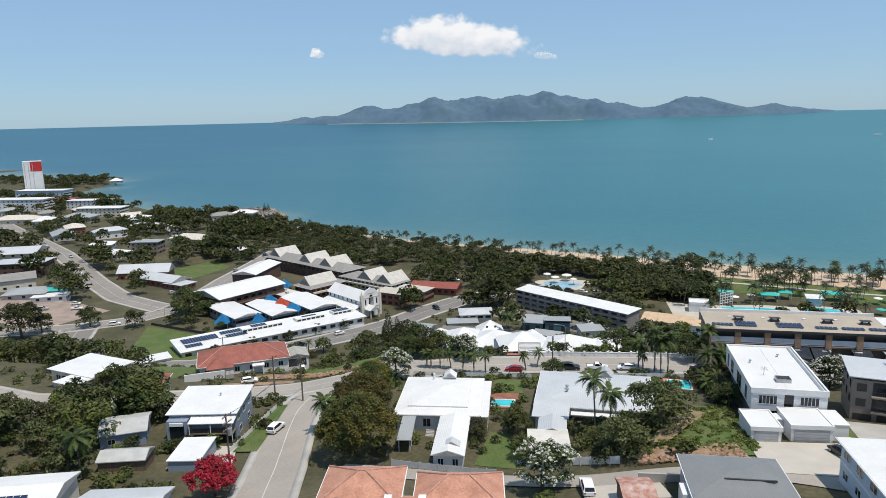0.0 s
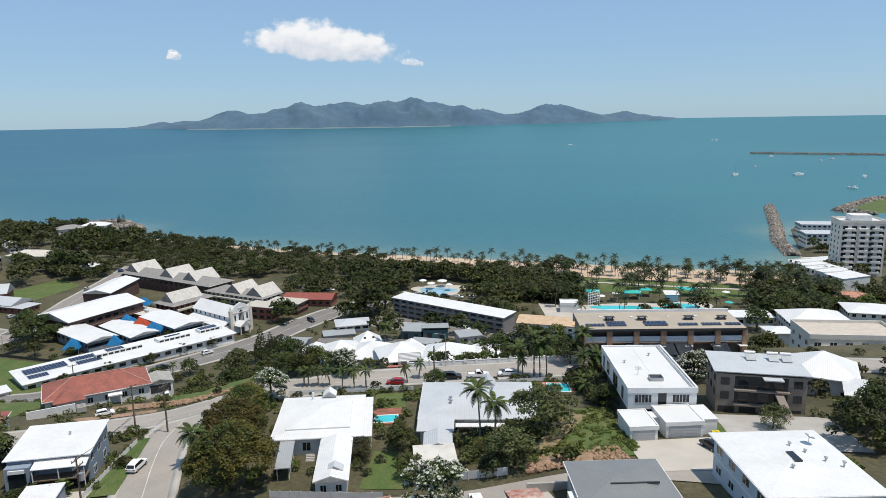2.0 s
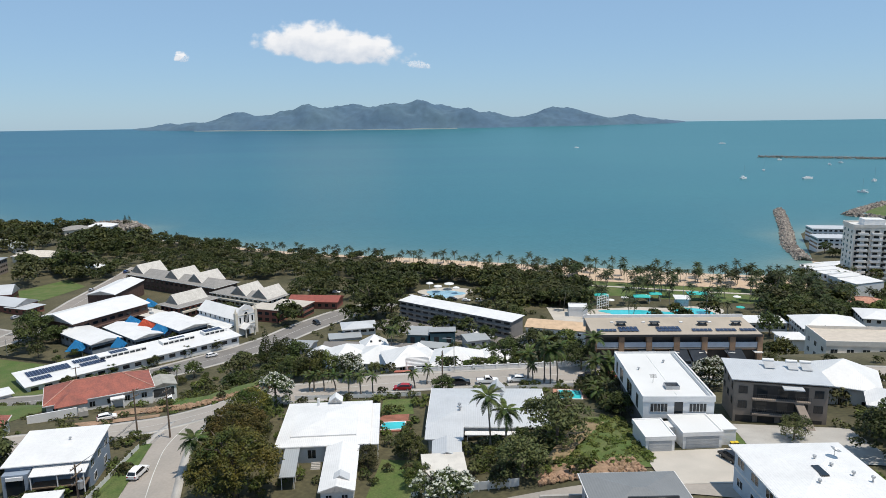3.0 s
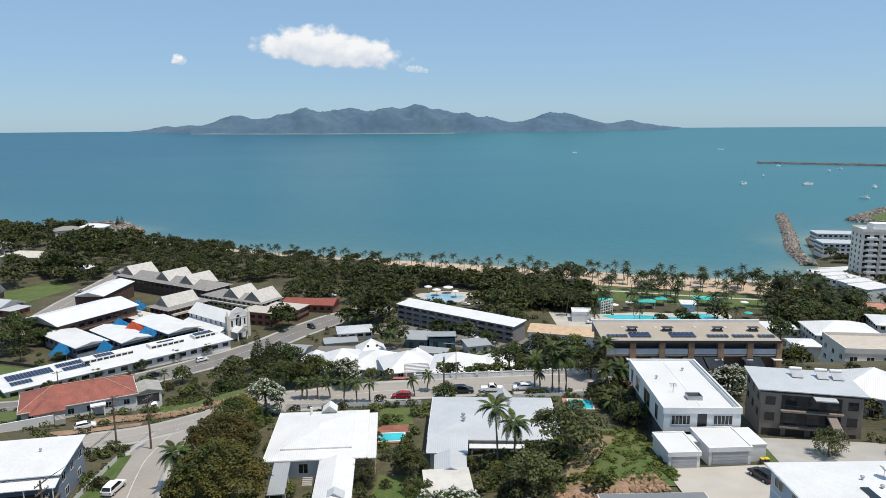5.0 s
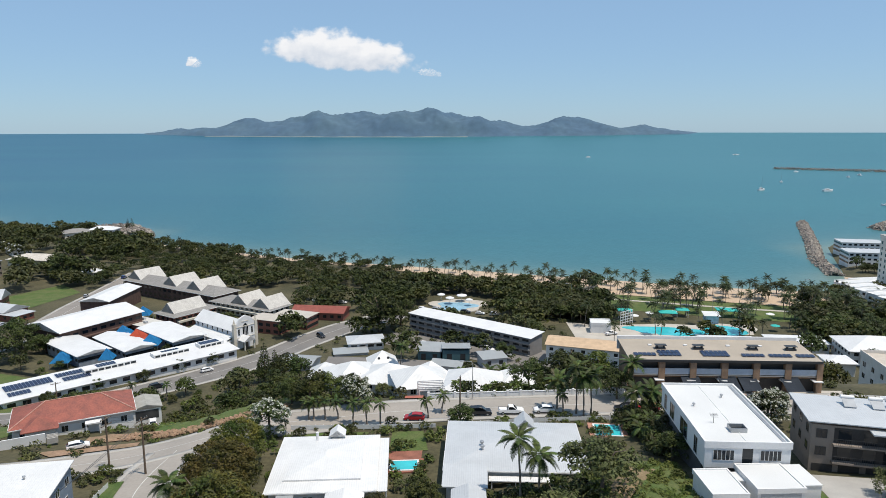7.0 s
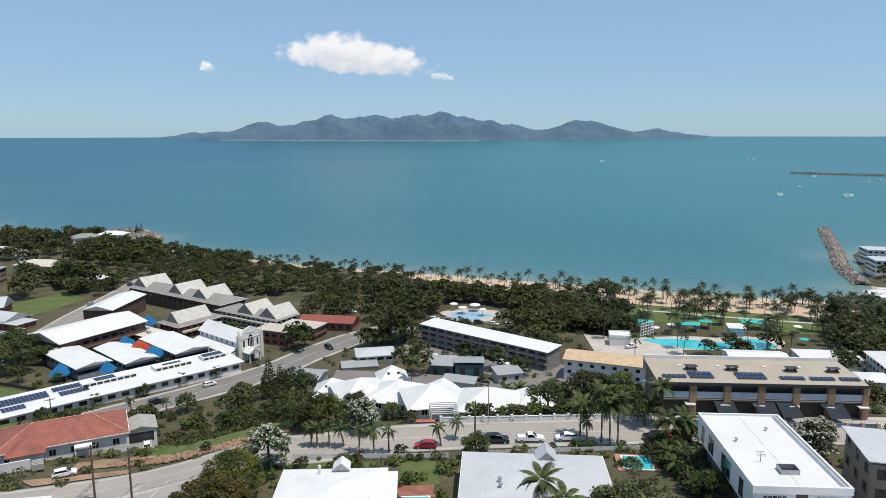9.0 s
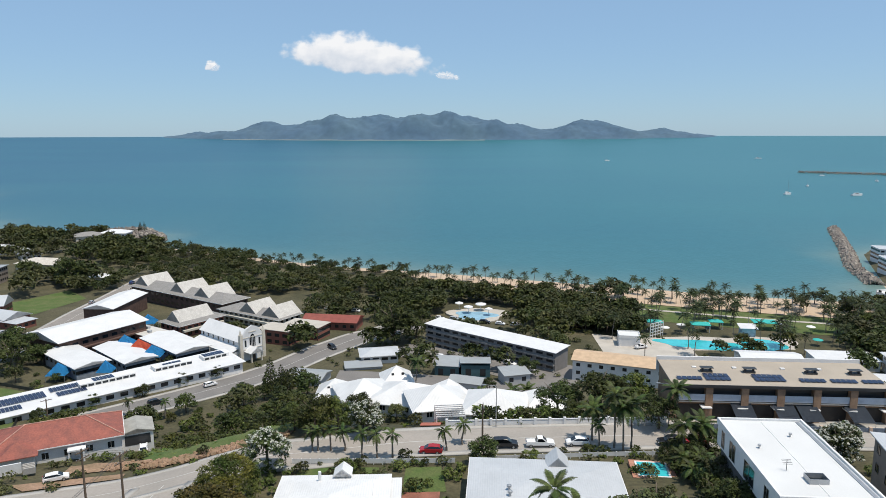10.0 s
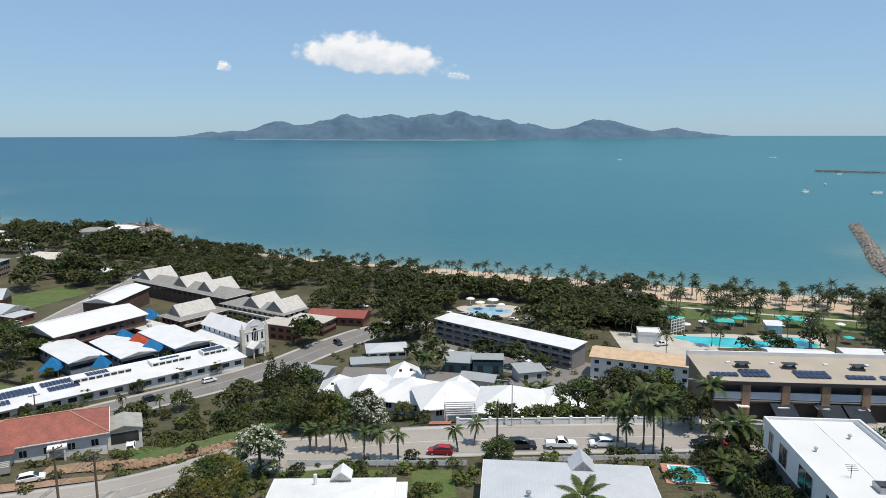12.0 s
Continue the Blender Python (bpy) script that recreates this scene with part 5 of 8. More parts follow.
for k in range(6):
    x = -17.2 + 6.9 * k
    flat_box(town, "pier", TB, (x - 3.45 - 0.7, x - 3.45 + 0.7, -6.8, -5.6, -1, 7.5))
    # Flat dark panels stand in for shade in each bay, upstairs and down.
    flat_box(town, "upper_recess", DARKM, (x - 2.7, x + 2.7, -5.66, -5.55, 4.0, 7.1), label="dark panel for the shaded upper balcony")
    flat_box(town, "balcony_panel", mat("blue_white_panel", (0.5, 0.56, 0.64), 0.5, var=0.08), (x - 2.7, x + 2.7, -6.6, -6.5, 4.4, 5.7), label="pale blue balcony panel")
    flat_box(town, "upper_floor", CONC, (x - 2.75, x + 2.75, -6.6, -5.6, 4.0, 4.2))
    flat_box(town, "lower_recess", mat("shaded_recess", (0.05, 0.045, 0.042)), (x - 2.7, x + 2.7, -5.67, -5.55, 0.2, 3.3), label="dark panel for the shaded ground floor opening")
    flat_box(town, "entry_canopy", WHITE, (x + 1.9, x + 3.9, -7.6, -5.7, 3.1, 3.3), label="small white entry canopy")
flat_box(town, "pier", TB, (20.0 + 0.05, 21.3, -6.8, -5.6, -1, 7.5))
for x in (-12.5, -3.9, 8.4, 17.0):
    bm = boxes((x - 1.1, x + 1.1, -0.6, 0.6, 8.0, 8.5), (x - 0.9, x - 0.7, -0.4, 0.4, 8.5, 9.0), (x + 0.7, x + 0.9, -0.4, 0.4, 8.5, 9.0), (x - 1.3, x + 1.3, -0.7, 0.7, 9.0, 9.1))
    part("roof_plant", bm, DARKM, town, "dark roof-top ventilator box")
for x, c, r in ((-17.0, 5, 1), (-11.4, 5, 2), (-1.2, 6, 2), (7.0, 5, 1), (13.0, 5, 1), (18.5, 4, 1)):
    solar_array(town, x, -3.2 if r > 1 else -4.0, 8.0 + (0.1 if r > 1 else 0.05), c, r, 4)
for x in (-14.4, -6.2, 3.6, 11.0):
    flat_box(town, "roof_hatch", WHITE, (x - 0.4, x + 0.4, 1.8, 2.5, 8.1, 8.45))
for x in (-7.5, 0.6, 5.0, 14.2):
    aw = thing("awning", town.matrix_basis @ pose(x, -8.4, 0), "navy shade sail stretched over a townhouse patio", "awning", "navy awnings before the townhouses")
    bm = bmesh.new()
    n = 6
    g = [[bm.verts.new((-2.0 + 4.0 * i / n, 2.2 - 4.6 * j / n, 3.9 - 1.7 * j / n - 0.35 * math.sin(math.pi * i / n) * math.sin(math.pi * j / n))) for j in range(n + 1)] for i in range(n + 1)]
    for i in range(n):
        for j in range(n):
            bm.faces.new((g[i][j], g[i][j + 1], g[i + 1][j + 1], g[i + 1][j]))
    bmesh.ops.solidify(bm, geom=bm.faces[:], thickness=0.03)
    part("cloth", bm, SHADEN, aw)
    for sx in (-1.95, 1.95):
        part("pole", tube(bmesh.new(), [(sx, -2.3, -0.6), (sx, -2.4, 2.2)], [0.05, 0.05], 6), GREYM, aw)
fence = thing("front_fence", town.matrix_basis @ pose(0, -11.2, 0), "cream pillared fence with dark blue panels", "fence")
for k in range(15):
    x = -21 + 3.0 * k
    flat_box(fence, "pillar", mat("peach_render", (0.55, 0.42, 0.33), 0.8), (x - 0.3, x + 0.3, -0.3, 0.3, -1, 1.7))
    if k < 14 and k not in (4, 9):
        flat_box(fence, "panel", mat("slate_blue_panel", (0.14, 0.18, 0.24), 0.6), (x + 0.3, x + 2.7, -0.06, 0.06, 0.3, 1.5))
        flat_box(fence, "plinth", mat("peach_render", (0.55, 0.42, 0.33)), (x + 0.3, x + 2.7, -0.15, 0.15, -1, 0.3))

# wall along the far side of the street
bal = thing("street_wall", pose(0, 0, 0), "long white rendered balustrade wall along the street", "wall")
for k in range(15):
    x0, x1 = 0.8 + 2.9 * k, 3.7 + 2.9 * k
    zz = ground_z(x0, 173.6) + 0.1
    flat_box(bal, "pier", WHITE, (x0 - 0.25, x0 + 0.25, 173.4, 173.9, zz - 1.5, zz + 1.55))
    flat_box(bal, "panel", WHITE, (x0 + 0.25, x1 - 0.25, 173.55, 173.75, zz - 1.5, zz + 1.0))
    flat_box(bal, "rail", WHITE, (x0 + 0.25, x1 - 0.25, 173.5, 173.8, zz + 1.15, zz + 1.3))
gate = thing("entry_gate", pose(3.0, 181, 25.6, 0, 0, 4), "white slatted pergola over the villa driveway", "pergola")
for k in range(7):
    flat_box(gate, "slat", WHITE, (-4.5, 1.5, -3.0 + 1.0 * k, -2.85 + 1.0 * k, 2.6, 2.8))
for x in (-4.4, 1.4):
    for y in (-2.9, 2.9):
        flat_box(gate, "post", WHITE, (x - 0.12, x + 0.12, y - 0.12, y + 0.12, -1.5, 2.6))

# villas below the street
for k, (x, y, ww, dd, zt, rt) in enumerate(((-21, 224, 13, 14, 17.4, 20), (-13.5, 246, 8, 9, 13.4, 10), (-10, 219, 14, 14, 18.4, -15), (-1, 209, 13.5, 13, 21.2, 12), (12.8, 202, 13.5, 14, 22.8, -10), (24.5, 207, 13, 11, 21.0, 15), (-30, 232, 9, 10, 14.5, 0), (2, 224, 9, 9, 17.2, 25))):
    r = building("villa", x, y, rt, ww, dd, 3.0, "white resort villa with a white tent-like roof", WHITE, ROOFW, "pyramid", 3.3, 0.8, z=zt - 4.2, base=8, wins=[("f", 2, 1.4, 1.4, 1.6, 1), ("r", 2, 1.4, 1.4, 1.6, 1)], group="white villas below the street")
    for sx in (-1.4, 1.6):
        flat_box(r, "roof_light", DARKM, (sx - 0.35, sx + 0.35, -2.9, -2.3, 4.2, 4.95))


# ---- middle distance: motel, school, church, beach houses
def storeys(w, n, h0, step, count, ww, wh, sides="f", mull=1):
    return [(s, count, ww, wh, h0 + step * k, mull) for k in range(n) for s in sides]


mo = building("motel", 19.2, 288.6, -40, 57, 8.5, 8.6, "long grey four-storey motel with white roof", mat("taupe_grey_render", (0.23, 0.22, 0.215), 0.85, var=0.08), ROOFW, "skillion", 0.5, 0.6, z=3.8, cat="motel", wins=storeys(57, 4, 1.1, 2.15, 14, 2.6, 0.8))
for k in range(3):
    flat_box(mo, "walkway", mat("taupe_light", (0.27, 0.26, 0.25), 0.85), (-28.4, 28.4, -5.0, -4.25, 1.85 + 2.15 * k, 2.3 + 2.15 * k), label="pale grey access walkway")
tn = building("apartment_building", 58, 258.5, -21, 29, 11, 8.2, "white walk-up flats with a tan tiled roof", WHITE, mat("tan_sheet", (0.56, 0.4, 0.26), 0.8, var=0.1), "gable", 1.3, 0.5, z=4.8, cat="apartment building", wins=storeys(29, 3, 1.5, 2.6, 8, 1.3, 1.1) + storeys(11, 3, 1.5, 2.6, 3, 1.0, 1.0, "l"))
hall = building("school_hall", -135.2, 302.2, 59, 35, 22, 7.6, "brown brick school hall with a broad white roof", BROWNB, ROOFW, "gable", 2.4, 0.9, z=4.6, cat="school", wins=storeys(35, 2, 2.2, 3.2, 9, 2.2, 1.2))
flat_box(hall, "walkway", BROWNB, (-17.0, 17.0, -12.4, -11.0, 3.4, 3.9))
building("school_hall", -146, 350, 86, 30, 13, 7.0, "dark brick gymnasium with a white gable roof", BROWNB, ROOFW, "gable", 1.6, 0.6, z=3.8, cat="school")
for x, y, rt, ww, dd, lab in ((-125.3, 274.2, -41, 26, 10.5, "white school classroom block with flat white roof"), (-110.6, 278.8, -43, 25, 10, "white school classroom block with shallow white roof"), (-97.5, 290.5, -43, 27, 12, "white school block beside the church")):
    building("classroom_block", x, y, rt, ww, dd, 3.9, lab, mat("grey_blue_wall", (0.25, 0.29, 0.34), 0.7), ROOFW, "gable", 0.9, 0.9, z=5.8, cat="school", wins=storeys(ww, 1, 2.0, 1, 7, 1.8, 1.1, "fr"))
sl = building("school_building", -98.6, 250.6, 41.3, 72, 14.5, 3.3, "long white school building with solar panels on the roof", WHITE, ROOFW, "skillion", 0.6, 0.9, z=5.9, base=8, cat="school", wins=storeys(74, 1, 1.9, 1, 18, 2.2, 1.3))
for x0, x1 in ((-12, 4), (10, 22), (26, 35)):
    flat_box(sl, "clerestory", WHITE, (x0, x1, 0.5, 4.6, 3.5, 5.0), label="raised white clerestory with louvres")
    for k in range(int((x1 - x0) / 2)):
        flat_box(sl, "louvre", GLASS, (x0 + 0.3 + 2 * k, x0 + 1.9 + 2 * k, 0.46, 0.52, 4.0, 4.7))
flat_box(sl, "coloured_panel", mat("orange_panel", (0.5, 0.16, 0.04), 0.7), (-24, -21, -5.33, -5.25, 0.5, 2.6))
flat_box(sl, "coloured_panel", mat("violet_panel", (0.12, 0.12, 0.35), 0.7), (-29, -26, -5.33, -5.25, 0.5, 2.6))
for x, y, c, r in ((-27.5, 2.4, 13, 3), (-15.5, 4.2, 8, 2), (-31, -3.0, 6, 2), (-14.5, -0.2, 8, 2)):
    solar_array(sl, x, y, 3.86 + 0.05 * y, c, r, 3.3)
for x, y, c, r in ((-5, 2.6, 6, 2), (16, 2.6, 6, 1), (30, 2.6, 7, 2)):
    solar_array(sl, x, y, 5.0, c, r, 0)
building("school_wing", -128.2, 214.5, 41, 10, 6, 3.0, "low white end wing of the school", WHITE, ROOFW, "flat", z=6.4, eave=0.8, cat="school")

# church
FOOT.append((33, 118, 0, 5, 10))
FOOT.append((-65, 286, 0, 8, 8))
ch = building("church", -78.2, 294.2, -41, 27, 8.0, 6.4, "white gothic church with a white gable roof", WHITE, ROOFW, "gable", 3.2, 0.5, z=5.4, cat="church", wins=storeys(27, 1, 5.2, 1, 8, 0.8, 1.5))
part("aisle_roof", slab(bmesh.new(), ((-13.5, -8.4, 3.0), (12.6, -8.4, 3.0), (12.6, -4.0, 4.4), (-13.5, -4.0, 4.4)), 0.15), ROOFW, ch)
flat_box(ch, "aisle_wall", WHITE, (-13.3, 12.4, -8.0, -4.0, -2, 3.0))
bm = bmesh.new()
for p in (((13.5, -4.6, -2), (13.5, 4.6, -2), (13.5, 4.6, 8.0), (13.5, 2.4, 11.0), (13.5, 0, 11.9), (13.5, -2.4, 11.0), (13.5, -4.6, 8.0)),):
    a, b2 = [bm.verts.new(q) for q in p], [bm.verts.new((q[0] + 0.7, q[1], q[2])) for q in p]
    bm.faces.new(a)
    bm.faces.new(b2[::-1])
    for k in range(7):
        bm.faces.new((a[k], a[(k + 1) % 7], b2[(k + 1) % 7], b2[k]))
part("facade", bm, WHITE, ch, "white gothic gable facade")
bm = bmesh.new()
ring = [(14.24, -1.2, 4.2), (14.24, 1.2, 4.2), (14.24, 1.2, 7.2), (14.24, 0.7, 8.4), (14.24, 0, 9.0), (14.24, -0.7, 8.4), (14.24, -1.2, 7.2)]
bm.faces.new([bm.verts.new(p) for p in ring])
bmesh.ops.solidify(bm, geom=bm.faces[:], thickness=0.05)
part("gothic_window", bm, GLASS, ch, "pointed dark gothic window")
for y in (-4.7, 4.7):
    bm = boxes((13.3, 14.5, y - 0.6, y + 0.6, -2, 9.2))
    tube(bm, [(13.9, y, 9.2), (13.9, y, 11.2)], [0.65, 0.05], 4)
    part("buttress", bm, CREAM, ch, "cream pinnacled corner buttress")
part("porch", roof_bm("gable", 4.0, 5.0, 3.0, 1.6, 0.2, "x"), ROOFW, ch).location = (16.2, -1, 0)
for y in (-3.2, 1.0):
    flat_box(ch, "porch_column", CREAM, (17.4, 17.9, y, y + 0.5, -2, 3.0))
flat_box(ch, "church_door", WOOD, (14.21, 14.3, -1.2, 1.0, -1.2, 2.4), label="dark timber double door")
for y in (-2.9, 2.9):
    flat_box(ch, "lancet_window", GLASS, (14.21, 14.26, y - 0.35, y + 0.35, 4.6, 7.0))
for y0, y1, z0 in ((-4.1, 4.1, 3.5), (-1.5, 1.5, 9.6), (-4.1, 4.1, 7.7)):
    flat_box(ch, "string_course", CREAM, (14.2, 14.36, y0, y1, z0, z0 + 0.22))
for k in range(3):
    flat_box(ch, "mullion", WHITE, (14.2, 14.34, -0.66 + 0.6 * k, -0.54 + 0.6 * k, 4.2, 8.1))
for k in range(7):
    flat_box(ch, "aisle_buttress", WHITE, (-12.8 + 4 * k, -12.2 + 4 * k, -8.7, -8.0, -2, 2.6))

# brick convent blocks with steep gabled roofs
BK = BRICK


def steep_gable(root, x, y, w, d, hb, rise, axis):
    """A steep shingled roof with pale gable ends riding on a lower roof."""
    for ob in (part("gable_roof", roof_bm("gable", w, d, hb, rise, 0.7, axis), TILEP, root, "steep pale grey shingled gable"),
               part("gable_wall", wall_bm(w, d, hb, 1.0, rise - 0.1, axis, "gable"), CREAM, root)):
        ob.location = (x, y, 0)


br = building("brick_building", -103, 325, 54, 21, 13, 5.6, "red brick school block with steep pale gabled roof", BK, TILEC, "hip", 1.6, 1.0, z=3.8, cat="school", wins=storeys(21, 2, 1.4, 2.4, 7, 1.8, 1.3) + storeys(13, 2, 1.4, 2.4, 4, 1.4, 1.2, "l"))
steep_gable(br, -1.0, 0, 15, 9.5, 5.8, 4.4, "x")
flat_box(br, "balcony", CREAM, (-9.5, 9.5, -8.0, -6.52, 2.7, 3.5), label="cream balcony front")
wing = building("brick_building", -116, 310, -34, 15, 9, 4.2, "low brick school wing with fawn roof", BK, mat("fawn_sheet", (0.6, 0.56, 0.5)), "flat", z=3.9, eave=0.6, cat="school", wins=storeys(15, 1, 2.0, 1, 5, 1.4, 1.2) + storeys(9, 1, 2.0, 1, 3, 1.2, 1.2, "r"))
for x, y in ((-3, 1.5), (2.5, -1.5)):
    flat_box(wing, "rooftop_unit", GREYW, (x, x + 1.6, y, y + 1.2, 4.3, 5.3))
lg = building("convent_building", -122, 372, -34, 69, 14.5, 6.8, "long dark brick building with pale grey roof and three gables", BROWNB, TILEC, "hip", 2.2, 1.0, z=3.3, cat="school", wins=storeys(69, 2, 1.8, 3.0, 18, 2.0, 1.2) + storeys(14, 2, 1.8, 3.0, 4, 1.4, 1.2, "r"))
l2 = building("convent_building", -79, 339, -32, 36, 12.5, 5.0, "cream convent wing with two steep pale gables", CREAM, TILEC, "hip", 1.6, 1.0, z=3.7, cat="school", wins=storeys(36, 2, 1.2, 2.4, 12, 1.8, 1.2) + storeys(12, 2, 1.2, 2.4, 4, 1.4, 1.1, "r"))
for x in (-28, 0.5, 18.5):
    steep_gable(lg, x, 1.5, 10.5, 13.5, 7.3, 4.4, "y")
for x in (-1, 12.5):
    steep_gable(l2, x, 0.8, 10, 12, 5.3, 4.2, "y")
flat_box(l2, "verandah", CREAM, (-17, 17, -8.2, -6.27, 2.5, 3.3), label="cream verandah front")
building("brick_building", -63, 308, -22, 14, 9, 6.0, "red brick block with flat pale roof", BK, PALEC, "flat", z=4.0, eave=0.5, cat="flats", wins=storeys(14, 2, 1.6, 2.6, 4, 2.0, 1.3, "fr"))
building("brick_building", -54, 316, -22, 16, 9, 5.4, "red brick block with white banded windows", BK, PALEC, "flat", z=3.9, eave=0.5, cat="flats", wins=storeys(16, 2, 1.5, 2.4, 5, 2.2, 1.3, "fr"))
building("hall", -45.6, 331, -9, 23, 11, 3.6, "brick hall with a long red tiled roof", BRICK, mat("brown_red_sheet", (0.27, 0.075, 0.055), 0.8, var=0.12), "gable", 1.6, 0.7, z=3.7, cat="hall", wins=storeys(23, 1, 1.8, 1, 7, 1.5, 1.3))
building("pavilion", -21.8, 281.0, 10, 12.5, 8.8, 3.6, "white pavilion with pale grey hipped roof", WHITE, ROOFP, "hip", 1.2, 0.8, z=5.2, cat="hall", wins=storeys(12, 1, 2.2, 1, 4, 2.2, 1.0))
building("annex", -26.5, 271.8, 10, 12, 7, 1.6, "low annex with grey flat roof", GREYW, ROOFG, "flat", z=5.6, eave=0.4, cat="hall")
building("hall", -42.5, 256.5, -12, 12, 9, 2.4, "low hall with a grey metal roof", GREYW, ROOFG, "gable", 0.9, 0.5, z=6.8, cat="hall")
TEALW = mat("teal_cladding", (0.045, 0.11, 0.13), 0.6, var=0.1)
building("studio", 2.6, 264.6, -10, 8.0, 8.0, 4.0, "dark teal clad studio with grey roof", TEALW, ROOFG, "skillion", 0.8, 0.4, z=6.2, cat="house", wins=storeys(8, 1, 2.0, 1, 2, 1.6, 2.2))
building("studio", 11.4, 263.4, -2, 9.4, 8.0, 4.6, "dark teal clad studio with tilted grey roof", TEALW, ROOFG, "skillion_back", 0.8, 0.4, z=6.2, cat="house", wins=storeys(9, 1, 2.2, 1, 2, 1.8, 2.4))
building("cabin", 23.4, 256.0, 14, 8.4, 6.5, 3.0, "small cabin with a mid grey skillion roof", GREYW, ROOFG, "skillion", 0.7, 0.4, z=6.9, cat="house", wins=storeys(8, 1, 1.6, 1, 2, 1.4, 1.4))
building("cabin", 8.0, 246.0, -20, 10, 6, 2.4, "low cabin with dark grey roof", GREYW, ROOFG, "gable", 1.0, 0.4, z=8.6, cat="house")

# houses beyond the flats, towards the harbour
rw = building("apartment_building", 132, 199, -10, 26, 15, 7.4, "cream two-storey flats with curved white parapet", mat("warm_white_render", (0.68, 0.64, 0.58), 0.8, var=0.06), mat("fawn_membrane", (0.52, 0.46, 0.39), 0.9, var=0.08), "flat", z=17.9, base=10, eave=0.2, cat="apartment building", parapet=0.9, wins=storeys(26, 2, 2.0, 3.2, 6, 1.9, 1.5) + storeys(15, 2, 2.0, 3.2, 3, 1.6, 1.4, "l"))
for k in range(2):
    for x in (-8, 0, 8):
        flat_box(rw, "balcony", mat("warm_white_render", (0.68, 0.64, 0.58)), (x - 2.4, x + 2.4, -9.2, -7.5, 0.4 + 3.2 * k, 1.5 + 3.2 * k))
building("house", 158, 257, -12, 22, 17, 5.4, "large white house with white hipped roof", WHITE, ROOFW, "hip", 3.0, 0.8, z=6.6, cat="house", wins=storeys(22, 2, 1.4, 2.6, 6, 1.5, 1.2, "fl"))
building("house", 88, 141, -30, 12, 12, 5.6, "white house with steep white pyramid roof", WHITE, ROOFW, "pyramid", 3.4, 0.7, z=31.5, base=6, cat="house", wins=storeys(12, 1, 2.0, 1, 3, 1.4, 1.4, "fl"))
building("house_wing", 91, 129, -30, 9, 9, 3.6, "white wing with low white hip roof", WHITE, ROOFW, "hip", 1.6, 0.6, z=33.2, base=6, cat="house")
building("cafe", 138, 272, -8, 20, 10, 3.4, "long low white cafe with flat white roof", WHITE, ROOFW, "flat", z=5.9, eave=0.5, cat="cafe", wins=storeys(20, 1, 1.7, 1, 7, 1.6, 1.4))
building("kiosk", 134, 240, -8, 8, 8, 3.0, "small white kiosk with white roof", WHITE, ROOFW, "hip", 1.2, 0.6, z=9.8, cat="kiosk")
building("function_hall", 110, 266.5, -8, 19, 12, 4.4, "function hall with a plain white roof", WHITE, ROOFW, "gable", 1.2, 0.5, z=6.5, cat="hall")
building("pool_house", 73, 303, -10, 8, 7, 3.8, "white rendered pool house with curved front", WHITE, ROOFM, "flat", z=4.2, eave=0.1, parapet=0.4, cat="kiosk")
building("pool_kiosk", 124, 314, -10, 5.4, 4.4, 3.4, "pale blue kiosk with white awning beside the pool", mat("pale_blue_paint", (0.4, 0.55, 0.65), 0.6), ROOFW, "skillion", 0.6, 0.8, z=4.2, cat="kiosk")
tw = thing("frame_screen", pose(87, 313, 4.0, 0, 0, 35), "white steel lattice screen beside the pool", "screen")
for k in range(6):
    flat_box(tw, "post", WHITE, (-4 + 1.6 * k - 0.12, -4 + 1.6 * k + 0.12, -0.12, 0.12, -0.5, 6))
for k in range(5):
    flat_box(tw, "rail", WHITE, (-4.1, 4.1, -0.1, 0.1, 1.0 + 1.2 * k, 1.18 + 1.2 * k))
for k in range(5):
    r = building("terrace_house", 209.5 + 2.1 * k, 316 + 11.6 * k, -80, 11.4, 15 - 1.4 * (k % 2), 9.6 - 0.9 * k, "white terrace house with a stepped white roof", WHITE, ROOFW, "skillion", 0.5, 0.2, z=3.6, cat="townhouse", group="stepped white terraces", wins=storeys(11.4, 3, 1.4, 2.6, 3, 1.8, 1.3, "f"))
    flat_box(r, "party_wall", WHITE, (-5.95, -5.65, -7.6, 7.6, -1, 10.6 - 0.9 * k), label="raised white party wall")
building("house", 197, 292, -40, 13, 11, 5.4, "house with an orange tiled roof", CREAM, TILET, "hip", 2.0, 0.6, z=4.4, cat="house")
building("house", 186, 266, -20, 17, 15, 5.2, "white house with shallow pale roofs", WHITE, ROOFW, "hip", 2.0, 0.7, z=6.6, cat="house", wins=storeys(17, 2, 1.4, 2.5, 5, 1.4, 1.2, "fl"))
building("restaurant", 243, 380, -10, 24, 15, 3.6, "white restaurant with peaked white roofs", WHITE, ROOFW, "pyramid", 2.6, 0.8, z=2.8, cat="restaurant")
ht = building("tower_block", 244, 362, -14, 22, 15, 29, "white ten-storey apartment tower with balconies", mat("warm_white_render", (0.68, 0.64, 0.58)), ROOFM, "flat", z=3.0, eave=0.4, parapet=1.0, cat="apartment tower", wins=storeys(15, 9, 3.0, 2.9, 3, 1.5, 1.5, "l") + storeys(22, 9, 3.0, 2.9, 5, 2.4, 1.8, "f"))
for k in range(9):
    for x in (-6.6, 0, 6.6):
        flat_box(ht, "balcony", WHITE, (x - 2.4, x + 2.4, -9.0, -7.5, 1.6 + 2.9 * k, 2.7 + 2.9 * k))
flat_box(ht, "plant_room", WHITE, (-5, 5, -4, 4, 29, 32.4), label="white roof-top plant room")
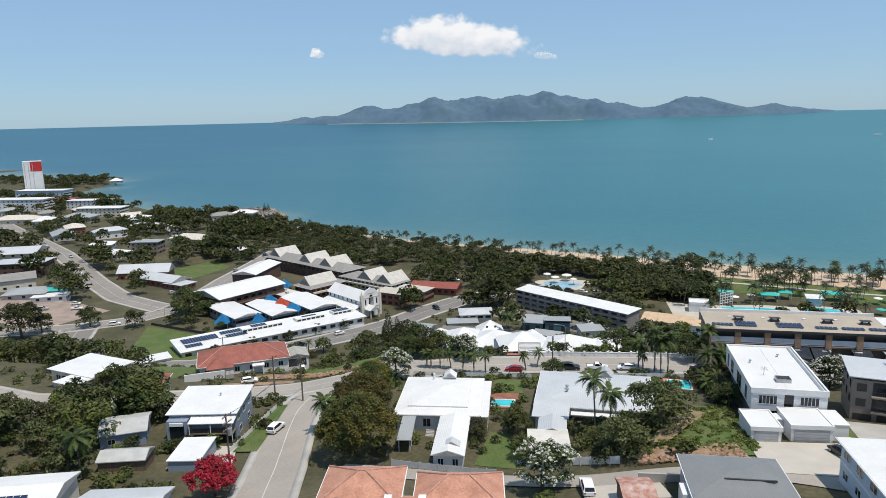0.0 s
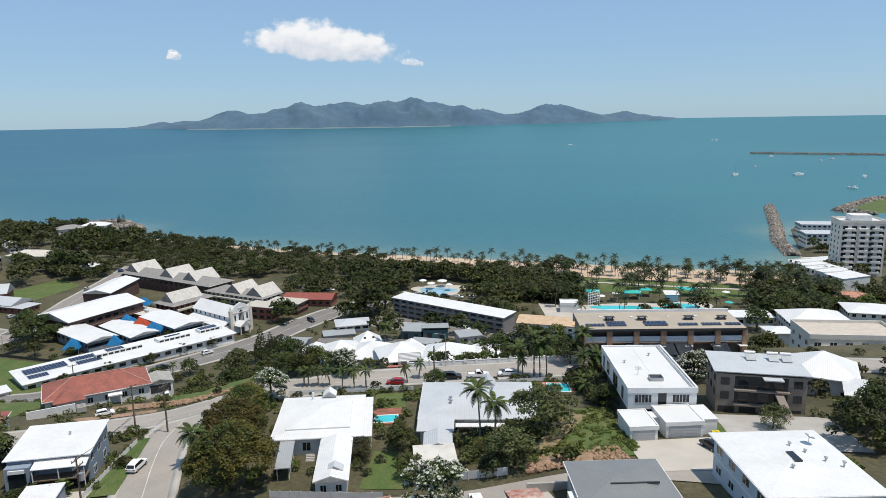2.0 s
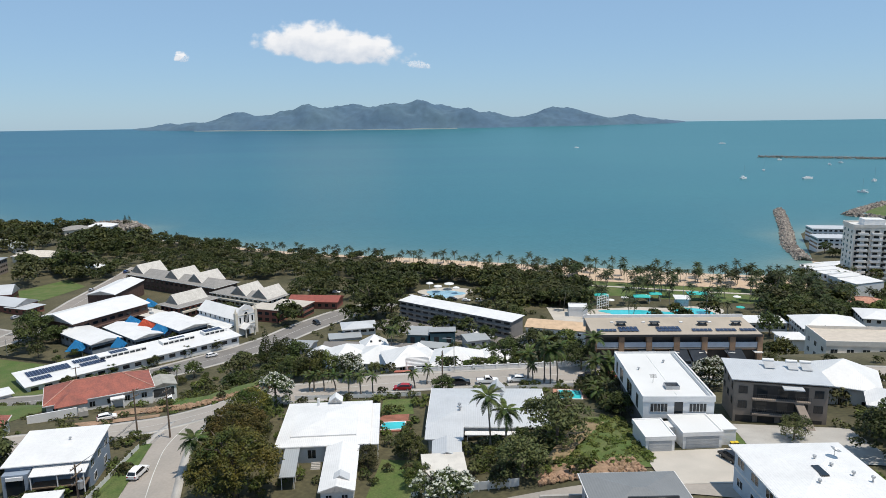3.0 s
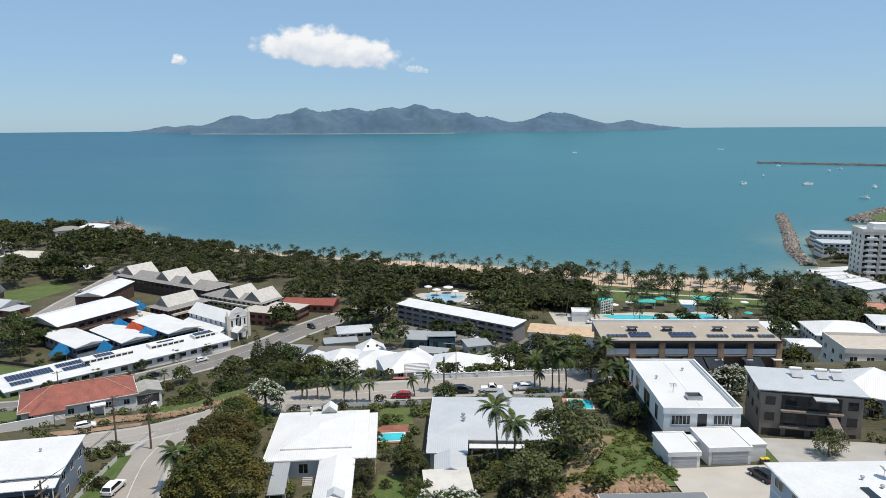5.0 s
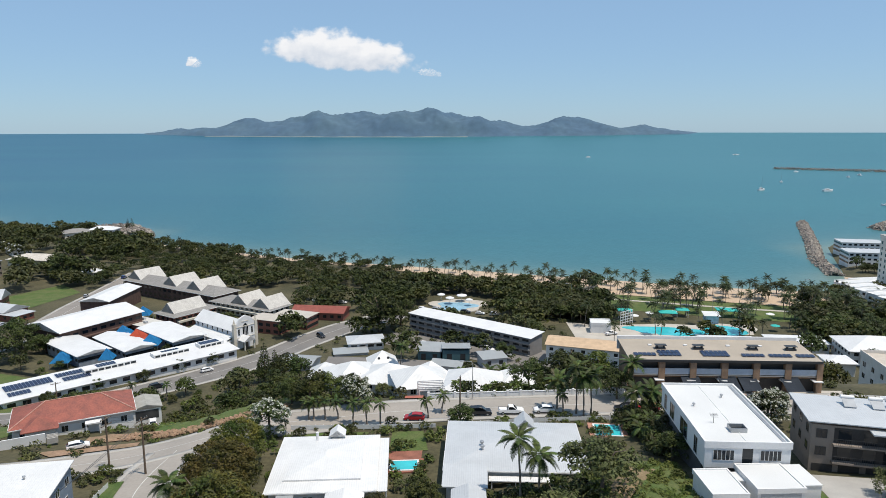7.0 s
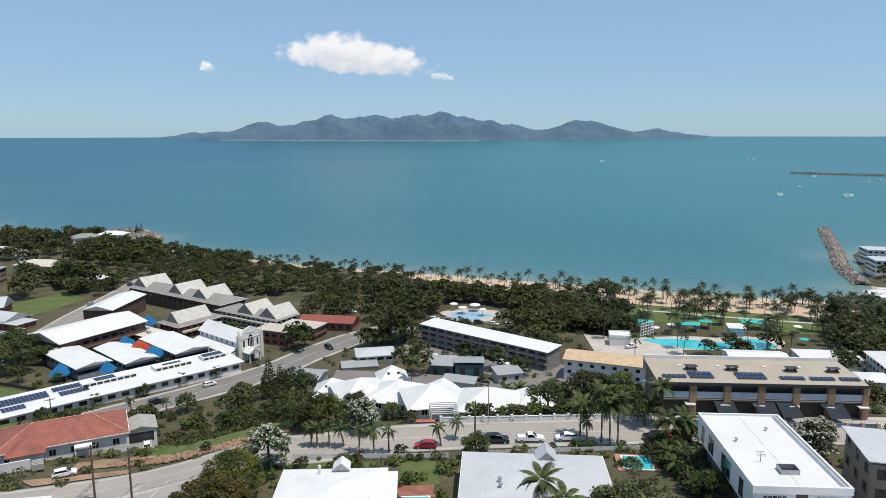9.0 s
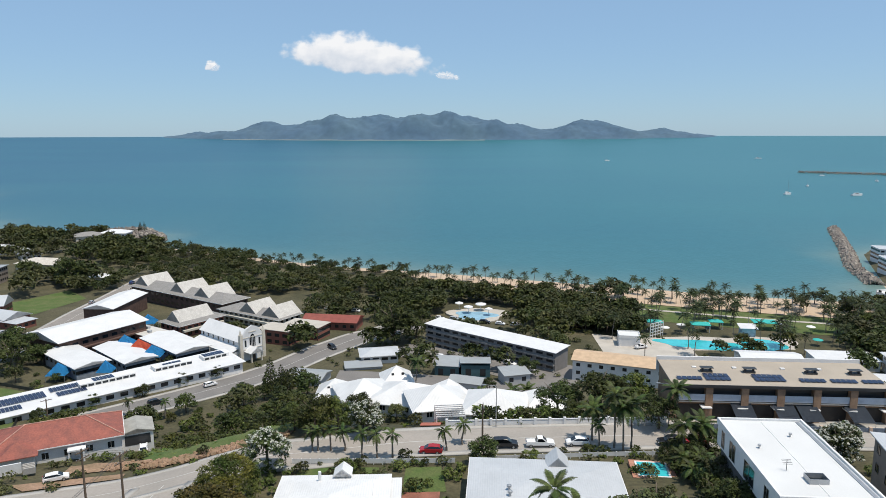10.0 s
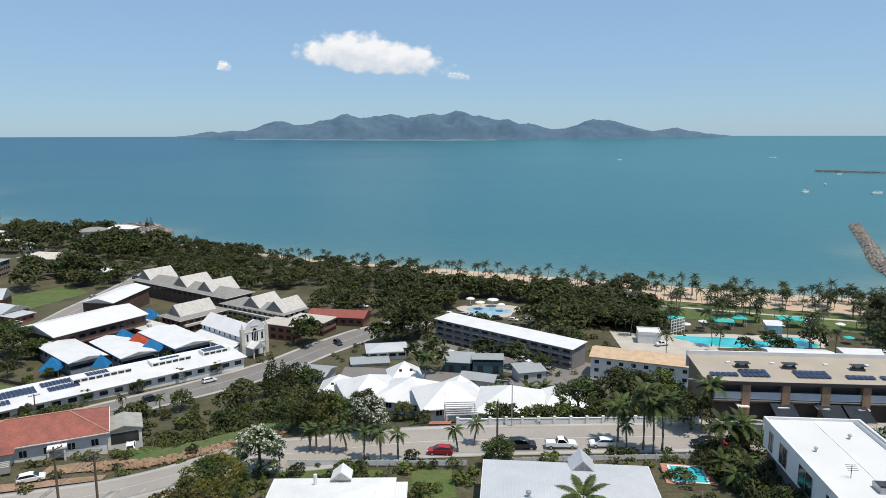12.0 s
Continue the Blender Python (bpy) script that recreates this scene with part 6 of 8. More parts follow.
for x, y in ((299, 486), (280, 448)):
    building("marina_building", x, y, -14, 27, 16, 8.0, "white marina building with flat roof", WHITE, ROOFP, "flat", z=2.7, eave=0.4, cat="marina building", wins=storeys(27, 3, 1.4, 2.6, 8, 2.0, 1.2, "fl"))


# the suburb towards the headland
def suburb(x, y, w, d, h, label, wall_m, roof_m, roof="hip", rise=1.8, rot=0.0, name="house", rows=1, n=4):
    return building(name, x, y, rot, w, d, h, label, wall_m, roof_m, roof, rise, 0.7, base=8, cat="house" if name == "house" else name.replace("_", " "), wins=storeys(w, rows, 1.6, 2.8, n, 1.5, 1.2, "fr"))


tt = building("tower_block", -572, 733, 36, 19, 17, 45, "tall white hotel tower with a red top band", WHITE, ROOFM, "flat", z=3, eave=0.1, cat="hotel tower")
flat_box(tt, "red_band", mat("red_panel", (0.55, 0.03, 0.03), 0.6), (-2, 9.6, -8.7, -8.4, 34, 44.6), label="red sign panel near the top")
for k in range(3):
    flat_box(tt, "fin", GREYW, (-8 + 4 * k, -7.5 + 4 * k, -8.9, -8.4, 0, 43))
suburb(-520, 645, 58, 20, 12, "white four-storey apartments in the suburb", WHITE, ROOFM, "flat", 0, 4, "apartments", 4, 12)
suburb(-545, 712, 56, 18, 14, "pale blue apartments beside the hotel tower", mat("pale_blue_render", (0.5, 0.57, 0.64)), ROOFM, "flat", 0, 4, "apartments", 4, 12)
suburb(-500, 676, 32, 16, 8, "low building with a red brick front", BRICK, mat("red_sheet", (0.5, 0.1, 0.07), 0.7), "flat", 0, 4, "apartments", 2, 7)
suburb(-455, 662, 44, 16, 8.5, "long white apartments with pink band", WHITE, ROOFM, "flat", 0, 4, "apartments", 3, 10)
suburb(-402, 602, 42, 17, 8.5, "cream three-storey apartments near the shore", CREAM, ROOFM, "flat", 0, 4, "apartments", 3, 10)
suburb(-458, 562, 36, 18, 4, "cream house with fawn tiled roof", CREAM, TILEG, "hip", 3, 10)
suburb(-424, 553, 18, 15, 4, "white house with white pyramid roof", WHITE, ROOFW, "pyramid", 3.5, 10)
suburb(-402, 568, 26, 16, 5, "long grey roofed building in the suburb", GREYW, ROOFG, "hip", 3, 5)
suburb(-340, 556, 30, 18, 5, "cream house with layered white roofs", CREAM, ROOFW, "hip", 2.5, 8)
suburb(-309, 520, 32, 17, 4, "house with a broad white roof", WHITE, ROOFW, "hip", 2, 0)
suburb(-292, 434, 15, 13, 3.4, "small house with bright white roof", WHITE, ROOFW, "hip", 1.8, 15)
suburb(-266, 406, 17, 13, 3.4, "house with arched white roof", CREAM, ROOFW, "hip", 1.8, -10)
suburb(-250, 420, 18, 11, 8.6, "dark three-storey flats with balconies", BROWNR, ROOFG, "flat", 0, 5, "flats", 3, 5)
suburb(-240, 461, 29, 15, 4.6, "house with a pale grey tiled roof", CREAM, TILEG, "hip", 2.5, -12)
suburb(-212, 353, 27, 11, 4.6, "long hall with a pale grey gable roof", BRICK, ROOFP, "gable", 3.4, 12, "hall", 1, 6)
suburb(-194, 340, 26, 12, 3.6, "building with overlapping pale grey roofs", BRICK, ROOFP, "gable", 2.2, -22, "hall", 1, 6)
suburb(-181, 332, 13, 9, 3.0, "low wing with pale flat roof", BRICK, ROOFP, "flat", 0, -22, "hall", 1, 3)
suburb(-190, 427, 11, 8, 3.2, "small white cottage beside the park", WHITE, ROOFW, "hip", 1.2, 0, n=2)
suburb(-315, 386, 25, 22, 5.5, "hall with a wide pale grey roof", CREAM, ROOFP, "gable", 2.6, 18, "hall", 2, 5)
suburb(-284, 350, 27, 15, 6.6, "dark brick two-storey building with white fascia", BROWNB, ROOFP, "flat", 0, 14, "school", 2, 6)
suburb(-228, 297, 15, 7, 2.8, "low shop with white awning roof", WHITE, ROOFW, "flat", 0, 20, "shop", 1, 3)
suburb(-243, 301, 18, 14, 3.2, "workshop with a weathered grey roof", GREYW, ROOFG, "hip", 1.6, 20, "workshop", 1, 3)
suburb(-232, 304, 12, 4, 3.4, "shade structure with a teal roof", WHITE, TEAL, "skillion", 0.8, 25, "shade shelter", 1, 2)
hl = suburb(-262, 602, 21, 14, 3.4, "white restaurant on the rocky headland", WHITE, ROOFW, "hip", 2.2, 0, "restaurant", 1, 6)
rng = random.Random(77)
made = 0
while made < 32:
    x, y = rng.uniform(-540, -185), rng.uniform(300, 660)
    if y > coast(x) - 60 or (x > -270 and y > 360) or taken(x, y, 9) or near_road(x, y, 15):
        continue
    k = made
    r = suburb(x, y, rng.uniform(14, 24), rng.uniform(10, 15), rng.uniform(3.2, 6), ("cream house with grey tiled hip roof", "white house with pale metal roof", "cottage with a mid grey metal roof", "house with a fawn tiled roof")[k % 4], (CREAM, WHITE, GREYW, BRICK)[k % 4], (TILEC, ROOFP, ROOFG, TILEG)[k % 4], ("hip", "hip", "gable")[k % 3], 2.2, rng.choice((-45, 45, 38, -50)) + rng.uniform(-6, 6))
    tagged(r, group="houses of the suburb")
    made += 1

# shade sails over the school yard
for x, y, zz, mt, lab, s in ((-116, 291, 8.5, SHADEB, "blue", 4.2), (-108.5, 285.5, 8.6, SHADER, "orange-red", 4.2), (-101, 279, 8.4, SHADEB, "blue", 4.4), (-125, 262.5, 7.6, SHADEB, "blue", 3.8), (-109.5, 262.5, 8.4, SHADEB, "blue", 3.0), (-126, 318, 7.2, SHADEB, "blue", 4.5), (-122, 326, 7.0, SHADEB, "blue", 4.0)):
    root = thing("shade_sail", pose(x, y, zz - 3.4, 0, 0, -40), "%s peaked shade sail over the school yard" % lab, "shade sail", "shade sails over the school yard")
    bm = bmesh.new()
    top = bm.verts.new((0, 0, 7.2))
    rim = [bm.verts.new((s * math.cos(k * math.tau / 12) * (1.15 if k % 3 == 0 else 0.85), s * math.sin(k * math.tau / 12) * (1.15 if k % 3 == 0 else 0.85), 3.6)) for k in range(12)]
    for k in range(12):
        bm.faces.new((rim[k], rim[(k + 1) % 12], top))
    bmesh.ops.solidify(bm, geom=bm.faces[:], thickness=0.03)
    part("cloth", bm, mt, root)
    for k in range(4):
        a = k * math.tau / 4
        part("post", tube(bmesh.new(), [(s * 1.1 * math.cos(a), s * 1.1 * math.sin(a), -1.5), (s * 1.1 * math.cos(a), s * 1.1 * math.sin(a), 3.65)], [0.08, 0.08], 6), GREYM, root)


# ---- trees of the town
plant_tree(MANGO, -28.4, 114.3, 1.42, 0, "large dense mango tree with rusty new growth", sz=0.95)
plant_tree(MANGO, -31.6, 128.5, 1.22, 47, "large dense mango tree with rusty new growth")
plant_tree(MANGO, -32.4, 143.0, 0.98, 94, "large dense mango tree with rusty new growth")
plant_tree(FLOW[0], -30.0, 155.7, 0.89, 141, "rounded tree flecked with white blossom")
plant_tree(FLOW[0], 4.0, 100.8, 0.99, 188, "rounded tree flecked with white blossom")
plant_tree(NEAR[1], -0.3, 124.8, 0.60, 282, "leafy mid-green garden tree")
plant_tree(NEAR[3], -7.8, 122.9, 0.46, 329, "grey-green tree with open feathery crown")
plant_tree(NEAR[1], 0.8, 114.4, 0.47, 16, "leafy mid-green garden tree")
plant_tree(NEAR[3], 24.7, 119.1, 1.09, 63, "grey-green tree with open feathery crown")
plant_tree(NEAR[3], 17.4, 110.4, 0.85, 110, "grey-green tree with open feathery crown")
plant_tree(NEAR[0], 41.5, 152.2, 0.5, 157, "dark green dense broadleaf tree")
plant_tree(NEAR[0], 45.8, 157.3, 0.72, 204, "dark green dense broadleaf tree")
plant_tree(NEAR[0], 41.6, 170.5, 0.84, 251, "dark green dense broadleaf tree")
plant_tree(NEAR[0], 39.8, 132.6, 0.61, 298, "dark green dense broadleaf tree")
plant_tree(NEAR[0], 73.9, 106.6, 1.00, 126, "dark green dense broadleaf tree")
plant_tree(NEAR[0], 82.2, 113.6, 1.01, 173, "dark green dense broadleaf tree")
plant_tree(FLOW[0], 68.0, 156.0, 0.79, 220, "rounded tree flecked with white blossom")
plant_tree(NEAR[3], 63.8, 115.7, 0.51, 267, "grey-green tree with open feathery crown")
plant_tree(NEAR[0], 76.2, 114.3, 0.55, 314, "dark green dense broadleaf tree")
plant_tree(NEAR[0], -21.3, 213.5, 0.73, 1, "dark green dense broadleaf tree")
plant_tree(NEAR[1], -24.6, 171.5, 0.82, 48, "leafy mid-green garden tree")
plant_tree(FLOW[0], -14.4, 170.0, 0.82, 95, "rounded tree flecked with white blossom")
plant_tree(NEAR[3], -11.1, 207.3, 0.55, 142, "grey-green tree with open feathery crown")
plant_tree(NEAR[1], -20.5, 172.7, 0.73, 189, "leafy mid-green garden tree")
plant_tree(NEAR[0], 27.1, 180.1, 0.46, 236, "dark green dense broadleaf tree")
plant_tree(NEAR[0], 34.0, 185.0, 1.2, 283, "dark green dense broadleaf tree")
plant_tree(NEAR[0], 25.2, 187.5, 1.08, 20, "dark green dense broadleaf tree")
plant_tree(NEAR[1], 41.5, 188.0, 1.1, 75, "leafy mid-green garden tree")
plant_tree(NEAR[0], 30.5, 219.7, 0.72, 330, "dark green dense broadleaf tree")
plant_tree(NEAR[0], -52.8, 242.0, 0.59, 17, "dark green dense broadleaf tree")
plant_tree(NEAR[0], -18.1, 304.6, 1.84, 64, "dark green dense broadleaf tree")
plant_tree(NEAR[0], -9.6, 309.4, 1.48, 111, "dark green dense broadleaf tree")
plant_tree(NEAR[0], -40.9, 240.5, 0.44, 158, "dark green dense broadleaf tree")
plant_tree(NEAR[0], -29.0, 172.9, 0.64, 205, "dark green dense broadleaf tree")
plant_tree(NEAR[3], 28.6, 131.1, 0.5, 252, "grey-green tree with open feathery crown")
plant_tree(NEAR[3], 41.8, 141.1, 0.61, 299, "grey-green tree with open feathery crown")
plant_tree(FLOW[0], 65.8, 152.9, 0.83, 346, "rounded tree flecked with white blossom")
plant_tree(NEAR[0], 4.6, 233.0, 0.42, 80, "dark green dense broadleaf tree")
plant_tree(NEAR[1], -3.0, 213.6, 0.31, 127, "leafy mid-green garden tree")
plant_tree(NEAR[0], 25.8, 227.5, 0.50, 174, "dark green dense broadleaf tree")
plant_tree(NEAR[0], -150.8, 283.7, 1.46, 221, "dark green dense broadleaf tree")
plant_tree(NEAR[0], -202.0, 417.8, 1.83, 268, "dark green dense broadleaf tree")
plant_tree(NEAR[0], -140.0, 280.4, 0.87, 315, "dark green dense broadleaf tree")
plant_tree(NEAR[0], -74.0, 263.5, 0.5, 2, "dark green dense broadleaf tree")
plant_tree(NEAR[0], -90.7, 245.8, 0.47, 49, "dark green dense broadleaf tree")
plant_tree(NEAR[0], -82.9, 256.3, 0.49, 96, "dark green dense broadleaf tree")
plant_tree(NEAR[0], -102.0, 238.3, 0.40, 143, "dark green dense broadleaf tree")
plant_tree(NEAR[0], -110.2, 224.9, 0.45, 190, "dark green dense broadleaf tree")
plant_tree(NEAR[1], -74.0, 224.8, 0.30, 237, "leafy mid-green garden tree")
plant_tree(NEAR[1], -52.4, 223.3, 0.50, 284, "leafy mid-green garden tree")
plant_tree(NEAR[1], -80.9, 227.0, 0.37, 331, "leafy mid-green garden tree")
plant_tree(NEAR[0], -44.5, 221.6, 0.45, 18, "dark green dense broadleaf tree")
plant_tree(NEAR[1], -68.0, 229.1, 0.28, 65, "leafy mid-green garden tree")
plant_tree(NEAR[0], -145.4, 270.4, 1.37, 112, "dark green dense broadleaf tree")
plant_tree(NEAR[0], -230.7, 312.2, 1.84, 159, "dark green dense broadleaf tree")
plant_tree(NEAR[0], -182.1, 258.8, 1.02, 206, "dark green dense broadleaf tree")
plant_tree(NEAR[0], -162.7, 260.4, 0.87, 253, "dark green dense broadleaf tree")
plant_tree(NEAR[0], -196.1, 248.4, 1.02, 300, "dark green dense broadleaf tree")
plant_tree(NEAR[0], -197.7, 239.4, 1.75, 347, "dark green dense broadleaf tree")
plant_tree(NEAR[0], 6.9, 156.4, 0.57, 34, "dark green dense broadleaf tree")
plant_tree(NEAR[0], -22.2, 227.1, 0.55, 81, "dark green dense broadleaf tree")
plant_tree(NEAR[0], -9.1, 224.8, 0.59, 128, "dark green dense broadleaf tree")
plant_tree(NEAR[0], 14.4, 243.4, 0.49, 175, "dark green dense broadleaf tree")
plant_tree(NEAR[0], 28.5, 261.6, 0.81, 222, "dark green dense broadleaf tree")

# palms in the gardens and along the street
big_palm(13.8, 123.6, 9.8, -0.5, 0, 19, 3.5, "tall palm with long drooping green fronds")
big_palm(30.6, 161.4, 10.1, -0.2, 67, 19, 3.5, "tall palm with long drooping green fronds")
big_palm(27.5, 165.3, 6.2, 0.0, 134, 19, 3.5, "tall palm with long drooping green fronds")
big_palm(31.7, 159.6, 8.5, 0.2, 201, 19, 3.5, "tall palm with long drooping green fronds")
big_palm(33.4, 160.8, 8.6, 0.5, 268, 19, 3.5, "tall palm with long drooping green fronds")
big_palm(44.9, 169.8, 8.3, -0.5, 335, 19, 3.5, "tall palm with long drooping green fronds")
big_palm(28.1, 162.2, 4.4, -0.2, 42, 13, 2.1, "slender palm with arching fronds beside the street")
big_palm(-22.5, 162.2, 3.9, 0.0, 109, 13, 2.1, "slender palm with arching fronds beside the street")
big_palm(-20.2, 162.3, 3.9, 0.2, 176, 13, 2.1, "slender palm with arching fronds beside the street")
big_palm(-17.7, 162.2, 3.9, 0.5, 243, 13, 2.1, "slender palm with arching fronds beside the street")
big_palm(-14.1, 158.8, 4.7, -0.5, 310, 13, 2.1, "slender palm with arching fronds beside the street")
big_palm(-11.6, 158.8, 4.7, -0.2, 17, 13, 2.1, "slender palm with arching fronds beside the street")
big_palm(-8.9, 158.8, 4.6, 0.0, 84, 13, 2.1, "slender palm with arching fronds beside the street")
big_palm(-23.5, 162.3, 3.5, 0.2, 151, 13, 2.1, "slender palm with arching fronds beside the street")
big_palm(42.6, 151.0, 2.4, 0.5, 218, 17, 2.6, "low bushy garden palm with arching fronds")
big_palm(38.9, 145.0, 2.4, -0.5, 285, 17, 2.6, "low bushy garden palm with arching fronds")
big_palm(41.9, 147.1, 2.4, -0.2, 352, 17, 2.6, "low bushy garden palm with arching fronds")
big_palm(41.3, 156.7, 6.1, 0.0, 59, 19, 3.5, "tall palm with long drooping green fronds")
big_palm(44.5, 156.6, 6.1, 0.2, 126, 19, 3.5, "tall palm with long drooping green fronds")
big_palm(0.6, 162.1, 3.9, 0.5, 193, 13, 2.1, "slender palm with arching fronds beside the street")
big_palm(3.6, 164.5, 3.9, -0.5, 260, 13, 2.1, "slender palm with arching fronds beside the street")
big_palm(4.0, 211.0, 4.8, -0.2, 327, 13, 2.1, "slender palm with arching fronds beside the street")
big_palm(9.5, 211.5, 6.4, 0.0, 34, 19, 3.5, "tall palm with long drooping green fronds")
big_palm(18.5, 217.1, 6.6, 0.2, 101, 19, 3.5, "tall palm with long drooping green fronds")
big_palm(23.0, 218.0, 6.6, 0.5, 168, 19, 3.5, "tall palm with long drooping green fronds")
big_palm(-38.0, 124.2, 6.3, -0.5, 235, 19, 3.5, "tall palm with long drooping green fronds")
big_palm(16.6, 123.6, 6.6, -0.2, 302, 19, 3.5, "tall palm with long drooping green fronds")
big_palm(-74.3, 102.4, 7.8, 0.0, 9, 19, 3.5, "tall palm with long drooping green fronds")
big_palm(-34.9, 160.3, 2.2, 0.2, 76, 13, 2.1, "slender palm with arching fronds beside the street")
big_palm(-87.2, 229.0, 4.4, 0.5, 143, 13, 2.1, "slender palm with arching fronds beside the street")
big_palm(-7.5, 242.0, 9.0, -0.5, 210, 19, 3.5, "tall palm with long drooping green fronds")
big_palm(-76.4, 226.9, 5.0, -0.2, 277, 13, 2.1, "slender palm with arching fronds beside the street")
big_palm(39.0, 150.4, 2.4, 0.0, 344, 17, 2.6, "low bushy garden palm with arching fronds")

# the belt of trees along the shore
rng = random.Random(5)
AVENUE = "shade trees along the shore"
count = 0
while count < 740:
    x = rng.uniform(-215, 240)
    c = coast(x)
    y = c - (rng.uniform(46, 118) if x > 40 else rng.uniform(58, 152) if x > -15 else rng.uniform(13, 150))
    pool = 82 < x < 160 and y < c - 46
    water_park = 0 < x < 38 and y < c - 84
    lawn = x > 66 and y > c - 72 and rng.random() < 0.97
    if taken(x, y, 2) or near_road(x, y, 8) or pool or water_park or lawn or (x < -60 and y < 395 + 0.1 * x) or (y < 335 and x < 20):
        continue
    k = rng.choice((0, 0, 1, 1, 2, 3))
    s, a = (rng.uniform(0.65, 1.1) if x > -30 else rng.uniform(0.6, 0.95)) * (0.62 + 0.38 * smooth(30, 80, c - y)), rng.uniform(0, 360)
    if y > 330:
        LOT.append((FAR[k], x, y, s, a))
    else:
        plant_tree(FAR[k], x, y, s, a, "dense broadleaf shade tree standing in the foreshore park", AVENUE)
    count += 1
rng = random.Random(8)
for k in range(150):
    x = -200 + 420 * (k + rng.random()) / 150
    c = coast(x)
    y = c - (rng.uniform(24, 54) if x > -20 else rng.uniform(12, 30))
    m = pose(x, y, ground_z(x, y), 0, 0, rng.uniform(0, 360))
    root = thing("palm_tree", m, "tall coconut palm with feathery fronds behind the beach", "palm tree", "coconut palms along the beach")
    s = rng.uniform(0.68, 0.98) if x > -20 else rng.uniform(0.5, 0.75)
    root.scale = (s, s, s)
    kind = PALMS[k % 4]
    shared("trunk", kind[0], root, Matrix())
    shared("crown", kind[1], root, Matrix())
rng = random.Random(52)
for k in range(170):
    x = rng.uniform(-350, -120)
    y = coast(x) - rng.uniform(14, 66)
    if not taken(x, y, 1) and not near_road(x, y, 5) and ground_z(x, y) > 1.0:
        LOT.append((FAR[k % 4], x, y, rng.uniform(0.75, 1.2), rng.uniform(0, 360)))
rng = random.Random(44)
for k in range(120):
    u, w = rng.random(), rng.random()
    x, y = -830 + 225 * u + 40 * w, 1000 - 110 * w - 8 * u
    if ground_z(x, y) > 0.5:
        LOT.append((FAR[k % 4], x, y, rng.uniform(1.0, 1.7), rng.uniform(0, 360)))
rng = random.Random(33)
for k in range(80):
    x, y = (rng.uniform(252, 300), rng.uniform(408, 540)) if k < 58 else (rng.uniform(176, 228), rng.uniform(312, 372))
    if not taken(x, y, 2) and not near_road(x, y, 6) and ground_z(x, y) > 2.0 and x > 0.37 * (y - 455) + 262 * (y > 455):
        plant_tree(FAR[k % 4], x, y, rng.uniform(0.5, 0.9), rng.uniform(0, 360), "leafy tree among the harbour houses", "trees among the harbour houses")
rng = random.Random(21)
for k in range(96):
    x = rng.uniform(60, 232) if k < 74 else rng.uniform(84, 158)
    y = coast(x) - (rng.uniform(28, 70) if k < 74 else rng.uniform(74, 108))
    if taken(x, y, 1) or near_road(x, y, 3) or k >= 74 and 92 < x < 150 and 82 < coast(x) - y < 104:
        continue
    root = thing("palm_tree", pose(x, y, ground_z(x, y), 0, 0, rng.uniform(0, 360)), "tall coconut palm on the foreshore lawn", "palm tree", "coconut palms along the beach")
    s = rng.uniform(0.65, 0.95)
    root.scale = (s, s, s)
    shared("trunk", PALMS[k % 4][0], root, Matrix())
    shared("crown", PALMS[k % 4][1], root, Matrix())


# shrubs, weeds and rubble on the open ground
def undergrowth(name, seed, tries, x0, x1, y0, y1, size, leaf, count, material, label, gap, inside=None):
    r, g = random.Random(seed), np.random.RandomState(seed)
    lobes = []
    for _ in range(tries):
        x, y = r.uniform(x0, x1), r.uniform(y0, y1)
        s = size * r.uniform(0.5, 1.3)
        if inside is None and taken(x, y, s * 0.4) or near_road(x, y, gap + s) or (inside is None and paved(x, y)):
            continue
        for k in range(3):
            lobes.append((x + r.uniform(-s, s) * 0.7, y + r.uniform(-s, s) * 0.7, ground_z(x, y) + s * r.uniform(0.2, 0.6), s * r.uniform(0.4, 0.7)))
    me = leaf_cloud(name, seed, lobes, len(lobes) * count, leaf, material)
    return tagged(new(name, me), label, "shrubs", kind="stuff")


undergrowth("undergrowth", 3, 900, -150, 95, 100, 345, 1.5, 0.3, 30, LEAFO, "mixed garden shrubs and scrub between the houses", 5)
undergrowth("undergrowth", 4, 700, -130, 95, 95, 260, 1.3, 0.28, 30, LEAFL, "bright green garden shrubs between the houses", 5)
undergrowth("weeds", 6, 330, 23, 39, 109, 131, 0.8, 0.17, 30, LEAFG, "rank green weeds on the vacant slope", 1, True)
undergrowth("weeds", 7, 240, -62, -28, 174, 188, 0.6, 0.17, 22, LEAFG, "green weeds on the eroded bank", 3, True)
undergrowth("hedge_shrubs", 9, 260, -66, 40, 186, 212, 1.8, 0.28, 50, LEAFL, "dense green shrubs below the earth bank", 5)


